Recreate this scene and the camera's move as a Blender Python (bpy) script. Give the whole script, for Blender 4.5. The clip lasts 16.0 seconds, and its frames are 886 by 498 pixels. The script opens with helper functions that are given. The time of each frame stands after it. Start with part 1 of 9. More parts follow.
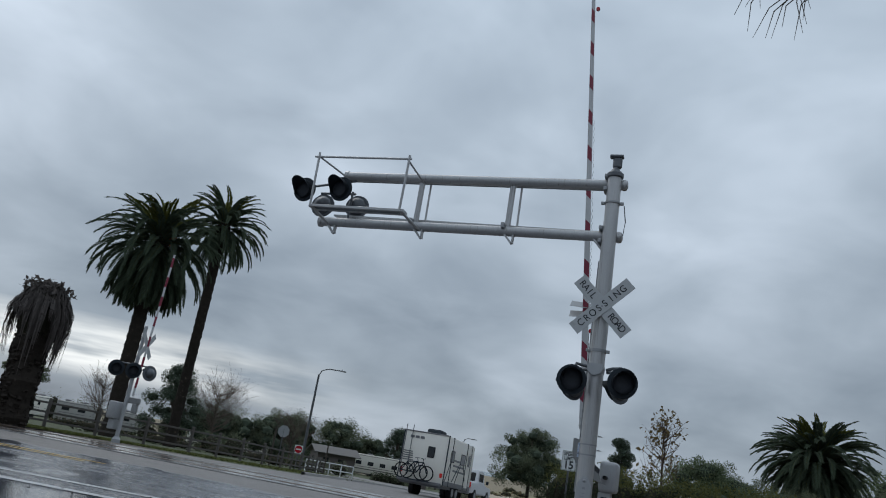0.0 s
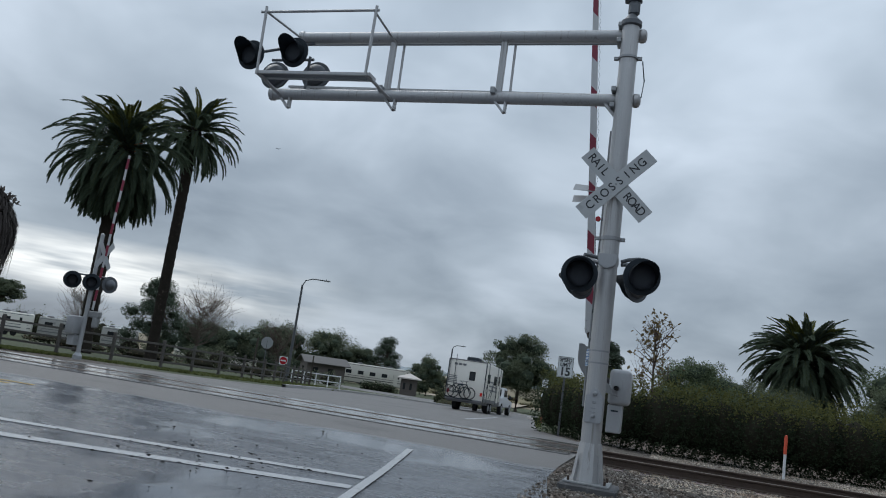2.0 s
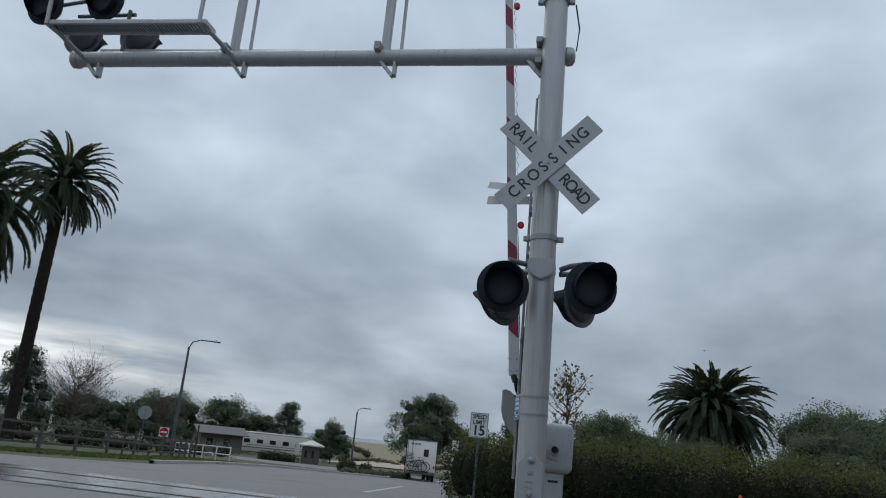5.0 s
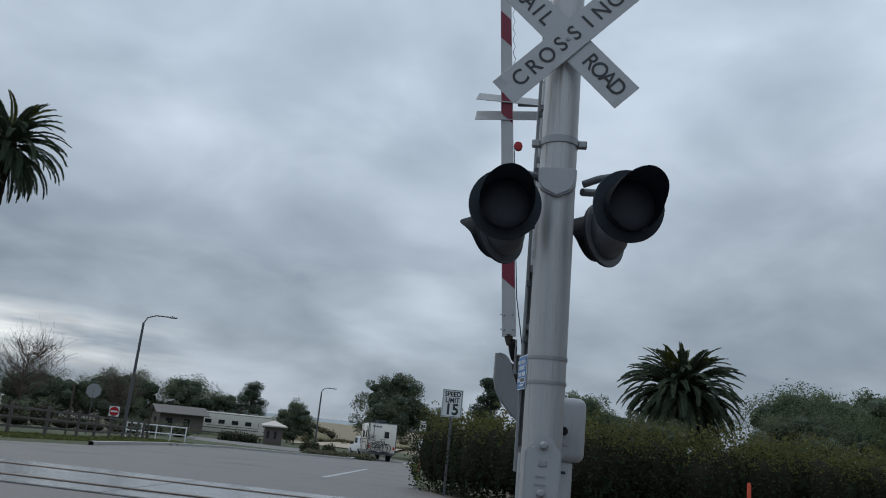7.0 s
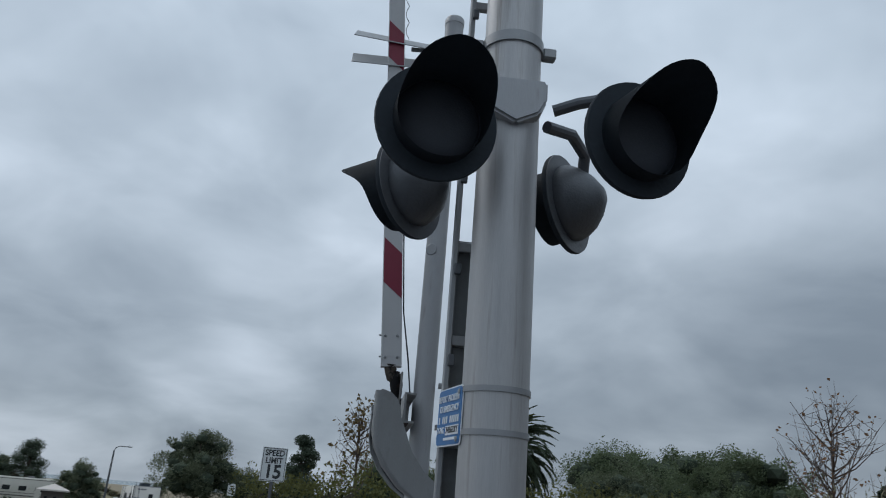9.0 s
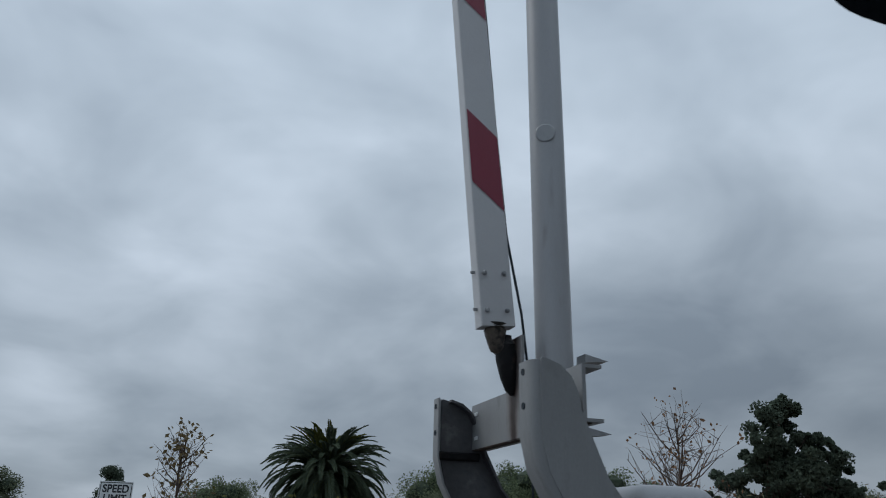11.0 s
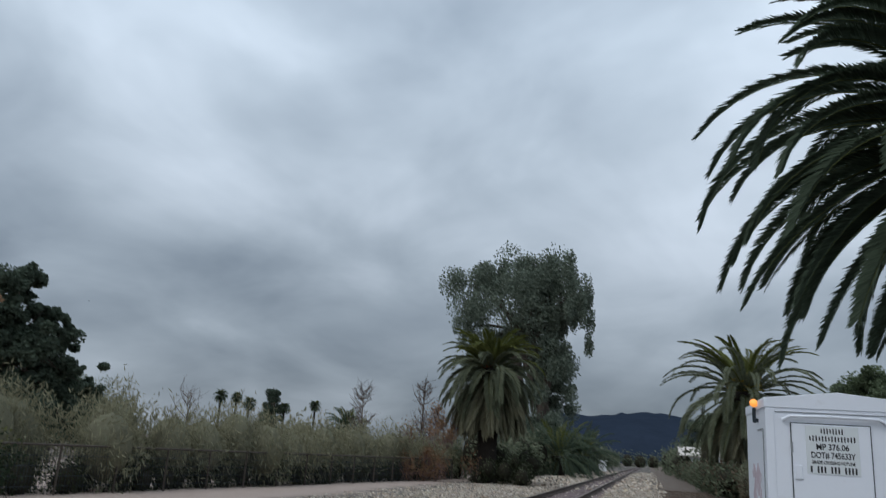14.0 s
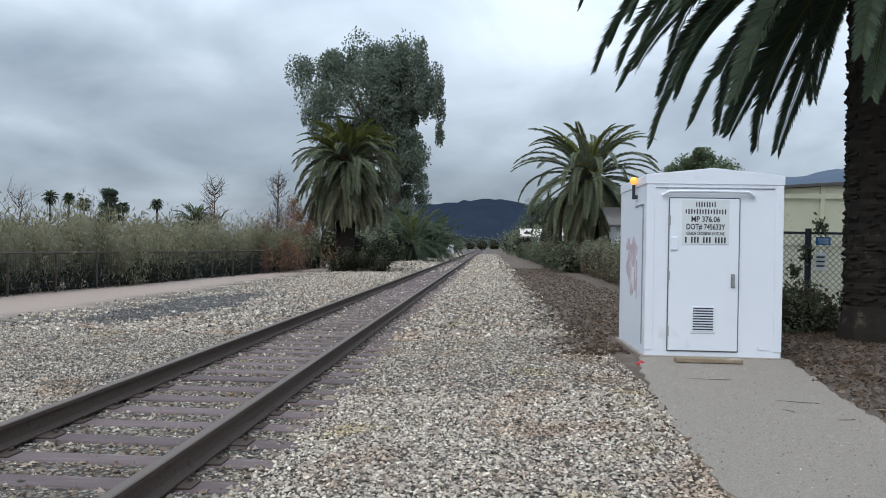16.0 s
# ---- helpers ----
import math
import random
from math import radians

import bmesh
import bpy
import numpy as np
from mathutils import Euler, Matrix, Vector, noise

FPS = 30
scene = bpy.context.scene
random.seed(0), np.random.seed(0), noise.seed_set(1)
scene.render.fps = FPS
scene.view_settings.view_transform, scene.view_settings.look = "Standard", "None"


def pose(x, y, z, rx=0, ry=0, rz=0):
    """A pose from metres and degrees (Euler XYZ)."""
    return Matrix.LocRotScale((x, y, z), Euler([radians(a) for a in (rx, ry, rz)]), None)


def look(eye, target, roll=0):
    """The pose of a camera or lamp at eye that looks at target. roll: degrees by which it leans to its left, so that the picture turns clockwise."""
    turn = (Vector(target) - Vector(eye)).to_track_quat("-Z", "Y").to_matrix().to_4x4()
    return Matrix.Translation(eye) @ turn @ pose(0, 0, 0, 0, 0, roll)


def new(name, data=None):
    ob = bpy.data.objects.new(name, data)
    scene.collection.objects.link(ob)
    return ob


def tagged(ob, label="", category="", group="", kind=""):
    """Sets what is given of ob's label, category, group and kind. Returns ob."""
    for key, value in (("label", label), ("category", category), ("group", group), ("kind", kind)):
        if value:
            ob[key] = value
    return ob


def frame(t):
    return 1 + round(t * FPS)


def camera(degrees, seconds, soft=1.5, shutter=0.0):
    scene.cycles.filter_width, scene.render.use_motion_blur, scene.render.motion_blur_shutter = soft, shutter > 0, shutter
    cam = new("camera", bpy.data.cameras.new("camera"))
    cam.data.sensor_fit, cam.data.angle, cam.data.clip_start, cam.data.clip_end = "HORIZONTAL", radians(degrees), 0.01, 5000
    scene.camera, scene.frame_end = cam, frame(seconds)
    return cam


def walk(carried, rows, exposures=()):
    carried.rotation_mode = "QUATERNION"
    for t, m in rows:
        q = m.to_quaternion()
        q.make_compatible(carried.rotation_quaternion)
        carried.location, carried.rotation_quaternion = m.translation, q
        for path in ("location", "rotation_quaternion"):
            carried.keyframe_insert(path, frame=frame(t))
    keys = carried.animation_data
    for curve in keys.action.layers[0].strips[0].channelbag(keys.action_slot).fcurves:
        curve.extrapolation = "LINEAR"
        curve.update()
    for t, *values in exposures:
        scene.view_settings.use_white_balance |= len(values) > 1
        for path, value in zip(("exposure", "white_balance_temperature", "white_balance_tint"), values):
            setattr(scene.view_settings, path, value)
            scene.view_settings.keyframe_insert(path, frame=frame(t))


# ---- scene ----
cam = camera(60.0, 16.0, soft=1.0, shutter=0.2)
PATH = [
    (0, (1.51, -12.778, 1.146), (0.864, -10.961, 1.676), 9.7),
    (0.5, (1.255, -12.174, 1.199), (0.641, -10.342, 1.714), 11.0),
    (1, (1.048, -11.489, 1.228), (0.429, -9.62, 1.581), 9.5),
    (1.5, (0.968, -10.929, 1.241), (0.429, -9.026, 1.536), 8.5),
    (2, (0.893, -10.417, 1.258), (0.298, -8.533, 1.568), 8.1),
    (2.5, (0.827, -9.852, 1.289), (0.174, -7.989, 1.611), 6.4),
    (3, (0.734, -9.299, 1.304), (-0.016, -7.468, 1.598), 6.5),
    (3.5, (0.659, -8.776, 1.314), (-0.089, -6.948, 1.635), 5.8),
    (4, (0.606, -8.313, 1.289), (0.005, -6.453, 1.71), 5.5),
    (4.5, (0.502, -7.747, 1.297), (0.079, -5.861, 1.809), 5.0),
    (5, (0.364, -7.23, 1.296), (-0.005, -5.327, 1.788), 5.7),
    (5.2, (0.304, -6.987, 1.294), (-0.039, -5.068, 1.741), 5.9),
    (7.3, (-0.102, -4.759, 1.279), (-0.356, -2.829, 1.738), 5.7),
    (7.5, (-0.135, -4.478, 1.308), (-0.311, -2.544, 1.785), 5.7),
    (7.7, (-0.169, -4.235, 1.314), (-0.284, -2.302, 1.815), 5.5),
    (8, (-0.213, -3.942, 1.333), (-0.255, -2.016, 1.872), 5.9),
    (8.2, (-0.264, -3.734, 1.334), (-0.286, -1.809, 1.878), 6.2),
    (10.3, (-1.150, -1.382, 1.440), (-0.636, 0.384, 2.225), 0.8),
    (10.5, (-1.244, -1.117, 1.442), (-0.708, 0.657, 2.195), 1.0),
    (10.7, (-1.341, -0.863, 1.449), (-0.766, 0.909, 2.178), 1.2),
    (11, (-1.424, -0.526, 1.467), (-0.815, 1.242, 2.175), 1.4),
    (11.5, (-1.611, 0.04, 1.518), (-0.839, 1.703, 2.318), -1.0),
    (12, (-1.719, 0.623, 1.492), (-0.632, 2.079, 2.327), -2.7),
    (12.5, (-1.798, 1.207, 1.492), (-0.385, 2.373, 2.295), -2.0),
    (12.8, (-1.785, 1.581, 1.517), (-0.229, 2.601, 2.249), 0.2),
    (13, (-1.716, 1.86, 1.51), (-0.094, 2.763, 2.256), 0.3),
    (13.2, (-1.681, 2.096, 1.496), (-0.018, 2.927, 2.234), 0.7),
    (13.4, (-1.629, 2.326, 1.47), (0.083, 3.098, 2.159), 3.1),
    (13.5, (-1.617, 2.445, 1.472), (0.123, 3.17, 2.14), 3.3),
    (14, (-1.434, 2.919, 1.444), (0.431, 3.434, 1.95), 3.8),
    (14.5, (-1.395, 3.313, 1.372), (0.543, 3.733, 1.637), 6.5),
    (15, (-1.095, 3.528, 1.402), (0.844, 4.019, 1.422), 3.6),
    (15.5, (-0.966, 3.481, 1.426), (1.029, 3.624, 1.399), 1.4),
    (16, (-0.996, 3.53, 1.386), (1.0, 3.647, 1.376), 1.0),
]
EXPOSURE = [(0.0, 0.10), (0.5, 0.04), (1.0, 0.16), (2.0, 0.27), (3.5, 0.25), (8.0, 0.18), (10.5, 0.15), (11.5, 0.0), (12.5, 0.07), (13.5, 0.20), (14.0, 0.38), (14.6, 0.50), (15.2, 0.89), (16.0, 1.02)]
walk(cam, [(t, look(e, g, r)) for t, e, g, r in PATH], EXPOSURE)

# ---- light: overcast winter sky ----
world = bpy.data.worlds.new("overcast")
scene.world = world
world.use_nodes = True
wn, wl = world.node_tree.nodes, world.node_tree.links
for n in list(wn):
    wn.remove(n)


def wnode(kind, **values):
    n = wn.new(kind)
    for k, v in values.items():
        if k in n.inputs:
            n.inputs[k].default_value = v
    return n


def wmath(op, a, b=None):
    n = wn.new("ShaderNodeMath")
    n.operation = op
    for i, v in enumerate((a, b)):
        if v is None:
            continue
        if isinstance(v, (int, float)):
            n.inputs[i].default_value = v
        else:
            wl.new(v, n.inputs[i])
    return n.outputs[0]


def build_sky():
    coord = wn.new("ShaderNodeTexCoord")
    sep = wn.new("ShaderNodeSeparateXYZ")
    wl.new(coord.outputs["Generated"], sep.inputs[0])
    x, y, z = sep.outputs
    up = wmath("MAXIMUM", z, 0.0)
    deck = wmath("ADD", up, 0.34)
    comb = wn.new("ShaderNodeCombineXYZ")
    wl.new(wmath("DIVIDE", x, deck), comb.inputs[0])
    wl.new(wmath("DIVIDE", y, deck), comb.inputs[1])
    # cloud deck at three sizes
    big = wnode("ShaderNodeTexNoise", Scale=0.95, Detail=3.0, Roughness=0.5, Distortion=0.35)
    mid = wnode("ShaderNodeTexNoise", Scale=2.6, Detail=4.0, Roughness=0.5, Distortion=0.4)
    wl.new(comb.outputs[0], big.inputs["Vector"])
    wl.new(comb.outputs[0], mid.inputs["Vector"])
    fine = wnode("ShaderNodeTexNoise", Scale=5.0, Detail=4.0, Roughness=0.5, Distortion=0.3)
    wl.new(comb.outputs[0], fine.inputs["Vector"])
    mix = wmath("ADD", wmath("ADD", wmath("MULTIPLY", big.outputs["Fac"], 0.60), wmath("MULTIPLY", mid.outputs["Fac"], 0.31)), wmath("MULTIPLY", fine.outputs["Fac"], 0.09))
    ramp = wn.new("ShaderNodeValToRGB")
    wl.new(mix, ramp.inputs[0])
    el = ramp.color_ramp.elements
    el[0].position, el[0].color = 0.37, (0.231, 0.286, 0.353, 1)
    el[1].position, el[1].color = 0.645, (0.588, 0.676, 0.783, 1)
    m = el.new(0.50)
    m.color = (0.378, 0.45, 0.531, 1)
    # lighter towards the zenith, as overcast skies are; a pale gap low over the sea
    zen = wmath("ADD", 0.745, wmath("MULTIPLY", up, 0.95))
    gap = wnode("ShaderNodeTexNoise", Scale=1.6, Detail=4.0, Roughness=0.6)
    stretch = wn.new("ShaderNodeMapping")
    stretch.inputs["Scale"].default_value = (2.0, 2.0, 16.0)
    wl.new(coord.outputs["Generated"], stretch.inputs["Vector"])
    wl.new(stretch.outputs[0], gap.inputs["Vector"])
    low = wmath("SUBTRACT", 1.0, wmath("MINIMUM", wmath("MULTIPLY", wmath("ABSOLUTE", wmath("SUBTRACT", z, 0.062)), 25.0), 1.0))
    west = wmath("MAXIMUM", wmath("SUBTRACT", wmath("MULTIPLY", x, -1.15), 0.45), 0.0)
    glow = wmath("MULTIPLY", wmath("MULTIPLY", low, west), wmath("MAXIMUM", wmath("SUBTRACT", gap.outputs["Fac"], 0.38), 0.0))
    inland = wmath("SUBTRACT", 1.0, wmath("MULTIPLY", wmath("MAXIMUM", x, 0.0), wmath("MAXIMUM", wmath("SUBTRACT", 0.45, wmath("MULTIPLY", up, 0.90)), 0.0)))
    level = wmath("MULTIPLY", zen, inland)
    scaled = wn.new("ShaderNodeVectorMath")
    scaled.operation = "SCALE"
    wl.new(ramp.outputs["Color"], scaled.inputs[0])
    wl.new(level, scaled.inputs["Scale"])
    cream = wn.new("ShaderNodeVectorMath")
    cream.operation = "SCALE"
    cream.inputs[0].default_value = (1.0, 0.96, 0.86)
    wl.new(wmath("MULTIPLY", glow, 13.0), cream.inputs["Scale"])
    lit = wn.new("ShaderNodeVectorMath")
    lit.operation = "ADD"
    wl.new(scaled.outputs[0], lit.inputs[0])
    wl.new(cream.outputs[0], lit.inputs[1])
    sky = wn.new("ShaderNodeTexSky")
    sky.sky_type, sky.sun_disc = "NISHITA", False
    sky.sun_elevation, sky.sun_rotation = radians(38), radians(-60)
    clear = wnode("ShaderNodeBackground", Strength=0.05)
    wl.new(sky.outputs[0], clear.inputs["Color"])
    cloud = wnode("ShaderNodeBackground", Strength=1.0)
    wl.new(lit.outputs[0], cloud.inputs["Color"])
    blend = wn.new("ShaderNodeMixShader")
    blend.inputs[0].default_value = 0.94
    wl.new(clear.outputs[0], blend.inputs[1])
    wl.new(cloud.outputs[0], blend.inputs[2])
    out = wn.new("ShaderNodeOutputWorld")
    wl.new(blend.outputs[0], out.inputs[0])


build_sky()
sun = new("sun", bpy.data.lights.new("sun", "SUN"))
sun.data.energy, sun.data.angle, sun.data.color = 0.7, radians(35), (1.0, 0.98, 0.95)
sun.matrix_world = look((-6, 4, 9), (0, 0, 0))


# ---- materials ----
def material(name, colour, rough=0.6, metal=0.0, vary=0.25, scale=6.0, bump=0.2, bump_scale=40.0, second=None, second_at=0.62, spread=0.08, stretch=(1, 1, 1), random_each=0.0, coords="Object", rough_vary=0.12, island=False):
    """Two scales of colour variation, wear towards a second colour, fine relief."""
    m = bpy.data.materials.new(name)
    m.use_nodes = True
    n, l = m.node_tree.nodes, m.node_tree.links
    bsdf = n["Principled BSDF"]
    co = n.new("ShaderNodeTexCoord")
    mp = n.new("ShaderNodeMapping")
    mp.inputs["Scale"].default_value = stretch
    l.new(co.outputs[coords], mp.inputs["Vector"])
    a = n.new("ShaderNodeTexNoise")
    a.inputs["Scale"].default_value, a.inputs["Detail"].default_value, a.inputs["Roughness"].default_value = scale, 6, 0.6
    b = n.new("ShaderNodeTexNoise")
    b.inputs["Scale"].default_value, b.inputs["Detail"].default_value = bump_scale, 4
    for t in (a, b):
        l.new(mp.outputs[0], t.inputs["Vector"])
    base = n.new("ShaderNodeMix")
    base.data_type = "RGBA"
    dark = tuple(c * (1 - vary) for c in colour) + (1,)
    light = tuple(min(1, c * (1 + vary)) for c in colour) + (1,)
    base.inputs["A"].default_value, base.inputs["B"].default_value = dark, light
    mixv = n.new("ShaderNodeMath")
    mixv.operation = "MULTIPLY_ADD"
    l.new(b.outputs["Fac"], mixv.inputs[0])
    mixv.inputs[1].default_value = 0.5
    l.new(a.outputs["Fac"], mixv.inputs[2])
    shift = n.new("ShaderNodeMath")
    shift.operation = "SUBTRACT"
    l.new(mixv.outputs[0], shift.inputs[0])
    shift.inputs[1].default_value = 0.25
    l.new(shift.outputs[0], base.inputs["Factor"])
    col = base.outputs["Result"]
    if second:
        ramp = n.new("ShaderNodeValToRGB")
        ramp.color_ramp.elements[0].position, ramp.color_ramp.elements[1].position = second_at, second_at + spread
        l.new(a.outputs["Fac"], ramp.inputs[0])
        wear = n.new("ShaderNodeMix")
        wear.data_type = "RGBA"
        l.new(ramp.outputs["Color"], wear.inputs["Factor"])
        l.new(col, wear.inputs["A"])
        wear.inputs["B"].default_value = tuple(second) + (1,)
        col = wear.outputs["Result"]
    if random_each:
        if island:
            rnd = n.new("ShaderNodeNewGeometry").outputs["Random Per Island"]
        else:
            rnd = n.new("ShaderNodeObjectInfo").outputs["Random"]
        hsv = n.new("ShaderNodeHueSaturation")
        rng = n.new("ShaderNodeMapRange")
        rng.inputs["To Min"].default_value, rng.inputs["To Max"].default_value = 1 - random_each, 1 + random_each
        l.new(rnd, rng.inputs["Value"])
        l.new(rng.outputs[0], hsv.inputs["Value"])
        l.new(col, hsv.inputs["Color"])
        col = hsv.outputs["Color"]
    l.new(col, bsdf.inputs["Base Color"])
    rr = n.new("ShaderNodeMapRange")
    rr.inputs["To Min"].default_value, rr.inputs["To Max"].default_value = max(0, rough - rough_vary), min(1, rough + rough_vary)
    l.new(a.outputs["Fac"], rr.inputs["Value"])
    l.new(rr.outputs[0], bsdf.inputs["Roughness"])
    bsdf.inputs["Metallic"].default_value = metal
    if bump:
        bp = n.new("ShaderNodeBump")
        bp.inputs["Strength"].default_value, bp.inputs["Distance"].default_value = bump, 0.02
        l.new(b.outputs["Fac"], bp.inputs["Height"])
        l.new(bp.outputs[0], bsdf.inputs["Normal"])
    return m


def glowing(name, colour, strength):
    m = bpy.data.materials.new(name)
    m.use_nodes = True
    b = m.node_tree.nodes["Principled BSDF"]
    b.inputs["Base Color"].default_value = (*colour, 1)
    b.inputs["Emission Color"].default_value = (*colour, 1)
    b.inputs["Emission Strength"].default_value = strength
    return m


M = {}
M["aluminium"] = material("weathered_aluminium", (0.42, 0.42, 0.425), 0.47, 0.5, 0.26, 3.0, 0.06, 60, (0.26, 0.25, 0.235), 0.56, 0.16, stretch=(7, 7, 0.35))
M["steel_paint"] = material("silver_paint", (0.365, 0.375, 0.39), 0.5, 0.2, 0.12, 5.0, 0.06, 80, (0.30, 0.30, 0.30), 0.60, 0.12, stretch=(3, 3, 0.6))
M["old_paint"] = material("worn_silver_paint", (0.262, 0.270, 0.274), 0.5, 0.1, 0.20, 4.0, 0.05, 90, (0.152, 0.153, 0.150), 0.54, 0.20, stretch=(2, 3.2, 0.8))
M["black"] = material("black_paint", (0.030, 0.038, 0.047), 0.75, 0.0, 0.3, 8, 0.05, 60)
M["dark_casting"] = material("greasy_black_casting", (0.011, 0.011, 0.012), 0.5, 0.1, 0.4, 14, 0.25, 40, (0.032, 0.025, 0.021), 0.58, 0.12)
M["bronze"] = material("greasy_brown_casting", (0.098, 0.082, 0.068), 0.45, 0.3, 0.5, 22, 0.3, 60, (0.030, 0.027, 0.025), 0.50, 0.10)
M["lens"] = material("dark_red_lens", (0.050, 0.056, 0.068), 0.6, 0.0, 0.2, 10, 0.1, 120)
M["red_lamp"] = material("red_lamp", (0.42, 0.012, 0.02), 0.25, 0.0, 0.15, 20, 0.05, 90)
M["white_paint"] = material("white_paint", (0.66, 0.67, 0.69), 0.5, 0.0, 0.06, 4, 0.04, 70, (0.52, 0.51, 0.49), 0.62, 0.1)
M["white_tape"] = material("white_reflective", (0.50, 0.505, 0.515), 0.4, 0.0, 0.08, 6, 0.05, 120, (0.45, 0.45, 0.45), 0.6, 0.15)
M["red_tape"] = material("red_reflective", (0.21, 0.017, 0.042), 0.42, 0.0, 0.12, 6, 0.05, 120)
M["sign_white"] = material("sign_white", (0.62, 0.65, 0.66), 0.45, 0.0, 0.06, 5, 0.02, 60, (0.50, 0.52, 0.52), 0.62, 0.12)
M["sign_black"] = material("sign_black", (0.025, 0.026, 0.03), 0.5, 0.0, 0.15, 8, 0.0)
M["sign_blue"] = material("sign_blue", (0.008, 0.125, 0.34), 0.4, 0.0, 0.10, 7, 0.03, 60)
M["sign_text"] = material("sign_text", (0.70, 0.73, 0.76), 0.45, 0.0, 0.08, 60, 0.0)
M["cabinet"] = material("white_cabinet_paint", (0.70, 0.725, 0.78), 0.45, 0.0, 0.04, 2.5, 0.03, 50, (0.60, 0.61, 0.64), 0.62, 0.12)
M["graffiti"] = material("faded_mauve_overpaint", (0.50, 0.40, 0.44), 0.6, 0.0, 0.12, 5, 0.05, 40, (0.66, 0.67, 0.71), 0.55, 0.1, stretch=(1, 6, 0.7))
M["asphalt"] = material("asphalt", (0.085, 0.086, 0.09), 0.62, 0.0, 0.22, 0.6, 0.5, 160, (0.055, 0.056, 0.06), 0.55, 0.1, coords="Object")
M["line_white"] = material("worn_white_line", (0.40, 0.41, 0.42), 0.5, 0.0, 0.2, 7, 0.3, 120, (0.17, 0.17, 0.18), 0.56, 0.14)
M["line_yellow"] = material("worn_yellow_line", (0.42, 0.27, 0.05), 0.6, 0.0, 0.15, 9, 0.3, 120, (0.16, 0.14, 0.10), 0.56, 0.08)
M["panel"] = material("crossing_panel_concrete", (0.165, 0.16, 0.158), 0.07, 0.0, 0.12, 3, 0.06, 90, (0.22, 0.215, 0.21), 0.55, 0.05, random_each=0.12)
M["concrete"] = material("old_concrete", (0.392, 0.340, 0.290), 0.9, 0.0, 0.90, 58.0, 1.0, 210, (0.205, 0.172, 0.138), 0.56, 0.12)
M["kerb"] = material("kerb_concrete", (0.36, 0.35, 0.34), 0.8, 0.0, 0.12, 3, 0.2, 60)
M["rail_steel"] = material("rusty_rail_web", (0.066, 0.045, 0.035), 0.75, 0.2, 0.40, 14, 0.4, 60, (0.034, 0.026, 0.022), 0.58, 0.12)
M["rail_top"] = material("worn_rail_head", (0.135, 0.104, 0.084), 0.5, 0.3, 0.22, 8, 0.1, 80, stretch=(0.15, 6, 6))
M["tie"] = material("old_creosote_tie", (0.135, 0.099, 0.100), 0.80, 0.0, 0.40, 3, 0.6, 30, (0.215, 0.180, 0.165), 0.58, 0.1, stretch=(6, 0.8, 6), random_each=0.22)
def stone_material(name, shades):
    """Broken stones, each its own colour from near black over brown and grey to almost white."""
    m = material(name, (0.3, 0.3, 0.3), 0.88, 0.0, 0.25, 30, 0.4, 140)
    n, l = m.node_tree.nodes, m.node_tree.links
    bsdf = n["Principled BSDF"]
    old = bsdf.inputs["Base Color"].links[0].from_socket
    ramp = n.new("ShaderNodeValToRGB")
    l.new(n.new("ShaderNodeNewGeometry").outputs["Random Per Island"], ramp.inputs[0])
    e = ramp.color_ramp.elements
    e[0].position, e[0].color = 0.0, (*shades[0], 1)
    e[1].position, e[1].color = 1.0, (*shades[-1], 1)
    for p, c in zip((0.12, 0.26, 0.42, 0.60, 0.82), shades[1:-1]):
        e.new(p).color = (*c, 1)
    mix = n.new("ShaderNodeMix")
    mix.data_type, mix.blend_type = "RGBA", "OVERLAY"
    mix.inputs["Factor"].default_value = 0.35
    l.new(ramp.outputs["Color"], mix.inputs["A"])
    l.new(old, mix.inputs["B"])
    # broad stained patches, yellowish and brown, over the single stones
    co = n.new("ShaderNodeTexCoord")
    stain = n.new("ShaderNodeTexNoise")
    stain.inputs["Scale"].default_value, stain.inputs["Detail"].default_value = 1.1, 5
    l.new(co.outputs["Object"], stain.inputs["Vector"])
    tint = n.new("ShaderNodeValToRGB")
    l.new(stain.outputs["Fac"], tint.inputs[0])
    g = tint.color_ramp.elements
    g[0].position, g[0].color = 0.34, (0.86, 0.76, 0.68, 1)
    g[1].position, g[1].color = 0.70, (1.0, 0.93, 0.72, 1)
    g.new(0.48).color = (1, 1, 1, 1)
    g.new(0.60).color = (0.97, 0.98, 0.96, 1)
    stained = n.new("ShaderNodeMix")
    stained.data_type, stained.blend_type = "RGBA", "MULTIPLY"
    stained.inputs["Factor"].default_value = 1.0
    l.new(mix.outputs["Result"], stained.inputs["A"])
    l.new(tint.outputs["Color"], stained.inputs["B"])
    l.new(stained.outputs["Result"], bsdf.inputs["Base Color"])
    return m


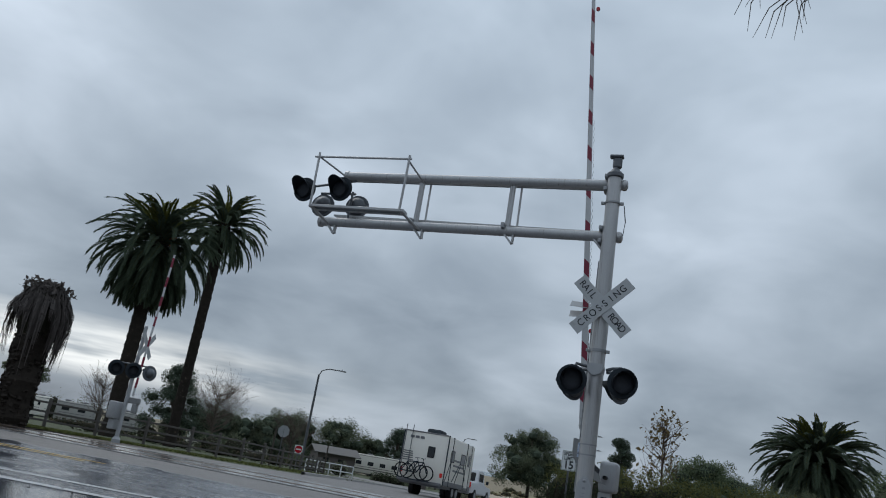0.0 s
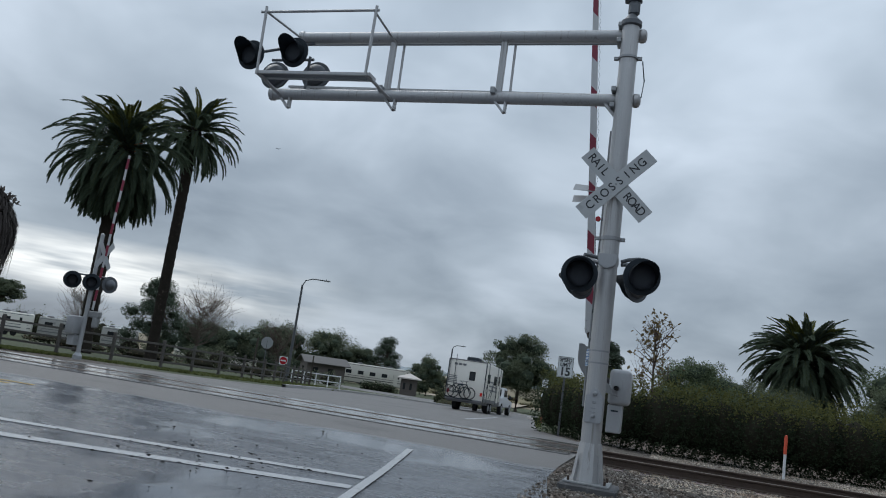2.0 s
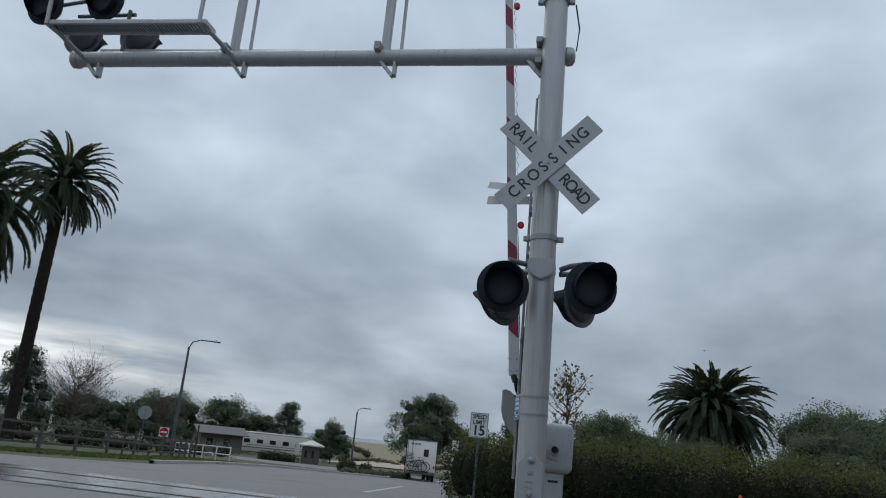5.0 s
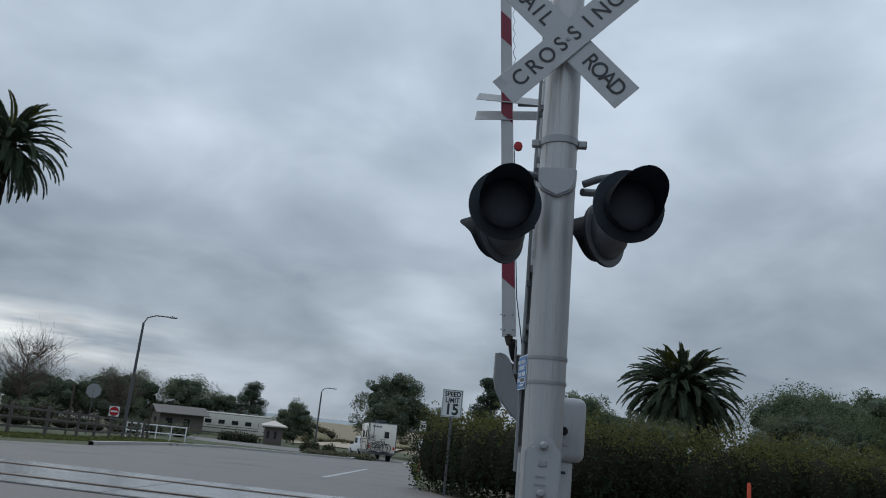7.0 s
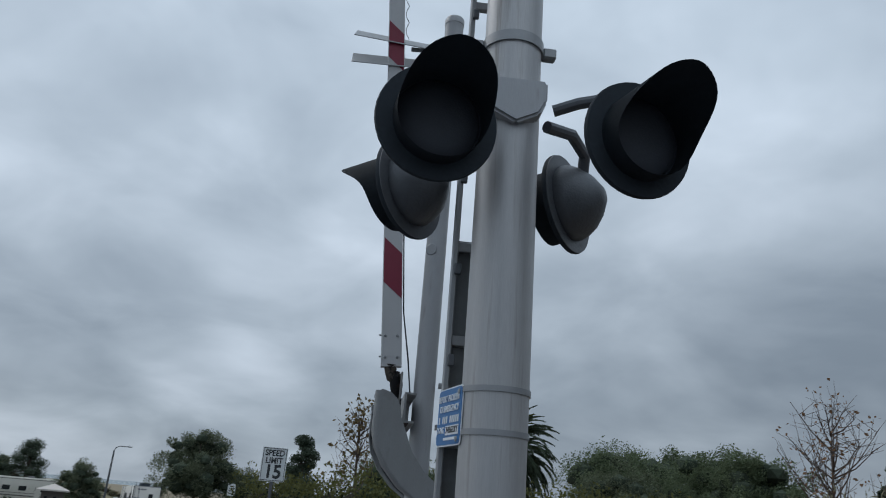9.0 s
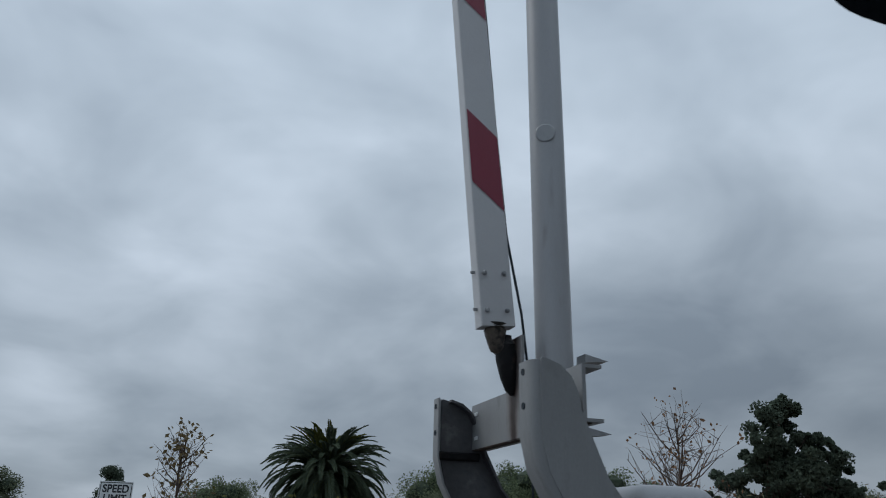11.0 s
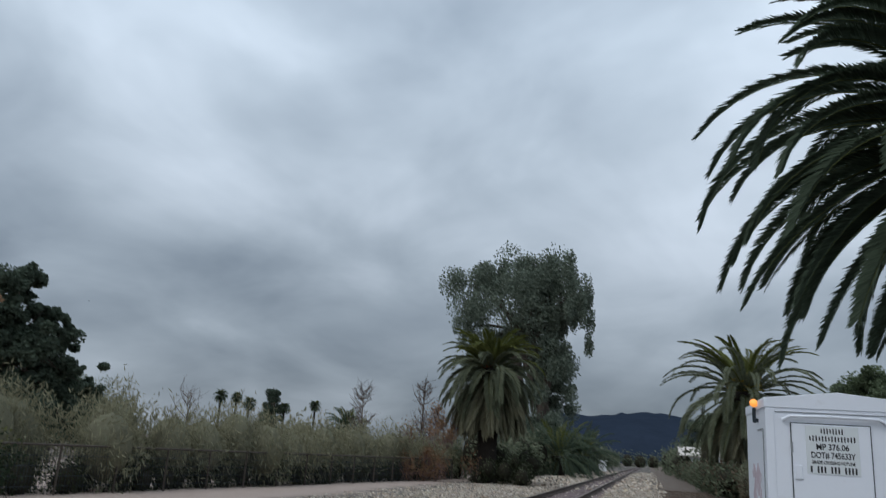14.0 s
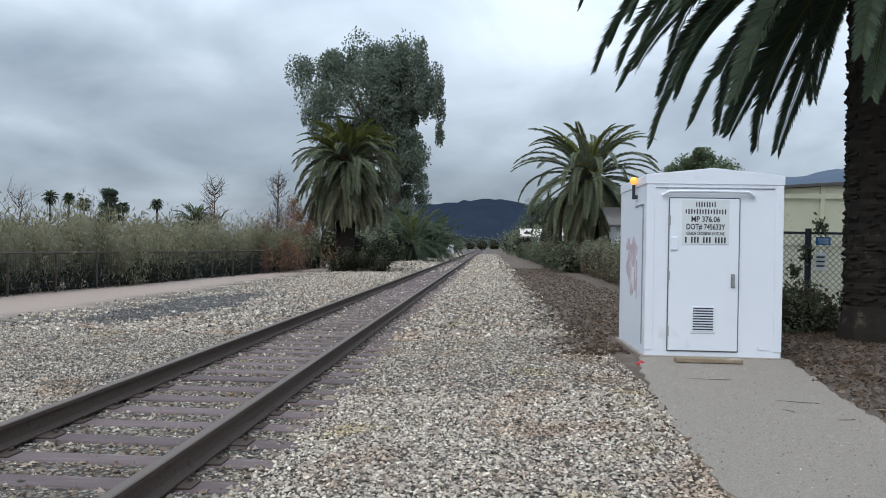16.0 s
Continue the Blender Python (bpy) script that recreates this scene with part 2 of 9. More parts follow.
M["stone"] = stone_material("ballast_stone", ((0.060, 0.053, 0.046), (0.230, 0.193, 0.158), (0.440, 0.335, 0.268), (0.385, 0.350, 0.310), (0.560, 0.475, 0.375), (0.560, 0.515, 0.455), (0.840, 0.765, 0.655)))
M["rusty_stone"] = stone_material("rust_stained_ballast", ((0.040, 0.034, 0.030), (0.110, 0.080, 0.060), (0.240, 0.175, 0.125), (0.200, 0.165, 0.140), (0.330, 0.265, 0.185), (0.360, 0.320, 0.280), (0.660, 0.580, 0.480)))
M["brown_stone"] = stone_material("brown_gravel", ((0.040, 0.036, 0.033), (0.074, 0.062, 0.053), (0.115, 0.094, 0.077), (0.140, 0.125, 0.110), (0.170, 0.150, 0.132), (0.225, 0.205, 0.185), (0.46, 0.43, 0.39)))
M["dark_stone"] = stone_material("dark_gravel", ((0.045, 0.045, 0.048), (0.07, 0.07, 0.072), (0.10, 0.098, 0.097), (0.13, 0.128, 0.126), (0.16, 0.155, 0.15), (0.20, 0.195, 0.19), (0.30, 0.29, 0.28)))
M["wood_dark"] = material("weathered_fence_timber", (0.075, 0.062, 0.052), 0.85, 0.0, 0.3, 4, 0.4, 40, (0.13, 0.115, 0.10), 0.6, 0.1, stretch=(1, 1, 6))
M["wood_post"] = material("brown_timber_post", (0.17, 0.075, 0.04), 0.8, 0.0, 0.25, 4, 0.3, 40, stretch=(8, 8, 1))
M["fence_timber"] = material("grey_fence_timber", (0.092, 0.083, 0.076), 0.85, 0.0, 0.3, 4, 0.4, 40, (0.20, 0.185, 0.165), 0.6, 0.1, stretch=(1, 1, 6))
M["wet_leaf"] = material("wet_rotten_leaf", (0.008, 0.007, 0.006), 0.85, 0.0, 0.3, 8, 0.0)
M["bark"] = material("grey_brown_bark", (0.085, 0.07, 0.058), 0.9, 0.0, 0.35, 4, 0.8, 14, stretch=(3, 3, 0.8))
M["palm_bark"] = material("palm_trunk_bark", (0.030, 0.025, 0.021), 0.92, 0.0, 0.5, 3.2, 0.9, 14, (0.115, 0.092, 0.072), 0.62, 0.10)
M["twig"] = material("bare_twig", (0.105, 0.082, 0.070), 0.9, 0.0, 0.2, 5, 0.0)
M["galv"] = material("galvanised_pole", (0.30, 0.31, 0.32), 0.5, 0.5, 0.12, 4, 0.04, 60)
M["lamp_pole"] = material("dark_grey_lamp_pole", (0.10, 0.105, 0.115), 0.5, 0.3, 0.15, 4, 0.04, 60)
M["rubber"] = material("rubber", (0.02, 0.02, 0.021), 0.85, 0.0, 0.2, 9, 0.2, 50)
M["rv_white"] = material("trailer_gelcoat", (0.76, 0.73, 0.67), 0.35, 0.0, 0.04, 3, 0.0)
M["rv_grey"] = material("trailer_grey_graphic", (0.16, 0.16, 0.17), 0.4, 0.0, 0.1, 3, 0.0)
M["glass_dark"] = material("dark_window", (0.018, 0.02, 0.023), 0.12, 0.0, 0.1, 3, 0.0)
M["tail"] = glowing("lit_tail_lamp", (0.45, 0.015, 0.012), 0.12)
M["camper_beige"] = material("beige_camper_wall", (0.60, 0.57, 0.51), 0.5, 0.0, 0.12, 0.8, 0.0, 20, (0.38, 0.33, 0.26), 0.6, 0.1)
M["camper"] = material("dull_camper_wall", (0.36, 0.35, 0.33), 0.5, 0.0, 0.15, 0.8, 0.0, 20, (0.22, 0.215, 0.21), 0.55, 0.1)
M["hut_wood"] = material("brown_clapboard", (0.115, 0.098, 0.09), 0.8, 0.0, 0.2, 3, 0.2, 30)
M["roof_grey"] = material("grey_shingle_roof", (0.125, 0.118, 0.112), 0.85, 0.0, 0.2, 4, 0.3, 20)
M["roof_pale"] = material("pale_roof", (0.55, 0.50, 0.46), 0.7, 0.0, 0.1, 4, 0.1, 20)
M["shed"] = material("beige_board", (0.70, 0.68, 0.50), 0.75, 0.0, 0.08, 3, 0.1, 40, (0.60, 0.58, 0.43), 0.6, 0.1)
M["stained"] = material("grease_stained_paint", (0.075, 0.076, 0.080), 0.6, 0.1, 0.5, 9, 0.2, 50, (0.15, 0.15, 0.15), 0.60, 0.12)
M["amber"] = glowing("lit_amber_lamp", (1.0, 0.36, 0.07), 0.6)
# core of bushes and dead fronds, its near-black standing in for shade
M["shade_core"] = material("shaded_branch_tangle", (0.030, 0.028, 0.020), 0.95, 0.0, 0.4, 5, 0.5, 14)
# crown lumps: the dark green puts the shade among the leaves into colour
M["shade_green"] = material("shaded_inner_foliage", (0.050, 0.064, 0.046), 0.95, 0.0, 0.5, 3, 0.8, 9)
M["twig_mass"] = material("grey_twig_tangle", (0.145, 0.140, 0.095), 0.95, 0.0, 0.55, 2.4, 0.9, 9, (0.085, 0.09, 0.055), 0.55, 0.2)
M["board"] = material("weathered_board", (0.24, 0.185, 0.125), 0.85, 0.0, 0.4, 5, 0.4, 40, (0.34, 0.30, 0.24), 0.58, 0.1, stretch=(1, 0.6, 4))
M["sea"] = material("sea_water", (0.10, 0.155, 0.17), 0.25, 0.0, 0.12, 0.02, 0.2, 0.5)
M["sand"] = material("sand", (0.36, 0.30, 0.225), 0.95, 0.0, 0.2, 0.4, 0.3, 6, (0.27, 0.225, 0.16), 0.55, 0.1)
M["dune"] = material("sandy_dune_turf", (0.215, 0.185, 0.105), 0.95, 0.0, 0.4, 0.25, 0.8, 1.5, (0.095, 0.10, 0.052), 0.50, 0.12)
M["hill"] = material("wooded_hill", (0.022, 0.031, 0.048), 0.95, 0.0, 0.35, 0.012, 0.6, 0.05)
# paler and bluer than the hill: distance haze is put into the colour
M["hill_far"] = material("hazed_mountain", (0.080, 0.105, 0.145), 0.95, 0.0, 0.15, 0.006, 0.3, 0.03)

for k, v in (("palm_bark", 0.1), ("bark", 0.15), ("shade_core", 0.05), ("shade_green", 0.05), ("twig_mass", 0.05), ("hill", 0.0), ("hill_far", 0.05), ("wood_dark", 0.2), ("black", 0.22), ("lens", 0.3), ("twig", 0.1), ("rubber", 0.2), ("dark_casting", 0.15), ("bronze", 0.25)):
    M[k].node_tree.nodes["Principled BSDF"].inputs["Specular IOR Level"].default_value = v


def leaf(name, colour, vary=0.5, spread=0.3):
    m = material(name, colour, 0.75, 0.0, spread, 0.9, 0.0, 8, random_each=vary * 0.6, island=True)
    n, l = m.node_tree.nodes, m.node_tree.links
    bsdf = n["Principled BSDF"]
    bsdf.inputs["Specular IOR Level"].default_value = 0.08
    thin = n.new("ShaderNodeBsdfTranslucent")
    l.new(bsdf.inputs["Base Color"].links[0].from_socket, thin.inputs["Color"])
    both = n.new("ShaderNodeMixShader")
    both.inputs[0].default_value = 0.35
    l.new(bsdf.outputs[0], both.inputs[1])
    l.new(thin.outputs[0], both.inputs[2])
    l.new(both.outputs[0], n["Material Output"].inputs["Surface"])
    return m


L = {
    "oak": leaf("dark_oak_leaves", (0.122, 0.142, 0.092)),
    "pine": leaf("pine_needles", (0.080, 0.104, 0.076)),
    # hedge body darkened, shoots on top pale: partly growth, partly light put into colour
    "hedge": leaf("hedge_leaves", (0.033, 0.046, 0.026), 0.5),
    "hedge_lit_top": leaf("lit_yellow_green_shoots", (0.115, 0.120, 0.045), 0.4),
    "palm": leaf("palm_leaflets", (0.074, 0.098, 0.066), 0.35),
    "palm_pale": leaf("pale_palm_leaflets", (0.135, 0.150, 0.098), 0.4),
    "palm_new": leaf("young_palm_leaflets", (0.105, 0.115, 0.035), 0.4),
    "dead": leaf("dead_palm_fronds", (0.096, 0.085, 0.079), 0.5),
    "euc": leaf("eucalyptus_leaves", (0.150, 0.180, 0.140), 0.45),
    "scrub": leaf("grey_green_scrub", (0.215, 0.205, 0.132), 0.35),
    "scrub_dark": leaf("dark_scrub", (0.190, 0.200, 0.135), 0.4),
    "rust_leaf": leaf("rusty_leaves", (0.21, 0.125, 0.075), 0.4),
    "green": leaf("mid_green_leaves", (0.122, 0.155, 0.090), 0.4),
    "sparse": leaf("tan_autumn_leaves", (0.17, 0.13, 0.07), 0.4),
    "grass": leaf("winter_grass", (0.115, 0.130, 0.048), 0.4),
    "dune_grass": leaf("dune_grass", (0.105, 0.105, 0.062), 0.3),
    "orange": leaf("orange_fruit_stalks", (0.20, 0.085, 0.04), 0.3),
    "litter": leaf("brown_litter", (0.13, 0.085, 0.062), 0.8),
    "ivy": leaf("brown_vine", (0.13, 0.10, 0.07), 0.45),
    "old_frond": leaf("hanging_old_fronds", (0.185, 0.178, 0.120), 0.45),
    "ochre": leaf("ochre_frond_bases", (0.26, 0.20, 0.055), 0.4),
    "understorey": leaf("dark_low_growth", (0.040, 0.046, 0.026), 0.5),
    "pink_twigs": leaf("reddish_twigs", (0.16, 0.11, 0.10), 0.3),
}

# ---- lie of the land ----
LAND_Y = [-400, -60, -20, -12, -6, -3, -1, 0.5, 1.5, 2.4, 3.1, 3.6, 4.1, 4.6, 5.0, 5.6, 6.2, 6.8, 7.4, 7.9, 8.5, 9, 10.5, 12, 16, 22, 30, 40, 60, 80, 110, 150, 220, 320, 400, 700, 1250, 1400, 1800, 4200]


def slope(y):
    return float(np.interp(y, [-400, 9, 60, 150, 400, 1250, 1400, 4200], [0, 0, -1.8, -4, -6.6, -7.3, -14, -20]))


def bed(y):
    """How far the ballast lies below the road at the track."""
    return float(np.interp(y, [2.4, 3.6, 4.6, 5.0, 7.4, 7.9, 9, 12], [0, -0.05, -0.12, -0.15, -0.15, -0.12, -0.07, 0]))


def land(x, y):
    k = max(0.0, min(1.0, (x + 0.9) / 0.9)) + max(0.0, min(1.0, (-17.6 - x) / 0.9))
    return slope(y) + bed(y) * k


def gz(x, y):
    return land(x, y)


# ---- building helpers ----
def thing(name, at=(0, 0, 0), turn=0, label="", category="", group="", kind=""):
    ob = new(name)
    ob.matrix_world = pose(*at, 0, 0, turn)
    ob.empty_display_size = 0.2
    return tagged(ob, label, category, group, kind)


def mesh_of(name, bm, mat, smooth=None):
    me = bpy.data.meshes.new(name)
    bm.normal_update()
    bm.to_mesh(me)
    bm.free()
    for m in (mat if isinstance(mat, (list, tuple)) else [mat]):
        me.materials.append(m)
    if smooth is not None:
        for p in me.polygons:
            p.use_smooth = True
        if hasattr(me, "set_sharp_from_angle"):
            me.set_sharp_from_angle(angle=radians(smooth))
    return me


def part(name, bm, mat, parent=None, label="", at=None, smooth=35):
    ob = new(name, mesh_of(name, bm, mat, smooth))
    if parent:
        ob.parent = parent
    if at is not None:
        ob.matrix_basis = at
    return tagged(ob, label)


def solo(name, bm, mat, label, category, at=None, kind="", group="", smooth=35):
    ob = part(name, bm, mat, None, "", at, smooth)
    return tagged(ob, label, category, group, kind)


def box(bm, c, s, bevel=0.0, m=None, segs=1):
    r = bmesh.ops.create_cube(bm, size=1.0, matrix=(m or Matrix()) @ Matrix.LocRotScale(c, None, s))
    if bevel:
        es = list({e for v in r["verts"] for e in v.link_edges})
        bmesh.ops.bevel(bm, geom=es, offset=bevel, segments=segs, affect="EDGES", profile=0.5)
    return bm


def rod(bm, a, b, r0, r1=None, seg=12, caps=True):
    a, b = Vector(a), Vector(b)
    d = b - a
    m = Matrix.Translation((a + b) / 2) @ d.to_track_quat("Z", "Y").to_matrix().to_4x4()
    bmesh.ops.create_cone(bm, cap_ends=caps, segments=seg, radius1=r0, radius2=r0 if r1 is None else r1, depth=d.length, matrix=m)
    return bm


def pipe(bm, pts, r, seg=8):
    """A tube through the points; r is one radius or one for each point."""
    pts = [Vector(p) for p in pts]
    rings = []
    for i, p in enumerate(pts):
        d = (pts[min(i + 1, len(pts) - 1)] - pts[max(i - 1, 0)]).normalized()
        q = d.to_track_quat("Z", "Y")
        rr = r[i] if isinstance(r, (list, tuple)) else r
        rings.append([bm.verts.new(p + q @ Vector((math.cos(k * 2 * math.pi / seg) * rr, math.sin(k * 2 * math.pi / seg) * rr, 0))) for k in range(seg)])
    for a, b in zip(rings, rings[1:]):
        for k in range(seg):
            bm.faces.new((a[k], a[(k + 1) % seg], b[(k + 1) % seg], b[k]))
    bm.faces.new(list(reversed(rings[0])))
    bm.faces.new(rings[-1])
    return bm


def lathe(bm, profile, seg=24, m=None):
    """Turn (radius, height) pairs round z."""
    m = m or Matrix()
    rings = []
    for r, z in profile:
        rings.append([bm.verts.new(m @ Vector((math.cos(k * 2 * math.pi / seg) * r, math.sin(k * 2 * math.pi / seg) * r, z))) for k in range(seg)])
    for a, b in zip(rings, rings[1:]):
        for k in range(seg):
            bm.faces.new((a[k], a[(k + 1) % seg], b[(k + 1) % seg], b[k]))
    if profile[0][0] > 1e-5:
        bm.faces.new(list(reversed(rings[0])))
    if profile[-1][0] > 1e-5:
        bm.faces.new(rings[-1])
    bmesh.ops.remove_doubles(bm, verts=bm.verts[:], dist=1e-6)
    return bm


def slab(bm, outline, h0, h1, m=None):
    """Extrude a flat outline in x, y from height h0 to h1."""
    m = m or Matrix()
    lo = [bm.verts.new(m @ Vector((x, y, h0))) for x, y in outline]
    hi = [bm.verts.new(m @ Vector((x, y, h1))) for x, y in outline]
    n = len(outline)
    bm.faces.new(list(reversed(lo)))
    bm.faces.new(hi)
    for i in range(n):
        bm.faces.new((lo[i], lo[(i + 1) % n], hi[(i + 1) % n], hi[i]))
    bmesh.ops.recalc_face_normals(bm, faces=bm.faces[:])
    return bm


def arrays(name, verts, faces, mat, parent=None, label="", smooth=False, mat_index=None):
    me = bpy.data.meshes.new(name)
    me.from_pydata(verts.tolist() if hasattr(verts, "tolist") else verts, [], faces.tolist() if hasattr(faces, "tolist") else faces)
    for m in (mat if isinstance(mat, (list, tuple)) else [mat]):
        me.materials.append(m)
    if mat_index is not None:
        me.polygons.foreach_set("material_index", mat_index)
    if smooth:
        me.polygons.foreach_set("use_smooth", [True] * len(me.polygons))
    me.update()
    ob = new(name, me)
    if parent:
        ob.parent = parent
    return tagged(ob, label)


def lettering(name, words, size, mat, parent, at, squeeze=1.0, label="", span=0.0, bold=0.012):
    cu = bpy.data.curves.new(name, "FONT")
    cu.body, cu.size, cu.align_x, cu.align_y, cu.extrude = words, size, "CENTER", "CENTER", 0.0012
    cu.offset = size * bold
    tmp = bpy.data.objects.new(name, cu)
    scene.collection.objects.link(tmp)
    me = bpy.data.meshes.new_from_object(tmp.evaluated_get(bpy.context.evaluated_depsgraph_get()))
    bpy.data.objects.remove(tmp)
    if span:
        xs = [v.co.x for v in me.vertices]
        squeeze = span / (max(xs) - min(xs))
    me.transform(Matrix.Diagonal((squeeze, 1, 1, 1)))
    me.materials.clear()
    me.materials.append(mat)
    ob = new(name, me)
    ob.parent = parent
    ob.matrix_basis = at
    return tagged(ob, label)


# ---- foliage ----
def leaf_quads(rng, centres, size, flat=0.0, long=1.6, normals=None):
    """Leaf-shaped quads at the centres, each turned its own way."""
    n = len(centres)
    d = rng.normal(size=(n, 3))
    if normals is not None:
        d = d * 0.8 + normals
    if flat:
        d[:, 2] *= 1 - flat
    d /= np.linalg.norm(d, axis=1)[:, None] + 1e-9
    o = rng.normal(size=(n, 3))
    u = np.cross(d, o)
    u /= np.linalg.norm(u, axis=1)[:, None] + 1e-9
    s = size * rng.uniform(0.6, 1.4, n)[:, None]
    a, b = d * s * long * 0.5, u * s * 0.5
    v = np.stack([centres - a, centres + b - a * 0.1, centres + a, centres - b - a * 0.1], 1).reshape(-1, 3)
    f = np.arange(n * 4).reshape(-1, 4)
    return v, f


def blob_points(rng, centre, radii, n, shell=0.30, lumpy=0.30, full=1.0):
    d = rng.normal(size=(n, 3))
    d /= np.linalg.norm(d, axis=1)[:, None]
    r = (shell + (1 - shell) * rng.uniform(0, 1, n) ** full)[:, None]
    lump = 1 + lumpy * np.sin(d[:, :1] * 5.1 + centre[0]) * np.cos(d[:, 1:2] * 4.3 + centre[1])
    return np.array(centre) + d * r * lump * np.array(radii), d


def crown(parent, rng, blobs, per, size, mat, name="crown", flat=0.2, label="", shell=0.40):
    vs, fs, k = [], [], 0
    for c, r in blobs:
        pts, d = blob_points(rng, c, [q * 0.90 for q in r], int(per), shell, 0.14, 0.55)
        v, f = leaf_quads(rng, pts, size, flat, normals=d * 0.4)
        vs.append(v)
        fs.append(f + k)
        k += len(v)
    return arrays(name, np.concatenate(vs), np.concatenate(fs), mat, parent, label)


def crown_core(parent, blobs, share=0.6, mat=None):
    """The dense inside of a crown, behind its leaves: solid lumps coloured dark as shade."""
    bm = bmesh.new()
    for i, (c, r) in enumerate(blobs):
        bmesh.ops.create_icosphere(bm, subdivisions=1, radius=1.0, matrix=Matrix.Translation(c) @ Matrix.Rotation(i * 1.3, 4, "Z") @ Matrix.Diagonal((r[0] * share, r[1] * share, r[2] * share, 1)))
    return part("shaded_inner_crown", bm, mat or M["shade_green"], parent)


def limbs(parent, rng, base, top, r, count, reach, mat, name="limbwork", tips=None):
    bm = bmesh.new()
    ends = tips if tips is not None else [(top[0] + rng.normal() * reach, top[1] + rng.normal() * reach, top[2] + rng.uniform(-0.4, 0.6) * reach) for _ in range(count)]
    for e in ends:
        k = rng.uniform(0.35, 0.8)
        s = Vector(base).lerp(Vector(top), k)
        e = Vector(e)
        mid = s.lerp(e, 0.5) + Vector((rng.normal() * 0.12, rng.normal() * 0.12, 0.15)) * (e - s).length * 0.4
        pipe(bm, [s, mid, e], [r * (1 - k * 0.6) * 0.7, r * 0.35, r * 0.1], 6)
    return tagged(part(name, bm, mat, parent), kind="stuff")


def tree(name, x, y, height, radius, mat, label, category="tree", seed=1, clumps=16, per=260, size=0.3, trunk_h=None, trunk_r=None, group="", tall=0.55, bark="bark", lean=0.0, holes=0.0):
    rng = np.random.default_rng(seed)
    z = gz(x, y)
    t = thing(name, (x, y, z), 0, label, category, group)
    th = trunk_h if trunk_h is not None else height * 0.35
    tr = trunk_r or height * 0.025
    top = (lean * height, 0, height * 0.72)
    bm = bmesh.new()
    pipe(bm, [(0, 0, -0.1), (lean * height * 0.15, rng.normal() * 0.05, th * 0.5), (lean * height * 0.4, 0, th), top], [tr * 1.25, tr, tr * 0.8, tr * 0.3], 9)
    part("trunk", bm, M[bark], t)
    blobs = []
    for i in range(clumps):
        a, q = rng.uniform(0, 2 * math.pi), rng.uniform(0, 1) ** 0.5
        h = rng.uniform(0, 1) ** 0.85
        prof = math.sin(math.pi * (0.15 + 0.8 * h)) ** 0.6
        rr = radius * (0.30 + 0.22 * rng.uniform())
        blobs.append(((math.cos(a) * q * radius * prof * 0.85 + lean * height * h, math.sin(a) * q * radius * prof * 0.85, th + (height - th) * (0.06 + h * 0.84)), (rr, rr, rr * tall * 1.35)))
    limbs(t, rng, (0, 0, th * 0.5), top, tr, 0, 0, M[bark], tips=[b[0] for b in blobs[:12]])
    # each clump breaks up into smaller ragged tufts
    tufts = []
    for c, r in blobs:
        for k in range(3):
            q = rng.uniform(0.45, 0.75)
            tufts.append((tuple(c[j] + rng.normal() * r[j] * 0.42 for j in range(3)), tuple(e * q for e in r)))
    crown(t, rng, tufts, per * 0.4, size, mat, shell=0.25)
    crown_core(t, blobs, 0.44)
    return t


def bare_tree(name, x, y, height, radius, label, seed=1, leaves=None, per=0, size=0.12, twigs=26, mat=None):
    """A leafless or nearly leafless tree: forked limbs and fine twigs."""
    rng = np.random.default_rng(seed)
    t = thing(name, (x, y, gz(x, y)), 0, label, "tree")
    bm = bmesh.new()
    pipe(bm, [(0, 0, -0.1), (rng.normal() * 0.1, 0, height * 0.35), (rng.normal() * 0.15, 0, height * 0.85)], [height * 0.016, height * 0.011, height * 0.003], 7)
    part("trunk", bm, M["twig"], t)
    bm = bmesh.new()
    tips = []
    for i in range(twigs):
        h = height * rng.uniform(0.25, 0.85)
        a = rng.uniform(0, 2 * math.pi)
        out = radius * rng.uniform(0.5, 1.0) * (1.15 - h / height * 0.75)
        e = Vector((math.cos(a) * out, math.sin(a) * out, min(height, h + out * rng.uniform(0.5, 1.3))))
        s = Vector((0, 0, h))
        mid = s.lerp(e, 0.5) + Vector((0, 0, -out * 0.12))
        pipe(bm, [s, mid, e], [height * 0.005, height * 0.0035, height * 0.0015], 5)
        for j in range(6):
            p = s.lerp(e, rng.uniform(0.35, 1.0))
            q = p + Vector((rng.normal(), rng.normal(), abs(rng.normal()) + 0.4)) * radius * 0.2
            rod(bm, p, q, height * 0.0018, height * 0.0007, 4, False)
            tips.append(q)
    part("branchwork", bm, mat or M["twig"], t)["kind"] = "stuff"
    if leaves:
        pts = np.array([tuple(p) for p in tips])
        pts = pts[rng.integers(0, len(pts), per)] + rng.normal(size=(per, 3)) * radius * 0.06
        v, f = leaf_quads(rng, pts, size)
        arrays("foliage", v, f, leaves, t)
    return t


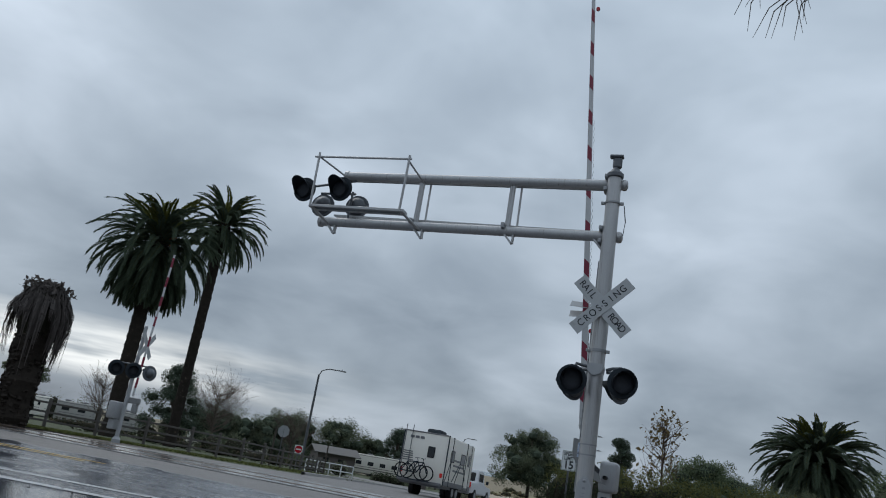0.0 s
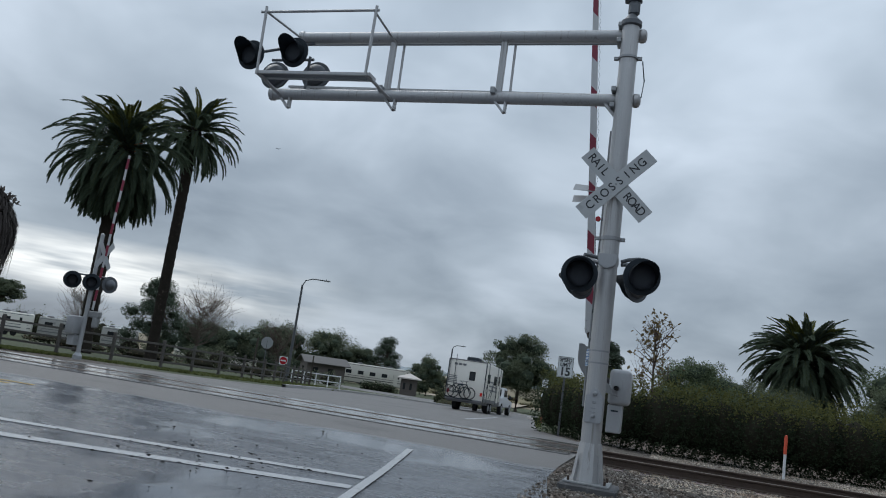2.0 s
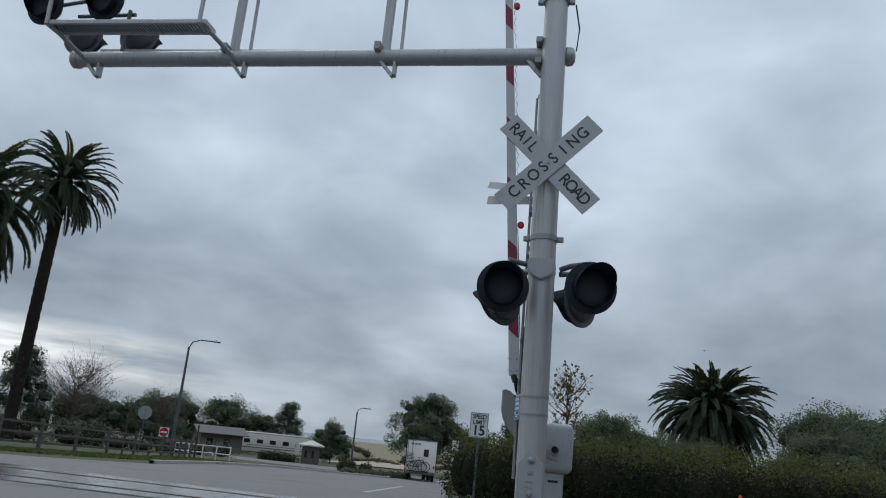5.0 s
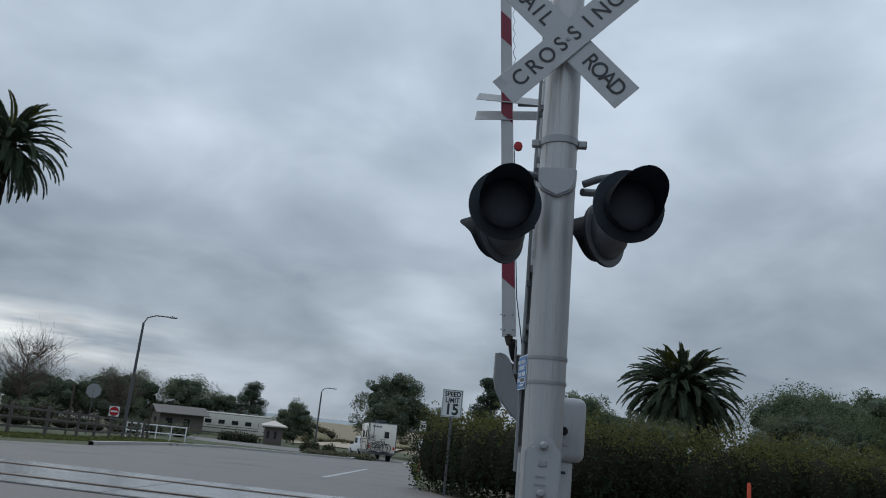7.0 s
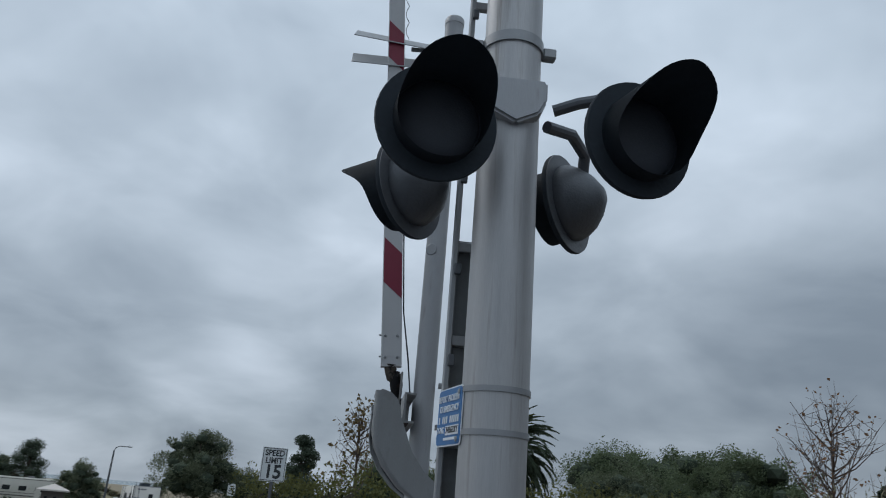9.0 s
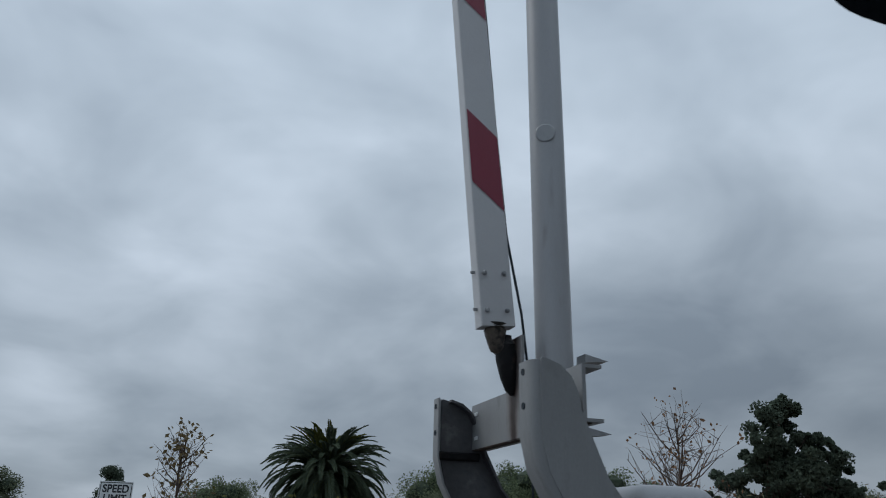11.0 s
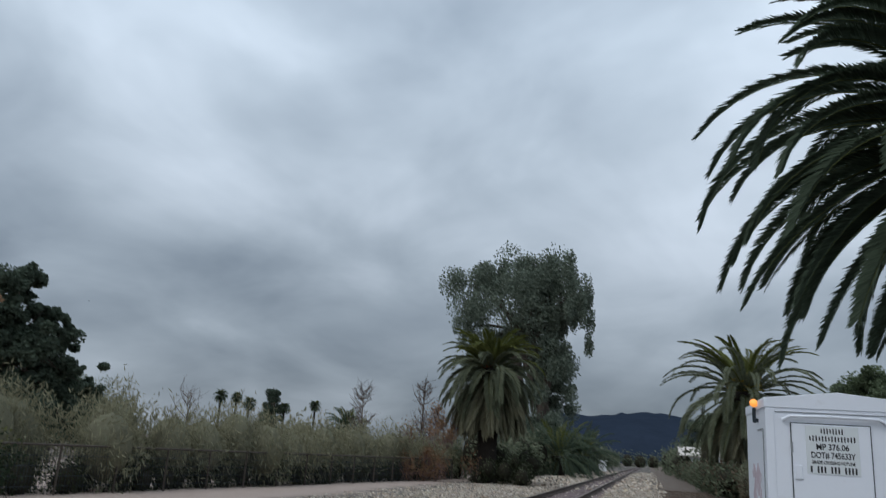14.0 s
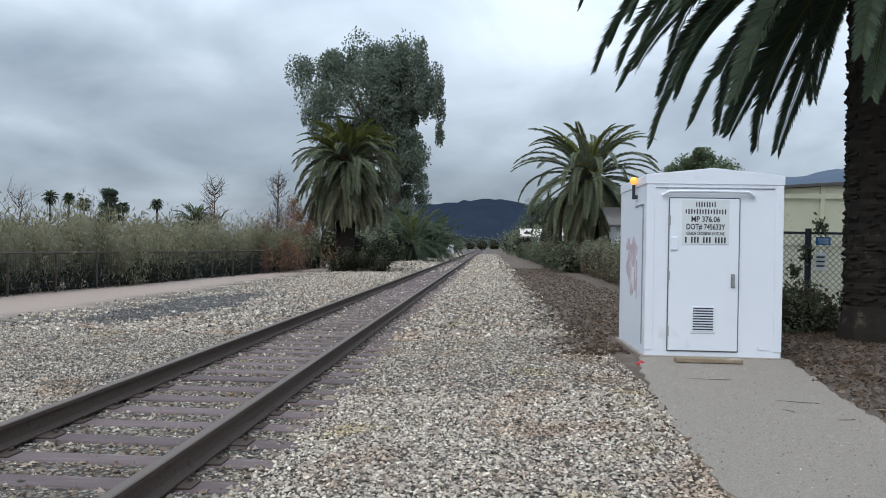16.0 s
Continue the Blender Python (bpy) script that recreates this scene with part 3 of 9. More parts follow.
def frond_mesh(rng, length, start, droop, pairs, width, leaflet, stiff=0.0):
    """One pinnate palm frond along +x: it leaves at the angle start and bends down by droop."""
    n = 12
    s = np.linspace(0, 1, n)
    ang = start - droop * s ** 1.35
    step = length / (n - 1)
    px = np.concatenate([[0], np.cumsum(np.cos(ang[:-1]) * step)])
    pz = np.concatenate([[0], np.cumsum(np.sin(ang[:-1]) * step)])
    k = np.linspace(0.12, 0.995, pairs)
    x, z = np.interp(k, s, px), np.interp(k, s, pz)
    a = np.interp(k, s, ang)
    ll = leaflet * np.sin(np.pi * (0.12 + 0.80 * k)) ** 0.6
    vs = []
    for side in (-1, 1):
        sweep = np.radians(50 - 26 * k + 8 * stiff)
        up = 0.25 + 0.30 * stiff + rng.normal(0, 0.16 * (1 - 0.7 * stiff), pairs)
        tx, tz = np.cos(a), np.sin(a)
        dx = tx * np.cos(sweep) - np.sin(a) * up
        dz = tz * np.cos(sweep) + np.cos(a) * up
        dy = side * np.sin(sweep)
        d = np.stack([dx, dy, dz], 1)
        d /= np.linalg.norm(d, axis=1)[:, None]
        base = np.stack([x, np.zeros_like(x), z], 1)
        t = np.stack([tx, np.zeros_like(tx), tz], 1) * width
        tip = base + d * ll[:, None] * rng.uniform(0.85, 1.1, pairs)[:, None]
        tip[:, 2] -= ll * 0.38 * (1 - 0.8 * stiff)
        mid = base + d * ll[:, None] * 0.5
        vs.append(np.stack([base - t * 0.4, mid - t * 0.5, tip, mid + t * 0.5], 1))
    leaflets = np.concatenate(vs).reshape(-1, 3)
    r = 0.010 * length / 3
    rach = []
    for i in range(n):
        w = r * (1.7 - 1.5 * s[i])
        rach += [(px[i], -w, pz[i]), (px[i], w, pz[i]), (px[i], 0, pz[i] + w * 0.9)]
    return leaflets, np.array(rach), n


def palm(name, x, y, trunk_h, trunk_r, frond, fronds, label, seed=1, pairs=34, leaflet=None, skirt=0, width=0.05, new_share=0.10, lowest=-55, base_z=None, bulge=1.5, scars=False, group="", turn=None, fruit=0, skirt_mat="dead", skirt_length=1.0, fruit_mat="orange", arch=1.0, stiff=0.0, skirt_angle=-77, crown_mat="palm", hang=92):
    """A date palm: scarred trunk, a full round head of arching fronds, older ones hanging below."""
    rng = np.random.default_rng(seed)
    z = gz(x, y) if base_z is None else base_z
    t = thing(name, (x, y, z), rng.uniform(0, 360) if turn is None else turn, label, "palm tree", group)
    bm = bmesh.new()
    prof = [(trunk_r * 1.25, -0.1), (trunk_r * 1.05, trunk_h * 0.08)]
    rings = max(10, int(trunk_h / (0.11 if scars else 0.35)))
    for i in range(rings):
        h = trunk_h * (0.08 + 0.84 * i / rings)
        prof += [(trunk_r * (1.03 if i % 2 else 0.97), h)]
    prof += [(trunk_r * bulge, trunk_h * 0.97), (trunk_r * bulge * 0.9, trunk_h * 1.03), (trunk_r * 0.4, trunk_h * 1.08)]
    lathe(bm, prof, 20)
    for v in bm.verts:
        v.co.x += 0.03 * math.sin(v.co.z * 9 + v.co.y * 20) * trunk_r * 2
        v.co.y += 0.03 * math.cos(v.co.z * 11 + v.co.x * 17) * trunk_r * 2
    part("trunk", bm, M["palm_bark"], t, smooth=20 if scars else 50)
    if scars:
        bm = bmesh.new()
        rows = int(trunk_h / 0.085)
        for i in range(rows):
            h = trunk_h * 0.03 + i * 0.085
            for j in range(9):
                if h > trunk_h * 0.95:
                    continue
                a = (j + 0.5 * (i % 2)) * 2 * math.pi / 9 + rng.normal() * 0.22
                m = pose(math.cos(a) * trunk_r, math.sin(a) * trunk_r, h + rng.normal() * 0.05, rng.normal() * 14, -28 + rng.normal() * 18, math.degrees(a))
                box(bm, (0, 0, 0), (0.03 + rng.uniform() * 0.06, trunk_r * rng.uniform(0.14, 0.40), rng.uniform(0.02, 0.06)), 0, m)
        part("leaf_scar", bm, M["palm_bark"], t)["kind"] = "stuff"
    leaflet = leaflet or frond * 0.17
    sets = {"crown": [[], [], 0], "young_growth": [[], [], 0], "dead_skirt": [[], [], 0]}
    rv, rf, kr = [], [], 0
    for i in range(fronds + skirt):
        dead = i >= fronds
        k = 1.0 if dead else i / max(1, fronds - 1)
        start = radians(84 + (lowest - 84) * k ** 1.15) + rng.normal() * 0.10
        droop = radians(48 + 30 * math.sin(math.pi * min(k, 0.7)) - 18 * k) * rng.uniform(0.8, 1.2) * arch
        if dead:
            start, droop = radians(skirt_angle) + rng.normal() * 0.13, radians(89 + skirt_angle)
        droop = min(droop, start + radians(hang + rng.normal() * 5))
        ln = frond * (0.70 + 0.30 * math.sin(math.pi * min(0.75, 0.1 + k * 0.8))) * rng.uniform(0.86, 1.08) * (skirt_length if dead else 1.0)
        q, rach, n = frond_mesh(rng, ln, start, max(0.05, droop), pairs, width, leaflet, stiff)
        az = i * 2.39996 + rng.normal() * 0.18
        m = np.array(Matrix.Rotation(az, 3, "Z") @ Matrix.Rotation(rng.normal() * 0.18, 3, "X"))
        off = np.array([math.cos(az) * trunk_r * 0.7, math.sin(az) * trunk_r * 0.7, trunk_h * (1.05 - 0.05 * k)])
        q, rach = q @ m.T + off, rach @ m.T + off
        e = sets["dead_skirt" if dead else "young_growth" if k < new_share else "crown"]
        e[0].append(q)
        e[1].append(np.arange(len(q)).reshape(-1, 4) + e[2])
        e[2] += len(q)
        for j in range(n - 1):
            for c in range(3):
                rf.append((kr + j * 3 + c, kr + j * 3 + (c + 1) % 3, kr + j * 3 + 3 + (c + 1) % 3, kr + j * 3 + 3 + c))
        rv.append(rach)
        kr += len(rach)
    for nm, mat in (("crown", L[crown_mat]), ("young_growth", L["palm_new"]), ("dead_skirt", L[skirt_mat])):
        if sets[nm][0]:
            arrays(nm, np.concatenate(sets[nm][0]), np.concatenate(sets[nm][1]), mat, t)["kind"] = "stuff"
    arrays("stemwork", np.concatenate(rv), np.array(rf), L["palm_new"], t)["kind"] = "stuff"
    if fruit:
        pts, d = blob_points(rng, (0, 0, trunk_h * 1.02 + frond * 0.12), (frond * 0.20, frond * 0.20, frond * 0.12), fruit)
        v, f = leaf_quads(rng, pts, 0.16, long=2.0)
        arrays("fruit_stalk", v, f, L[fruit_mat], t, "orange-brown stalks in the crown")["kind"] = "stuff"
    return t


def bush(name, blobs, per, size, mats, label, category="bush", seed=1, core=True, kind="", shell=0.75, weights=None, long=1.6, upright=0.1, core_mat="shade_core", tops=False):
    """Leaves over lumpy mounds, with a twiggy core behind them, by default coloured dark in place of shade. blobs:
    centre and radii in the world.
    """
    rng = np.random.default_rng(seed)
    c0 = blobs[0][0]
    t = thing(name, (c0[0], c0[1], gz(c0[0], c0[1])), 0, label, category, kind=kind)
    o = np.array([c0[0], c0[1], gz(c0[0], c0[1])])
    mats = mats if isinstance(mats, (list, tuple)) else [mats]
    vs, fs, mi, k = [], [], [], 0
    for c, r in blobs:
        pts, d = blob_points(rng, c, r, int(per), shell)
        ok = pts[:, 2] > gz(c[0], c[1]) - 0.02
        pts, d = pts[ok], d[ok]
        v, f = leaf_quads(rng, pts - o, size, upright, long, normals=d * 0.6)
        vs.append(v)
        fs.append(f + k)
        k += len(v)
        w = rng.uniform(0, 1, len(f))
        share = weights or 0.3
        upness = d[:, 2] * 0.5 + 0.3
        # tops keeps the second colour to upward sides, as if lit from above
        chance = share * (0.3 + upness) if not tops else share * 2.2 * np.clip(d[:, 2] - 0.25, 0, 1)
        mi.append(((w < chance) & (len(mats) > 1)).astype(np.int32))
    arrays("foliage", np.concatenate(vs), np.concatenate(fs), mats, t, mat_index=np.concatenate(mi))
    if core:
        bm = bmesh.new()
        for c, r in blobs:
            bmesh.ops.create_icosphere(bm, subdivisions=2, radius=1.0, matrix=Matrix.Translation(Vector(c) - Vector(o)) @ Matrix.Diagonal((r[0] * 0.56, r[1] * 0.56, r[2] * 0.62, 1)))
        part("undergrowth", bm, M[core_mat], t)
    return t


# ---- ground, road, track ----
def sheet(name, xs, ys, mat, label, category, lift=0.0, inside=None, height=None):
    """A sheet that follows the lie of the land, on the cells whose middle is inside."""
    height = height or land
    verts, ids, faces = [], {}, []

    def vid(i, j):
        if (i, j) not in ids:
            ids[i, j] = len(verts)
            verts.append((xs[i], ys[j], height(xs[i], ys[j]) + lift))
        return ids[i, j]

    for i in range(len(xs) - 1):
        for j in range(len(ys) - 1):
            if inside is None or inside((xs[i] + xs[i + 1]) / 2, (ys[j] + ys[j + 1]) / 2):
                faces.append((vid(i, j), vid(i + 1, j), vid(i + 1, j + 1), vid(i, j + 1)))
    ob = arrays(name, verts, faces, mat)
    return tagged(ob, label, category, kind="structure")


def ground_material():
    """Gravel by the track, bare earth and leaf litter beside it, grass farther off."""
    m = material("ground", (0.105, 0.078, 0.060), 0.95, 0.0, 0.35, 1.6, 0.8, 36, (0.175, 0.13, 0.10), 0.55, 0.12)
    n, l = m.node_tree.nodes, m.node_tree.links
    bsdf = n["Principled BSDF"]
    old = bsdf.inputs["Base Color"].links[0].from_socket
    co = n.new("ShaderNodeTexCoord")
    sep = n.new("ShaderNodeSeparateXYZ")
    l.new(co.outputs["Object"], sep.inputs[0])
    wob = n.new("ShaderNodeTexNoise")
    wob.inputs["Scale"].default_value, wob.inputs["Detail"].default_value = 0.6, 5
    l.new(co.outputs["Object"], wob.inputs["Vector"])

    def band(value, lo, hi, amount):
        ad = n.new("ShaderNodeMath")
        ad.operation = "MULTIPLY_ADD"
        l.new(wob.outputs["Fac"], ad.inputs[0])
        ad.inputs[1].default_value = amount
        l.new(value, ad.inputs[2])
        r = n.new("ShaderNodeMapRange")
        r.inputs["From Min"].default_value, r.inputs["From Max"].default_value = lo + amount * 0.5, hi + amount * 0.5
        l.new(ad.outputs[0], r.inputs["Value"])
        return r.outputs[0]

    def times(a, b):
        t = n.new("ShaderNodeMath")
        t.operation = "MULTIPLY"
        l.new(a, t.inputs[0])
        l.new(b, t.inputs[1])
        return t.outputs[0]

    stones = n.new("ShaderNodeTexVoronoi")
    stones.inputs["Scale"].default_value = 24
    l.new(co.outputs["Object"], stones.inputs["Vector"])
    ramp = n.new("ShaderNodeValToRGB")
    l.new(stones.outputs["Color"], ramp.inputs[0])
    e = ramp.color_ramp.elements
    e[0].color, e[1].color = (0.05, 0.043, 0.036, 1), (0.36, 0.32, 0.275, 1)
    # colour darkens between the drawn stones, in place of the shade there
    gap = n.new("ShaderNodeValToRGB")
    gap.color_ramp.elements[0].color, gap.color_ramp.elements[1].color = (1, 1, 1, 1), (0.22, 0.20, 0.18, 1)
    gap.color_ramp.elements[0].position, gap.color_ramp.elements[1].position = 0.25, 0.6
    l.new(stones.outputs["Distance"], gap.inputs[0])
    dark = n.new("ShaderNodeMix")
    dark.data_type, dark.blend_type = "RGBA", "MULTIPLY"
    dark.inputs["Factor"].default_value = 1
    l.new(ramp.outputs["Color"], dark.inputs["A"])
    l.new(gap.outputs["Color"], dark.inputs["B"])
    mask = times(band(sep.outputs[1], 2.1, 2.5, 1.0), band(sep.outputs[1], 13.4, 11.8, 2.5))
    pale = n.new("ShaderNodeMix")
    pale.data_type = "RGBA"
    l.new(times(times(band(sep.outputs[1], 8.0, 10.0, 2.0), band(sep.outputs[0], 9.0, 12.5, 2.0)), band(sep.outputs[0], 62.0, 50.0, 4.0)), pale.inputs["Factor"])
    l.new(old, pale.inputs["A"])
    pale.inputs["B"].default_value = (0.33, 0.258, 0.218, 1)
    green = n.new("ShaderNodeMix")
    green.data_type = "RGBA"
    l.new(times(band(sep.outputs[0], -1.0, -3.0, 2.0), band(sep.outputs[1], 6.0, 9.0, 1.0)), green.inputs["Factor"])
    l.new(pale.outputs["Result"], green.inputs["A"])
    green.inputs["B"].default_value = (0.058, 0.070, 0.030, 1)
    sandy = n.new("ShaderNodeMix")
    sandy.data_type = "RGBA"
    l.new(times(band(sep.outputs[1], 125.0, 150.0, 30.0), band(sep.outputs[0], 20.0, -10.0, 30.0)), sandy.inputs["Factor"])
    l.new(green.outputs["Result"], sandy.inputs["A"])
    sandy.inputs["B"].default_value = (0.20, 0.165, 0.105, 1)
    old = sandy.outputs["Result"]
    mixer = n.new("ShaderNodeMix")
    mixer.data_type = "RGBA"
    l.new(mask, mixer.inputs["Factor"])
    l.new(old, mixer.inputs["A"])
    l.new(dark.outputs["Result"], mixer.inputs["B"])
    l.new(mixer.outputs["Result"], bsdf.inputs["Base Color"])
    bp = n.new("ShaderNodeBump")
    bp.inputs["Strength"].default_value, bp.inputs["Distance"].default_value, bp.invert = 0.6, 0.03, True
    l.new(stones.outputs["Distance"], bp.inputs["Height"])
    prev = bsdf.inputs["Normal"].links[0].from_socket
    l.new(prev, bp.inputs["Normal"])
    l.new(bp.outputs[0], bsdf.inputs["Normal"])
    return m


M["ground"] = ground_material()


def wet_asphalt():
    """Old asphalt; a rain film with puddles lies on the near side of the crossing."""
    m = material("wet_asphalt", (0.138, 0.130, 0.125), 0.6, 0.0, 0.18, 0.5, 0.35, 170, (0.105, 0.100, 0.098), 0.55, 0.12)
    n, l = m.node_tree.nodes, m.node_tree.links
    bsdf = n["Principled BSDF"]
    old = bsdf.inputs["Base Color"].links[0].from_socket
    co = n.new("ShaderNodeTexCoord")
    sep = n.new("ShaderNodeSeparateXYZ")
    l.new(co.outputs["Object"], sep.inputs[0])
    pud = n.new("ShaderNodeTexNoise")
    pud.inputs["Scale"].default_value, pud.inputs["Detail"].default_value, pud.inputs["Distortion"].default_value = 0.45, 4, 0.6
    l.new(co.outputs["Object"], pud.inputs["Vector"])
    edge = n.new("ShaderNodeMath")
    edge.operation = "MULTIPLY_ADD"
    l.new(pud.outputs["Fac"], edge.inputs[0])
    edge.inputs[1].default_value = -1.6
    l.new(sep.outputs[1], edge.inputs[2])
    near = n.new("ShaderNodeMapRange")
    near.inputs["From Min"].default_value, near.inputs["From Max"].default_value = 1.3, 0.75
    l.new(edge.outputs[0], near.inputs["Value"])
    pr = n.new("ShaderNodeValToRGB")
    pr.color_ramp.elements[0].position, pr.color_ramp.elements[1].position = 0.46, 0.60
    l.new(pud.outputs["Fac"], pr.inputs[0])
    film = n.new("ShaderNodeMath")
    film.operation = "MULTIPLY"
    l.new(near.outputs[0], film.inputs[0])
    l.new(pr.outputs["Color"], film.inputs[1])
    wet = n.new("ShaderNodeMix")
    wet.data_type = "RGBA"
    l.new(near.outputs[0], wet.inputs["Factor"])
    l.new(old, wet.inputs["A"])
    # wet asphalt, its colour lifted towards blue to stand in for reflected sky
    wet.inputs["B"].default_value = (0.082, 0.088, 0.102, 1)
    l.new(wet.outputs["Result"], bsdf.inputs["Base Color"])
    base_rough = bsdf.inputs["Roughness"].links[0].from_socket
    damp = n.new("ShaderNodeMix")
    l.new(near.outputs[0], damp.inputs["Factor"])
    l.new(base_rough, damp.inputs["A"])
    streak = n.new("ShaderNodeTexNoise")
    streak.inputs["Scale"].default_value, streak.inputs["Detail"].default_value, streak.inputs["Distortion"].default_value = 1.3, 6, 1.2
    along = n.new("ShaderNodeMapping")
    along.inputs["Scale"].default_value = (0.6, 2.4, 1.0)
    l.new(co.outputs["Object"], along.inputs["Vector"])
    l.new(along.outputs[0], streak.inputs["Vector"])
    gloss = n.new("ShaderNodeMapRange")
    gloss.inputs["From Min"].default_value, gloss.inputs["From Max"].default_value = 0.36, 0.62
    gloss.inputs["To Min"].default_value, gloss.inputs["To Max"].default_value = 0.42, 0.08
    l.new(streak.outputs["Fac"], gloss.inputs["Value"])
    l.new(gloss.outputs[0], damp.inputs["B"])
    rough = n.new("ShaderNodeMix")
    l.new(film.outputs[0], rough.inputs["Factor"])
    l.new(damp.outputs["Result"], rough.inputs["A"])
    rough.inputs["B"].default_value = 0.06
    l.new(rough.outputs["Result"], bsdf.inputs["Roughness"])
    # water fills the grain of the asphalt
    grain = n.new("ShaderNodeMapRange")
    grain.inputs["To Min"].default_value, grain.inputs["To Max"].default_value = 0.35, 0.05
    l.new(film.outputs[0], grain.inputs["Value"])
    bump = bsdf.inputs["Normal"].links[0].from_node
    l.new(grain.outputs[0], bump.inputs["Strength"])
    return m


M["road"] = wet_asphalt()


def inside_poly(poly):
    def test(x, y):
        c = False
        for (x0, y0), (x1, y1) in zip(poly, poly[1:] + poly[:1]):
            if (y0 > y) != (y1 > y) and x < (x1 - x0) * (y - y0) / (y1 - y0) + x0:
                c = not c
        return c
    return test


XS = sorted([-900, -400, -200, -120, -80, -60, -45, -35, -28, -22, -19.5, -18.5, -17.6, -16, -14, -12, -10, -8, -6, -4, -3, -2, -1.4, -0.9, -0.6, -0.3, 0, 0.6, 1.5, 3, 4.5, 6, 8, 10, 13, 17, 22, 30, 42, 60, 90, 140, 220, 400, 900, 2200])
sheet("ground", XS, LAND_Y, M["ground"], "gravel, bare earth and winter grass beside the railway", "ground")

ROAD = [(-40, -70), (9, -70), (9, -3.4), (0.3, -2.6), (-0.35, -1.2), (-0.62, 0.6), (-0.7, 2.4), (-0.72, 4.55), (-0.72, 7.9), (-1.3, 9.5), (-3.0, 14.5), (-6.2, 34), (-9.3, 50), (-10.6, 63), (-17, 72), (-60, 86), (-60, 74), (-17, 58.5), (-14.2, 56), (-12.6, 47.5), (-15.5, 43.5), (-18.2, 40), (-17.6, 31), (-14.2, 18.5), (-14.4, 13.5), (-15.9, 8.5), (-17.2, 6.2), (-17.6, 4.6), (-40, 3)]


def road_sheet():
    """The road follows the slope, cut into strips at each fold of the land."""
    bm = bmesh.new()
    bm.faces.new([bm.verts.new((x, y, 0)) for x, y in ROAD])
    for y in LAND_Y:
        if -60 < y < 90:
            bmesh.ops.bisect_plane(bm, geom=bm.verts[:] + bm.edges[:] + bm.faces[:], plane_co=(0, y, 0), plane_no=(0, 1, 0))
    bmesh.ops.triangulate(bm, faces=bm.faces[:])
    for v in bm.verts:
        v.co.z = slope(v.co.y) + 0.012
    bmesh.ops.recalc_face_normals(bm, faces=bm.faces[:])
    if bm.faces[:][0].normal.z < 0:
        bmesh.ops.reverse_faces(bm, faces=bm.faces[:])
    return solo("road", bm, M["road"], "wet dark asphalt road over a level crossing", "road", kind="structure", smooth=None)


road_sheet()

NEAR_RAIL, FAR_RAIL, RAIL_TOP = 5.49, 6.995, 0.05


def strip(name, pts, width, mat, label, lift=0.018, category="road marking", parent=None):
    """A painted line along the points, on the land."""
    bm = bmesh.new()
    row = []
    fine = []
    for (x0, y0), (x1, y1) in zip(pts, pts[1:]):
        n = max(1, int(math.hypot(x1 - x0, y1 - y0) / 1.5))
        fine += [(x0 + (x1 - x0) * k / n, y0 + (y1 - y0) * k / n) for k in range(n)]
    fine.append(pts[-1])
    for i, (x, y) in enumerate(fine):
        a, b = fine[max(i - 1, 0)], fine[min(i + 1, len(fine) - 1)]
        d = Vector((b[0] - a[0], b[1] - a[1])).normalized()
        nx, ny = -d.y * width / 2, d.x * width / 2
        row.append((bm.verts.new((x + nx, y + ny, slope(y + ny) + lift)), bm.verts.new((x - nx, y - ny, slope(y - ny) + lift))))
    for (a, b), (c, d) in zip(row, row[1:]):
        bm.faces.new((a, b, d, c))
    bmesh.ops.recalc_face_normals(bm, faces=bm.faces[:])
    if bm.faces[:][0].normal.z < 0:
        bmesh.ops.reverse_faces(bm, faces=bm.faces[:])
    return solo(name, bm, mat, label, category, kind="structure", smooth=None)


strip("stop_line", [(-14, -4.35), (-6.2, -3.15), (-2.14, -2.45)], 0.18, M["line_white"], "worn white transverse line on wet asphalt")
strip("stop_line", [(-14, -5.35), (-5.4, -4.0), (-2.0, -3.14)], 0.22, M["line_white"], "worn white transverse line on wet asphalt")
strip("edge_line", [(-2.78, 1.0), (-2.22, -1.6), (-1.55, -5.0)], 0.10, M["line_white"], "worn white edge line on wet asphalt", lift=0.026)
strip("lane_line", [(-5.3, 14.2), (-7.0, 27.0)], 0.14, M["line_white"], "white lane line on the far side of the crossing")
strip("centre_line", [(-30, -0.6), (-9.9, 0.35)], 0.12, M["line_yellow"], "worn yellow centre line", lift=0.018)
strip("centre_line", [(-30, -0.25), (-9.7, 0.7)], 0.12, M["line_yellow"], "worn yellow centre line", lift=0.018)


def rail_section():
    return [(-0.075, 0), (0.075, 0), (0.075, 0.012), (0.014, 0.03), (0.009, 0.045), (0.009, 0.125), (0.037, 0.137), (0.037, 0.165), (0.030, 0.172), (-0.030, 0.172), (-0.037, 0.165), (-0.037, 0.137), (-0.009, 0.125), (-0.009, 0.045), (-0.014, 0.03), (-0.075, 0.012)]


def rail(parent, y, x0, x1):
    bm = bmesh.new()
    sec = rail_section()
    z = RAIL_TOP - 0.172
    ends = [[bm.verts.new((x, y + u, z + v)) for u, v in sec] for x in (x0, x1)]
    n = len(sec)
    for i in range(n):
        f = bm.faces.new((ends[0][i], ends[1][i], ends[1][(i + 1) % n], ends[0][(i + 1) % n]))
        f.material_index = 1 if i in (7, 8, 9) else 0
    bm.faces.new(ends[0])
    bm.faces.new(ends[1])
    bmesh.ops.recalc_face_normals(bm, faces=bm.faces[:])
    return part("rail", bm, [M["rail_steel"], M["rail_top"]], parent, smooth=20)


TIES = []


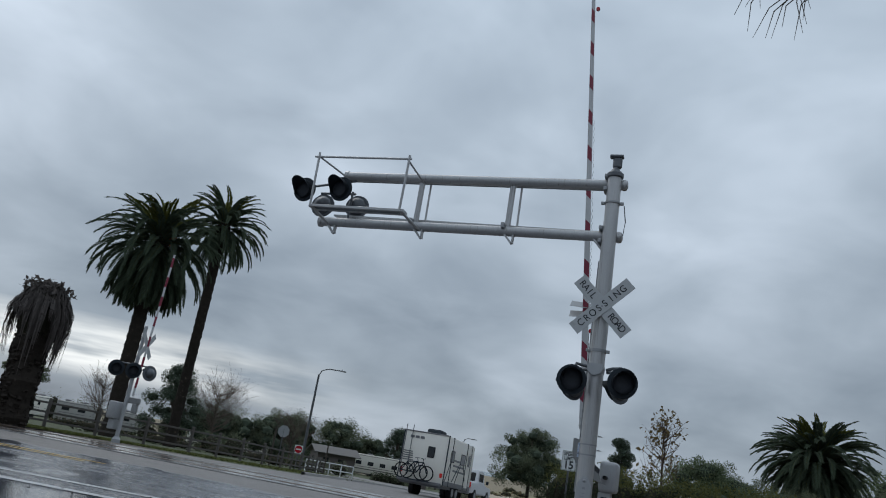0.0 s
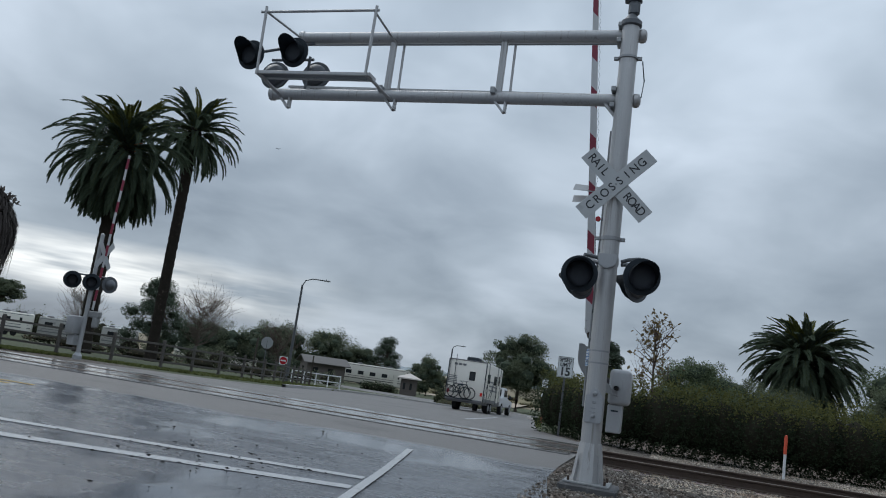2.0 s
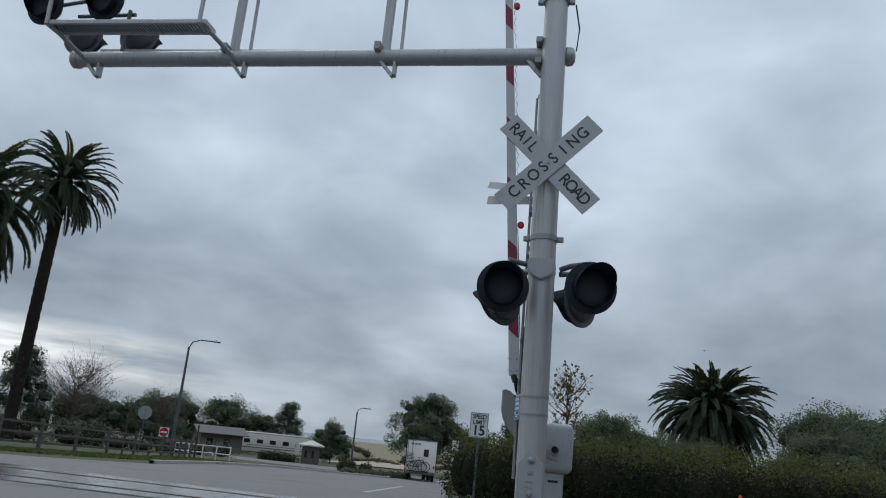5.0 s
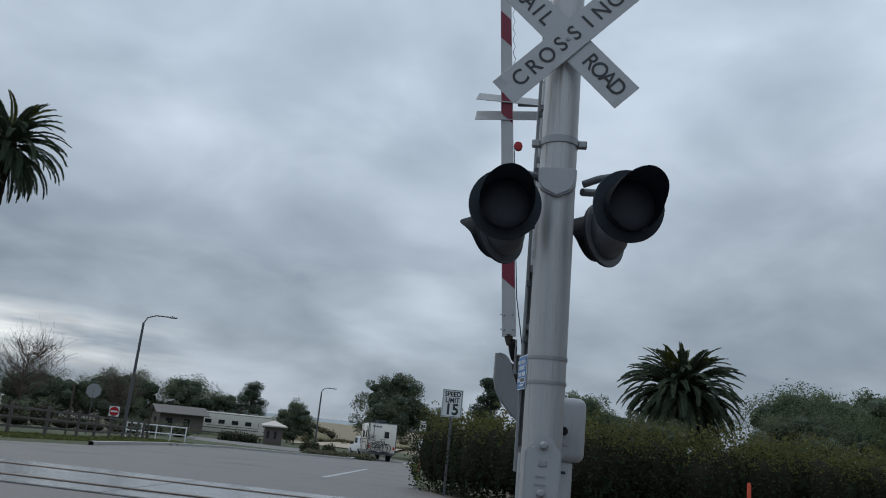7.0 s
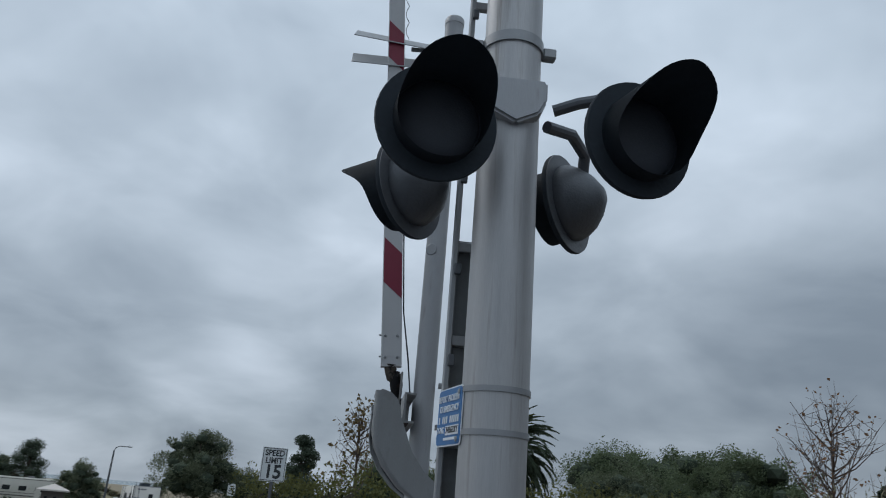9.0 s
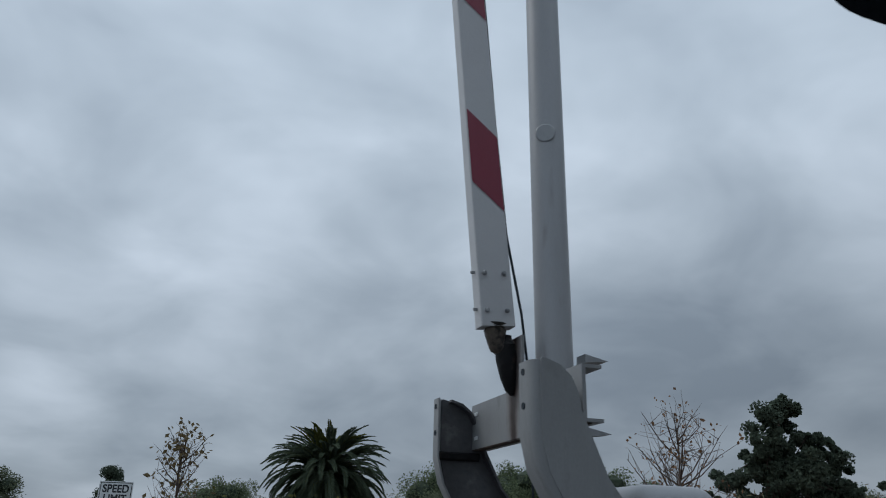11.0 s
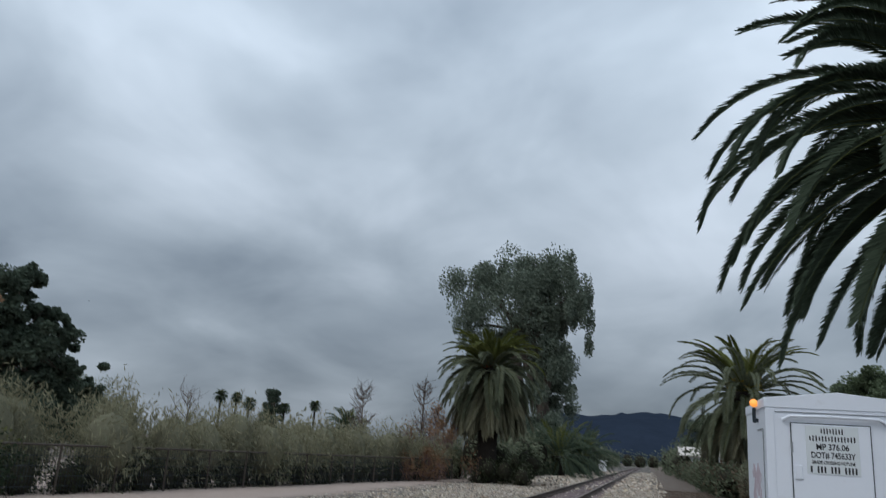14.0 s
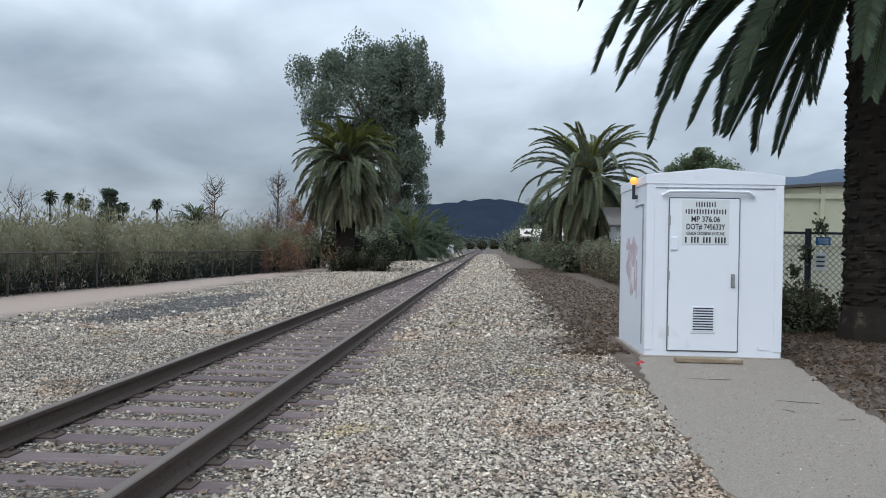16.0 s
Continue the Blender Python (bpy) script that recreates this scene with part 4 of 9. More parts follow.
def railway():
    t = thing("railway_track", (0, 0, 0), 0, "single railway track with rusty rails on worn timber ties in grey ballast", "railway track", kind="structure")
    for y in (NEAR_RAIL, FAR_RAIL):
        rail(t, y, -140, 900)
    mid = (NEAR_RAIL + FAR_RAIL) / 2
    rng = np.random.default_rng(5)
    top = RAIL_TOP - 0.172 - 0.014
    bm = bmesh.new()
    box(bm, (0, 0, -0.085), (0.225, 2.6, 0.17), 0.012)
    tie_me = mesh_of("tie", bm, M["tie"], 30)
    bm = bmesh.new()
    for y in (-0.7525, 0.7525):
        box(bm, (0, y, 0.006), (0.18, 0.33, 0.014), 0.003)
        for sx, sy in ((-0.05, 0.105), (0.05, -0.105), (0.05, 0.105)):
            box(bm, (sx, y + sy, 0.022), (0.024, 0.03, 0.03), 0.004)
    plate_me = mesh_of("tie_plate", bm, M["rail_steel"], 30)
    far = bmesh.new()
    x = -0.45
    count = 0
    while x < 330:
        x += 0.52 + rng.normal() * 0.02
        TIES.append(x)
        if count < 130:
            ob = new("tie", tie_me)
            ob.parent = t
            ob.matrix_basis = pose(x, mid + rng.normal() * 0.03, top + rng.normal() * 0.004, 0, 0, rng.normal() * 0.8)
            pl = new("tie_plate", plate_me)
            pl.parent = ob
            count += 1
        else:
            box(far, (x, mid, top - 0.085), (0.225, 2.6, 0.17))
    part("far_ties", far, M["tie"], t)["kind"] = "stuff"
    # black rubber flangeways beside the rails over the crossing
    for y in (NEAR_RAIL, FAR_RAIL):
        for s in (-1, 1):
            fb = bmesh.new()
            box(fb, (-9.3, y + s * 0.071, RAIL_TOP - 0.028), (17.0, 0.066, 0.028))
            part("flangeway", fb, M["rubber"], t)
    # concrete panels flush with the rails over the crossing
    pm = bmesh.new()
    box(pm, (0, 0, 0), (2.42, 1.29, 0.1), 0.012)
    inner = mesh_of("panel", pm, M["panel"], 30)
    pm = bmesh.new()
    box(pm, (0, 0, 0), (2.42, 0.62, 0.1), 0.01)
    outer = mesh_of("panel", pm, M["panel"], 30)
    for i in range(7):
        cx = -2.05 - i * 2.44
        for me, cy in ((inner, mid), (outer, NEAR_RAIL - 0.415), (outer, FAR_RAIL + 0.415)):
            ob = new("panel", me)
            ob.parent = t
            ob.matrix_basis = pose(cx, cy, RAIL_TOP - 0.062 + rng.normal() * 0.003)
    return t


railway()


def kerb(pts, label):
    bm = bmesh.new()
    fine = []
    for (x0, y0), (x1, y1) in zip(pts, pts[1:]):
        n = max(1, int(math.hypot(x1 - x0, y1 - y0) / 2))
        fine += [(x0 + (x1 - x0) * k / n, y0 + (y1 - y0) * k / n) for k in range(n)]
    fine.append(pts[-1])
    rows = []
    for i, (x, y) in enumerate(fine):
        a, b = fine[max(i - 1, 0)], fine[min(i + 1, len(fine) - 1)]
        d = Vector((b[0] - a[0], b[1] - a[1])).normalized()
        z = slope(y)
        rows.append([bm.verts.new((x - d.y * u, y + d.x * u, z + h)) for u, h in ((-0.09, -0.05), (-0.08, 0.13), (0.08, 0.14), (0.09, -0.05))])
    for a, b in zip(rows, rows[1:]):
        for k in range(3):
            bm.faces.new((a[k], b[k], b[k + 1], a[k + 1]))
    bmesh.ops.recalc_face_normals(bm, faces=bm.faces[:])
    return solo("kerb", bm, M["kerb"], label, "kerb", kind="structure")


kerb([(-14.3, 18.7), (-17.7, 31), (-18.3, 40), (-15.6, 43.6), (-12.7, 47.6), (-14.3, 56)], "pale concrete kerb along the far road")
kerb([(-6.3, 34.5), (-9.4, 50), (-10.7, 63), (-17, 72.2)], "pale concrete kerb along the far road")


# ---- crossing signal: mast with cantilever ----
def flasher(parent, at, aim, tip=0, size=0.245, name="flasher"):
    """One flashing-light unit: round black background, deep hood, lens, bell-shaped housing. aim: the way it faces, degrees of yaw."""
    g = new(name)
    g.parent = parent
    g.matrix_basis = pose(*at, 0, 0, aim) @ pose(0, 0, 0, -tip, 0, 0)
    turn = pose(0, 0, 0, -90, 0, 0)
    bm = bmesh.new()
    lathe(bm, [(size * 0.985, -0.012), (size, 0.0), (size * 0.985, 0.012), (0.115, 0.014)], 40, turn)
    part("background_disc", bm, M["black"], g)
    bm = bmesh.new()
    lathe(bm, [(size * 0.99, -0.004), (size * 0.985, -0.014), (0.10, -0.016)], 40, turn)
    part("disc_back", bm, M["lamp_case"], g, "grey back of the disc")
    bm = bmesh.new()
    n, rows = 44, []
    for i in range(n):
        a = -180 + 360 * i / n
        depth = 0.11 + 0.22 / (1 + math.exp((abs(a) - 72) / 13)) + 0.03 * math.exp(-(a / 30) ** 2)
        rows.append([bm.verts.new((math.sin(math.radians(a)) * r, d, math.cos(math.radians(a)) * r)) for r, d in ((0.176, 0.010), (0.180, depth))])
    for i in range(n):
        a, b = rows[i], rows[(i + 1) % n]
        bm.faces.new((a[0], a[1], b[1], b[0]))
    bmesh.ops.solidify(bm, geom=bm.faces[:], thickness=0.005)
    part("hood", bm, M["black"], g)
    bm = bmesh.new()
    lathe(bm, [(0.168, 0.016), (0.158, 0.026), (0.10, 0.042), (0.0, 0.05)], 32, turn)
    part("lens", bm, M["lens"], g)
    bm = bmesh.new()
    lathe(bm, [(0.182, -0.013), (0.186, -0.03), (0.176, -0.065), (0.148, -0.110), (0.104, -0.152), (0.064, -0.178), (0.042, -0.192), (0.0, -0.196)], 36, turn)
    part("housing", bm, M["lamp_case"], g)
    return g


M["guard"] = material("dull_sheet_metal", (0.170, 0.182, 0.186), 0.55, 0.2, 0.2, 3, 0.08, 60, (0.130, 0.136, 0.136), 0.56, 0.15)
M["aged_blade"] = material("aged_white_blade", (0.430, 0.445, 0.455), 0.5, 0.0, 0.10, 4, 0.03, 60, (0.340, 0.345, 0.345), 0.56, 0.15)
M["lamp_case"] = material("dull_lamp_case", (0.110, 0.119, 0.131), 0.5, 0.3, 0.2, 6, 0.1, 60)
FW, FR = 0.61, 0.1145


def crossbuck(parent, at, words=True):
    """Two white blades crossed at right angles, lettered in black."""
    g = new("crossbuck")
    g.parent = parent
    g.matrix_basis = at
    for k, (ang, lift) in enumerate(((45, 0.0), (-45, -0.014))):
        bm = bmesh.new()
        m = pose(0, lift, 0) @ pose(0, 0, 0, 0, ang, 0)
        box(bm, (0, 0, 0), (2 * FW, 0.006, 2 * FR), 0.002, m)
        b = part("blade", bm, M["aged_blade"], g)
        if words:
            face = m @ pose(0, -0.0045, 0, 90, 0, 0)
            for w, off, span in ((("RAIL", -0.37, 0.36), ("ROAD", 0.37, 0.36)) if k == 0 else (("CROSSING", 0.0, 1.02),)):
                for i, ch in enumerate(w):
                    lettering("letter", ch, 0.165, M["sign_black"], b, face @ pose(off - span / 2 + span * (i + 0.5) / len(w), 0, 0), 0.92, bold=0.010)
        bm = bmesh.new()
        lathe(bm, [(0.016, 0), (0.014, 0.008), (0, 0.01)], 10, m @ pose(0, -0.004, 0, 90, 0, 0))
        part("bolt", bm, M["galv"], b)
    return g


def cantilever_mast():
    t = thing("cantilever_signal_mast", (0, 0.06, 0), 0, "tall aluminium railway crossing mast with a cantilever arm over the road", "crossing signal")
    al = M["aluminium"]
    # the tube stands a little off plumb
    LEAN = pose(-0.03, 0, 0, 0, -0.55, 0)
    bm = bmesh.new()
    lathe(bm, [(0.131, 0.58), (0.131, 2.0), (0.126, 4.0), (0.120, 6.42), (0.112, 6.47)], 40)
    part("mast", bm, al, t, smooth=40, at=LEAN)
    bm = bmesh.new()
    oct_ = lambda r: [(math.cos(math.radians(22.5 + 45 * i)) * r, math.sin(math.radians(22.5 + 45 * i)) * r) for i in range(8)]
    lo, hi = [bm.verts.new((x, y, 0.112)) for x, y in oct_(0.225)], [bm.verts.new((x, y, 0.60)) for x, y in oct_(0.152)]
    for i in range(8):
        bm.faces.new((lo[i], lo[(i + 1) % 8], hi[(i + 1) % 8], hi[i]))
    bm.faces.new(hi)
    bm.faces.new(list(reversed(lo)))
    for a in (45, 135, 225, 315):
        m = pose(0, 0, 0, 0, 0, a)
        slab(bm, [(0.0, 0.0), (0.06, 0.0), (0.0, 0.36)], -0.012, 0.012, m @ pose(0.185, 0, 0.12, 90, 0, 0))
    part("flared_base", bm, al, t, smooth=20, at=pose(-0.03, 0, 0))
    bm = bmesh.new()
    box(bm, (0, 0, 0.02), (0.74, 0.70, 0.13), 0.02)
    part("footing", bm, M["stained"], t, "dark stained concrete footing in the gravel")
    bm = bmesh.new()
    box(bm, (-0.02, 0, 0.10), (0.58, 0.56, 0.03), 0.006)
    part("base_plate", bm, M["old_paint"], t)
    for i, (dx, dy) in enumerate(((-0.25, -0.22), (0.21, -0.22), (-0.25, 0.22), (0.21, 0.22))):
        bm = bmesh.new()
        rod(bm, (dx, dy, 0.10), (dx, dy, 0.17), 0.018, seg=6)
        part("bolt", bm, M["rail_steel"], t)
    # cover plates and bands
    for z, h in ((3.33, 0.05), (1.80, 0.022), (1.64, 0.022), (5.95, 0.03), (0.585, 0.03)):
        bm = bmesh.new()
        lathe(bm, [(0.122, z - h / 2), (0.137, z - h / 2), (0.137, z + h / 2), (0.122, z + h / 2)], 40)
        part("band", bm, M["galv"], t, at=LEAN)
    for z in (3.33, 5.95):
        for s in (-1, 1):
            bm = bmesh.new()
            box(bm, (s * 0.165, 0, z), (0.06, 0.05, 0.05), 0.006)
            part("band_clamp", bm, M["galv"], t, at=LEAN)
    # junction casting for the lights
    bm = bmesh.new()
    slab(bm, [(-0.13, -0.02), (-0.10, -0.08), (0, -0.13), (0.10, -0.08), (0.13, -0.02), (0.13, 0.08), (-0.13, 0.08)], -0.165, 0.165, pose(0, 0, 3.02, 90, 0, 0))
    bmesh.ops.bevel(bm, geom=bm.edges[:], offset=0.012, segments=2, affect="EDGES")
    part("junction_box", bm, M["steel_paint"], t, at=LEAN)
    # hand-hole cover on the front
    bm = bmesh.new()
    out = [(-0.115, 0.86), (0.115, 0.86), (0.115, 1.215), (0.075, 1.235), (0.05, 1.29), (0, 1.315), (-0.05, 1.29), (-0.075, 1.235), (-0.115, 1.215)]
    slab(bm, out, 0.0, 0.05, pose(0, -0.095, 0, 90, 0, 0))
    bmesh.ops.bevel(bm, geom=bm.edges[:], offset=0.012, segments=2, affect="EDGES")
    cover = part("cover", bm, M["steel_paint"], t, "bolted cover plate", at=pose(-0.03, 0, 0))
    for z in (0.95, 1.24):
        bm = bmesh.new()
        lathe(bm, [(0.028, 0), (0.026, 0.03), (0.016, 0.04), (0, 0.042)], 12, pose(0, -0.148, z, 90, 0, 0))
        part("bolt", bm, M["galv"], cover)
    bm = bmesh.new()
    box(bm, (0, -0.150, 1.13), (0.05, 0.008, 0.035), 0.003)
    part("stamp", bm, M["galv"], cover)
    for z, w in ((1.05, 0.07), (1.00, 0.08)):
        bm = bmesh.new()
        box(bm, (-0.01, -0.150, z), (w, 0.004, 0.010))
        part("bar", bm, M["galv"], cover)
    # head of the mast
    bm = bmesh.new()
    lathe(bm, [(0.128, 6.42), (0.150, 6.44), (0.150, 6.50), (0.09, 6.56), (0.05, 6.62)], 28)
    box(bm, (0.02, 0, 6.72), (0.16, 0.10, 0.22), 0.03, pose(0, 0, 0))
    box(bm, (0.0, 0, 6.84), (0.24, 0.13, 0.05), 0.012)
    part("mast_cap", bm, M["lamp_case"], t, at=LEAN)
    # arm: two chords with battens
    tilt = 0.012
    for z, x1, r in ((6.335, -5.35, 0.090), (5.362, -5.72, 0.090)):
        bm = bmesh.new()
        rod(bm, (0.10, 0.09, z + 0.10 * tilt), (x1, 0.09, z + x1 * tilt), r, seg=28)
        lathe(bm, [(0.0, 0.142), (0.05, 0.138), (0.088, 0.118), (0.10, 0.09), (0.10, 0.05), (0.09, 0.04)], 24, pose(0, 0.09, z, 0, 90, 0))
        part("chord", bm, al, t, smooth=40)
        bm = bmesh.new()
        lathe(bm, [(0.0, 0.02), (0.105, 0.015), (0.108, -0.05), (0.094, -0.06)], 24, pose(x1, 0.09, z + x1 * tilt, 0, -90, 0))
        part("end_cap", bm, al, t)
        for s in (-1, 1):
            bm = bmesh.new()
            box(bm, (-0.235, 0.06, z + s * 0.12), (0.07, 0.26, 0.07), 0.01)
            part("clamp", bm, M["galv"], t)
    for x in (-1.93, -3.72):
        zc = x * tilt
        bm = bmesh.new()
        box(bm, (x, 0.09, 5.81 + zc), (0.10, 0.06, 0.92), 0.01)
        part("batten", bm, al, t)
        bm = bmesh.new()
        rod(bm, (x + 0.16, 0.16, 5.40 + zc), (x + 0.15, 0.16, 6.24 + zc), 0.02, seg=10)
        part("brace_rod", bm, al, t)
        bm = bmesh.new()
        box(bm, (x - 0.06, 0.06, 5.44 + zc), (0.07, 0.24, 0.10), 0.008)
        part("clamp", bm, M["galv"], t)
    for x in (-5.42, -3.60, -1.85, -0.24):
        bm = bmesh.new()
        # a bent strap: one slanting leg, one upright plate
        slab(bm, [(-0.13, 0.02), (-0.085, 0.02), (0.04, -0.125), (0.04, -0.155), (0.02, -0.155)], -0.035, 0.035, pose(x, 0.07, 5.275 + x * tilt, 90, 0, 0))
        box(bm, (x + 0.055, 0.07, 5.21 + x * tilt), (0.03, 0.09, 0.16), 0.003)
        part("foot", bm, al, t)
    bm = bmesh.new()
    rod(bm, (-0.1, 0.28, 6.31), (-5.3, 0.28, 6.245), 0.020, seg=10)
    part("conduit", bm, M["galv"], t)
    # walkway grating along the lower chord
    bm = bmesh.new()
    for y in (0.20, 0.40):
        box(bm, (-2.86, y, 5.475), (5.3, 0.014, 0.035))
    for i in range(105):
        box(bm, (-0.3 - i * 0.05, 0.30, 5.475), (0.010, 0.20, 0.024))
    part("walkway_grating", bm, al, t)
    # work platform with rail
    p = new("work_platform")
    p.parent = t
    x0, x1, yf, zf = -3.76, -5.66, -0.56, 5.40
    bm = bmesh.new()
    for y in (yf, -0.34):
        box(bm, ((x0 + x1) / 2, y, zf), (x0 - x1, 0.03, 0.05), 0.004)
    for x in (x0, x1):
        box(bm, (x, (yf - 0.34) / 2, zf), (0.04, 0.24, 0.06), 0.006)
    part("frame", bm, al, p)
    bm = bmesh.new()
    for i in range(46):
        box(bm, (x0 - 0.04 - i * 0.04, (yf - 0.34) / 2, zf + 0.005), (0.018, 0.2, 0.02))
    part("grating", bm, M["lamp_case"], p)
    for x in (x0 - 0.05, x1 + 0.02):
        bm = bmesh.new()
        rod(bm, (x, yf - 0.02, zf - 0.03), (x + (0.02 if x > -4.5 else -0.02), yf - 0.04, 6.47), 0.023, seg=10)
        part("post", bm, al, p)
        bm = bmesh.new()
        rod(bm, (x, yf - 0.04, 6.38), (x + (0.12 if x > -4.5 else 0.35), 0.09, 6.20 if x > -4.5 else 6.22), 0.018, seg=10)
        part("brace_rod", bm, al, p)
        bm = bmesh.new()
        rod(bm, (x, yf, zf), (x + (0.2 if x > -4.5 else 0.12), 0.05, 5.24), 0.026, seg=10)
        part("bracket", bm, al, p)
    bm = bmesh.new()
    rod(bm, (x0 + 0.02, yf - 0.04, 6.40), (x1 - 0.08, yf - 0.04, 6.38), 0.021, seg=10)
    part("top_rail", bm, al, p)
    # lights over the road and on the mast
    for x, y, z, aim in ((-6.05, -0.2, 5.84, 176), (-5.27, -0.2, 5.89, 176), (-5.86, 0.30, 5.70, 5), (-5.10, 0.30, 5.71, 5)):
        flasher(t, (x, y, z), aim, 4)
    for a, b in (((-6.05, 0.05, 6.0), (-5.1, 0.09, 6.18)), ((-5.86, 0.14, 5.90), (-5.10, 0.14, 5.92)), ((-5.15, 0.1, 5.95), (-5.15, 0.1, 5.3))):
        bm = bmesh.new()
        rod(bm, a, b, 0.024, seg=10)
        part("light_arm", bm, M["lamp_case"], t)
    for x, y, z, aim in ((-0.392, -0.29, 2.775, 188), (0.415, -0.29, 2.81, 195)):
        flasher(t, (x, y, z), aim, 3)
    for x, y, z, aim in ((-0.45, 0.34, 2.75, 50), (0.31, 0.40, 2.79, 50)):
        flasher(t, (x, y, z), aim, 6)
    for s in (-1, 1):
        bm = bmesh.new()
        pipe(bm, [(s * 0.12, -0.06, 3.02), (s * 0.22, -0.10, 3.05), (s * 0.36, -0.17, 3.06), (s * 0.385, -0.19, 2.98)], 0.026, 10)
        part("light_arm", bm, M["lamp_case"], t)
        bm = bmesh.new()
        pipe(bm, [(s * 0.12, 0.05, 3.0), (s * 0.26, 0.15, 3.03), (s * 0.36, 0.28, 3.0), (s * 0.365, 0.33, 2.9)], 0.028, 10)
        part("light_arm", bm, M["lamp_case"], t)
    crossbuck(t, pose(-0.05, -0.17, 4.06))
    # ladder behind the mast with a guard plate at its foot
    lad = new("ladder")
    lad.parent = t
    lad.matrix_basis = pose(0, 0, 0, 0, -0.4, 0)
    for x in (-0.205, 0.03):
        bm = bmesh.new()
        box(bm, (x, 0.25, 3.0), (0.024, 0.06, 3.9), 0.004)
        part("stile", bm, M["galv"], lad)
    for i in range(10):
        bm = bmesh.new()
        box(bm, (-0.0875, 0.25, 1.2 + i * 0.42), (0.22, 0.03, 0.045), 0.004)
        part("rung", bm, M["galv"], lad)
    for z in (1.95, 2.35, 2.78, 3.2, 3.65, 4.1):
        bm = bmesh.new()
        box(bm, (-0.193, 0.212, z), (0.03, 0.02, 0.05), 0.004)
        part("clip", bm, M["lamp_case"], lad)
    for z in (1.5, 3.33, 4.7):
        bm = bmesh.new()
        box(bm, (-0.06, 0.17, z), (0.06, 0.14, 0.04), 0.004)
        part("standoff", bm, M["galv"], lad)
    bm = bmesh.new()
    box(bm, (-0.0875, 0.277, 1.85), (0.22, 0.006, 1.30), 0.002)
    part("guard_plate", bm, M["guard"], lad, "dull grey sheet-metal ladder guard")
    bm = bmesh.new()
    pipe(bm, [(0.12, -0.03, 5.9), (0.17, -0.05, 5.6), (0.15, -0.05, 5.35)], 0.008, 6)
    part("cable", bm, M["black"], t)
    # notice on the side of the mast
    s = new("notice")
    s.parent = t
    s.matrix_basis = pose(-0.205, 0.095, 1.705, 0, 0, -77)
    bm = bmesh.new()
    slab(bm, [(math.copysign(0.137, cx) + math.cos(a) * 0.018 - math.copysign(0.018, cx), math.copysign(0.114, cy) + math.sin(a) * 0.018 - math.copysign(0.018, cy)) for cx, cy, q in ((1, 1, 0), (-1, 1, 90), (-1, -1, 180), (1, -1, 270)) for a in (math.radians(q), math.radians(q + 45), math.radians(q + 90))], 0, 0.003, pose(0, 0, 0, 90, 0, 0))
    part("rim", bm, M["sign_text"], s)
    bm = bmesh.new()
    slab(bm, [(math.copysign(0.131, cx) + math.cos(a) * 0.015 - math.copysign(0.015, cx), math.copysign(0.108, cy) + math.sin(a) * 0.015 - math.copysign(0.015, cy)) for cx, cy, q in ((1, 1, 0), (-1, 1, 90), (-1, -1, 180), (1, -1, 270)) for a in (math.radians(q), math.radians(q + 45), math.radians(q + 90))], 0, 0.002, pose(0, -0.003, 0, 90, 0, 0))
    f = part("face", bm, M["sign_blue"], s, "blue enamel face")
    lettering("lettering", "REPORT PROBLEM", 0.036, M["sign_text"], f, pose(-0.012, -0.0062, 0.070, 90, 0, 0), 0.80)
    lettering("lettering", "OR EMERGENCY", 0.036, M["sign_text"], f, pose(0, -0.0062, 0.030, 90, 0, 0), 0.80)
    lettering("lettering", "X-ING", 0.034, M["sign_text"], f, pose(-0.082, -0.0062, -0.052, 90, 0, 0), 0.85)
    for i in range(11):
        if i in (1, 5):
            continue
        bm = bmesh.new()
        box(bm, (-0.105 + i * 0.021, -0.0062, -0.012), (0.013, 0.0012, 0.027))
        part("bar", bm, M["sign_text"], f)
    bm = bmesh.new()
    box(bm, (0.045, -0.0062, -0.054), (0.145, 0.0012, 0.036))
    part("number_strip", bm, M["sign_text"], f)
    lettering("lettering", "745633Y", 0.034, M["sign_black"], f, pose(0.045, -0.0072, -0.054, 90, 0, 0), 0, span=0.13)
    bm = bmesh.new()
    box(bm, (0.02, -0.0062, -0.086), (0.13, 0.0012, 0.010))
    part("bar", bm, M["sign_text"], f)
    for x, z in ((0.10, 0.088), (0.10, -0.09)):
        bm = bmesh.new()
        lathe(bm, [(0.011, 0), (0.010, 0.004), (0, 0.006)], 12, pose(x, -0.006, z, 90, 0, 0))
        part("bolt", bm, M["galv"], f)
    return t


cantilever_mast()


M["touch_up"] = material("touched_up_paint", (0.375, 0.375, 0.38), 0.5, 0.1, 0.12, 9, 0.05, 70, (0.33, 0.33, 0.33), 0.5, 0.2)
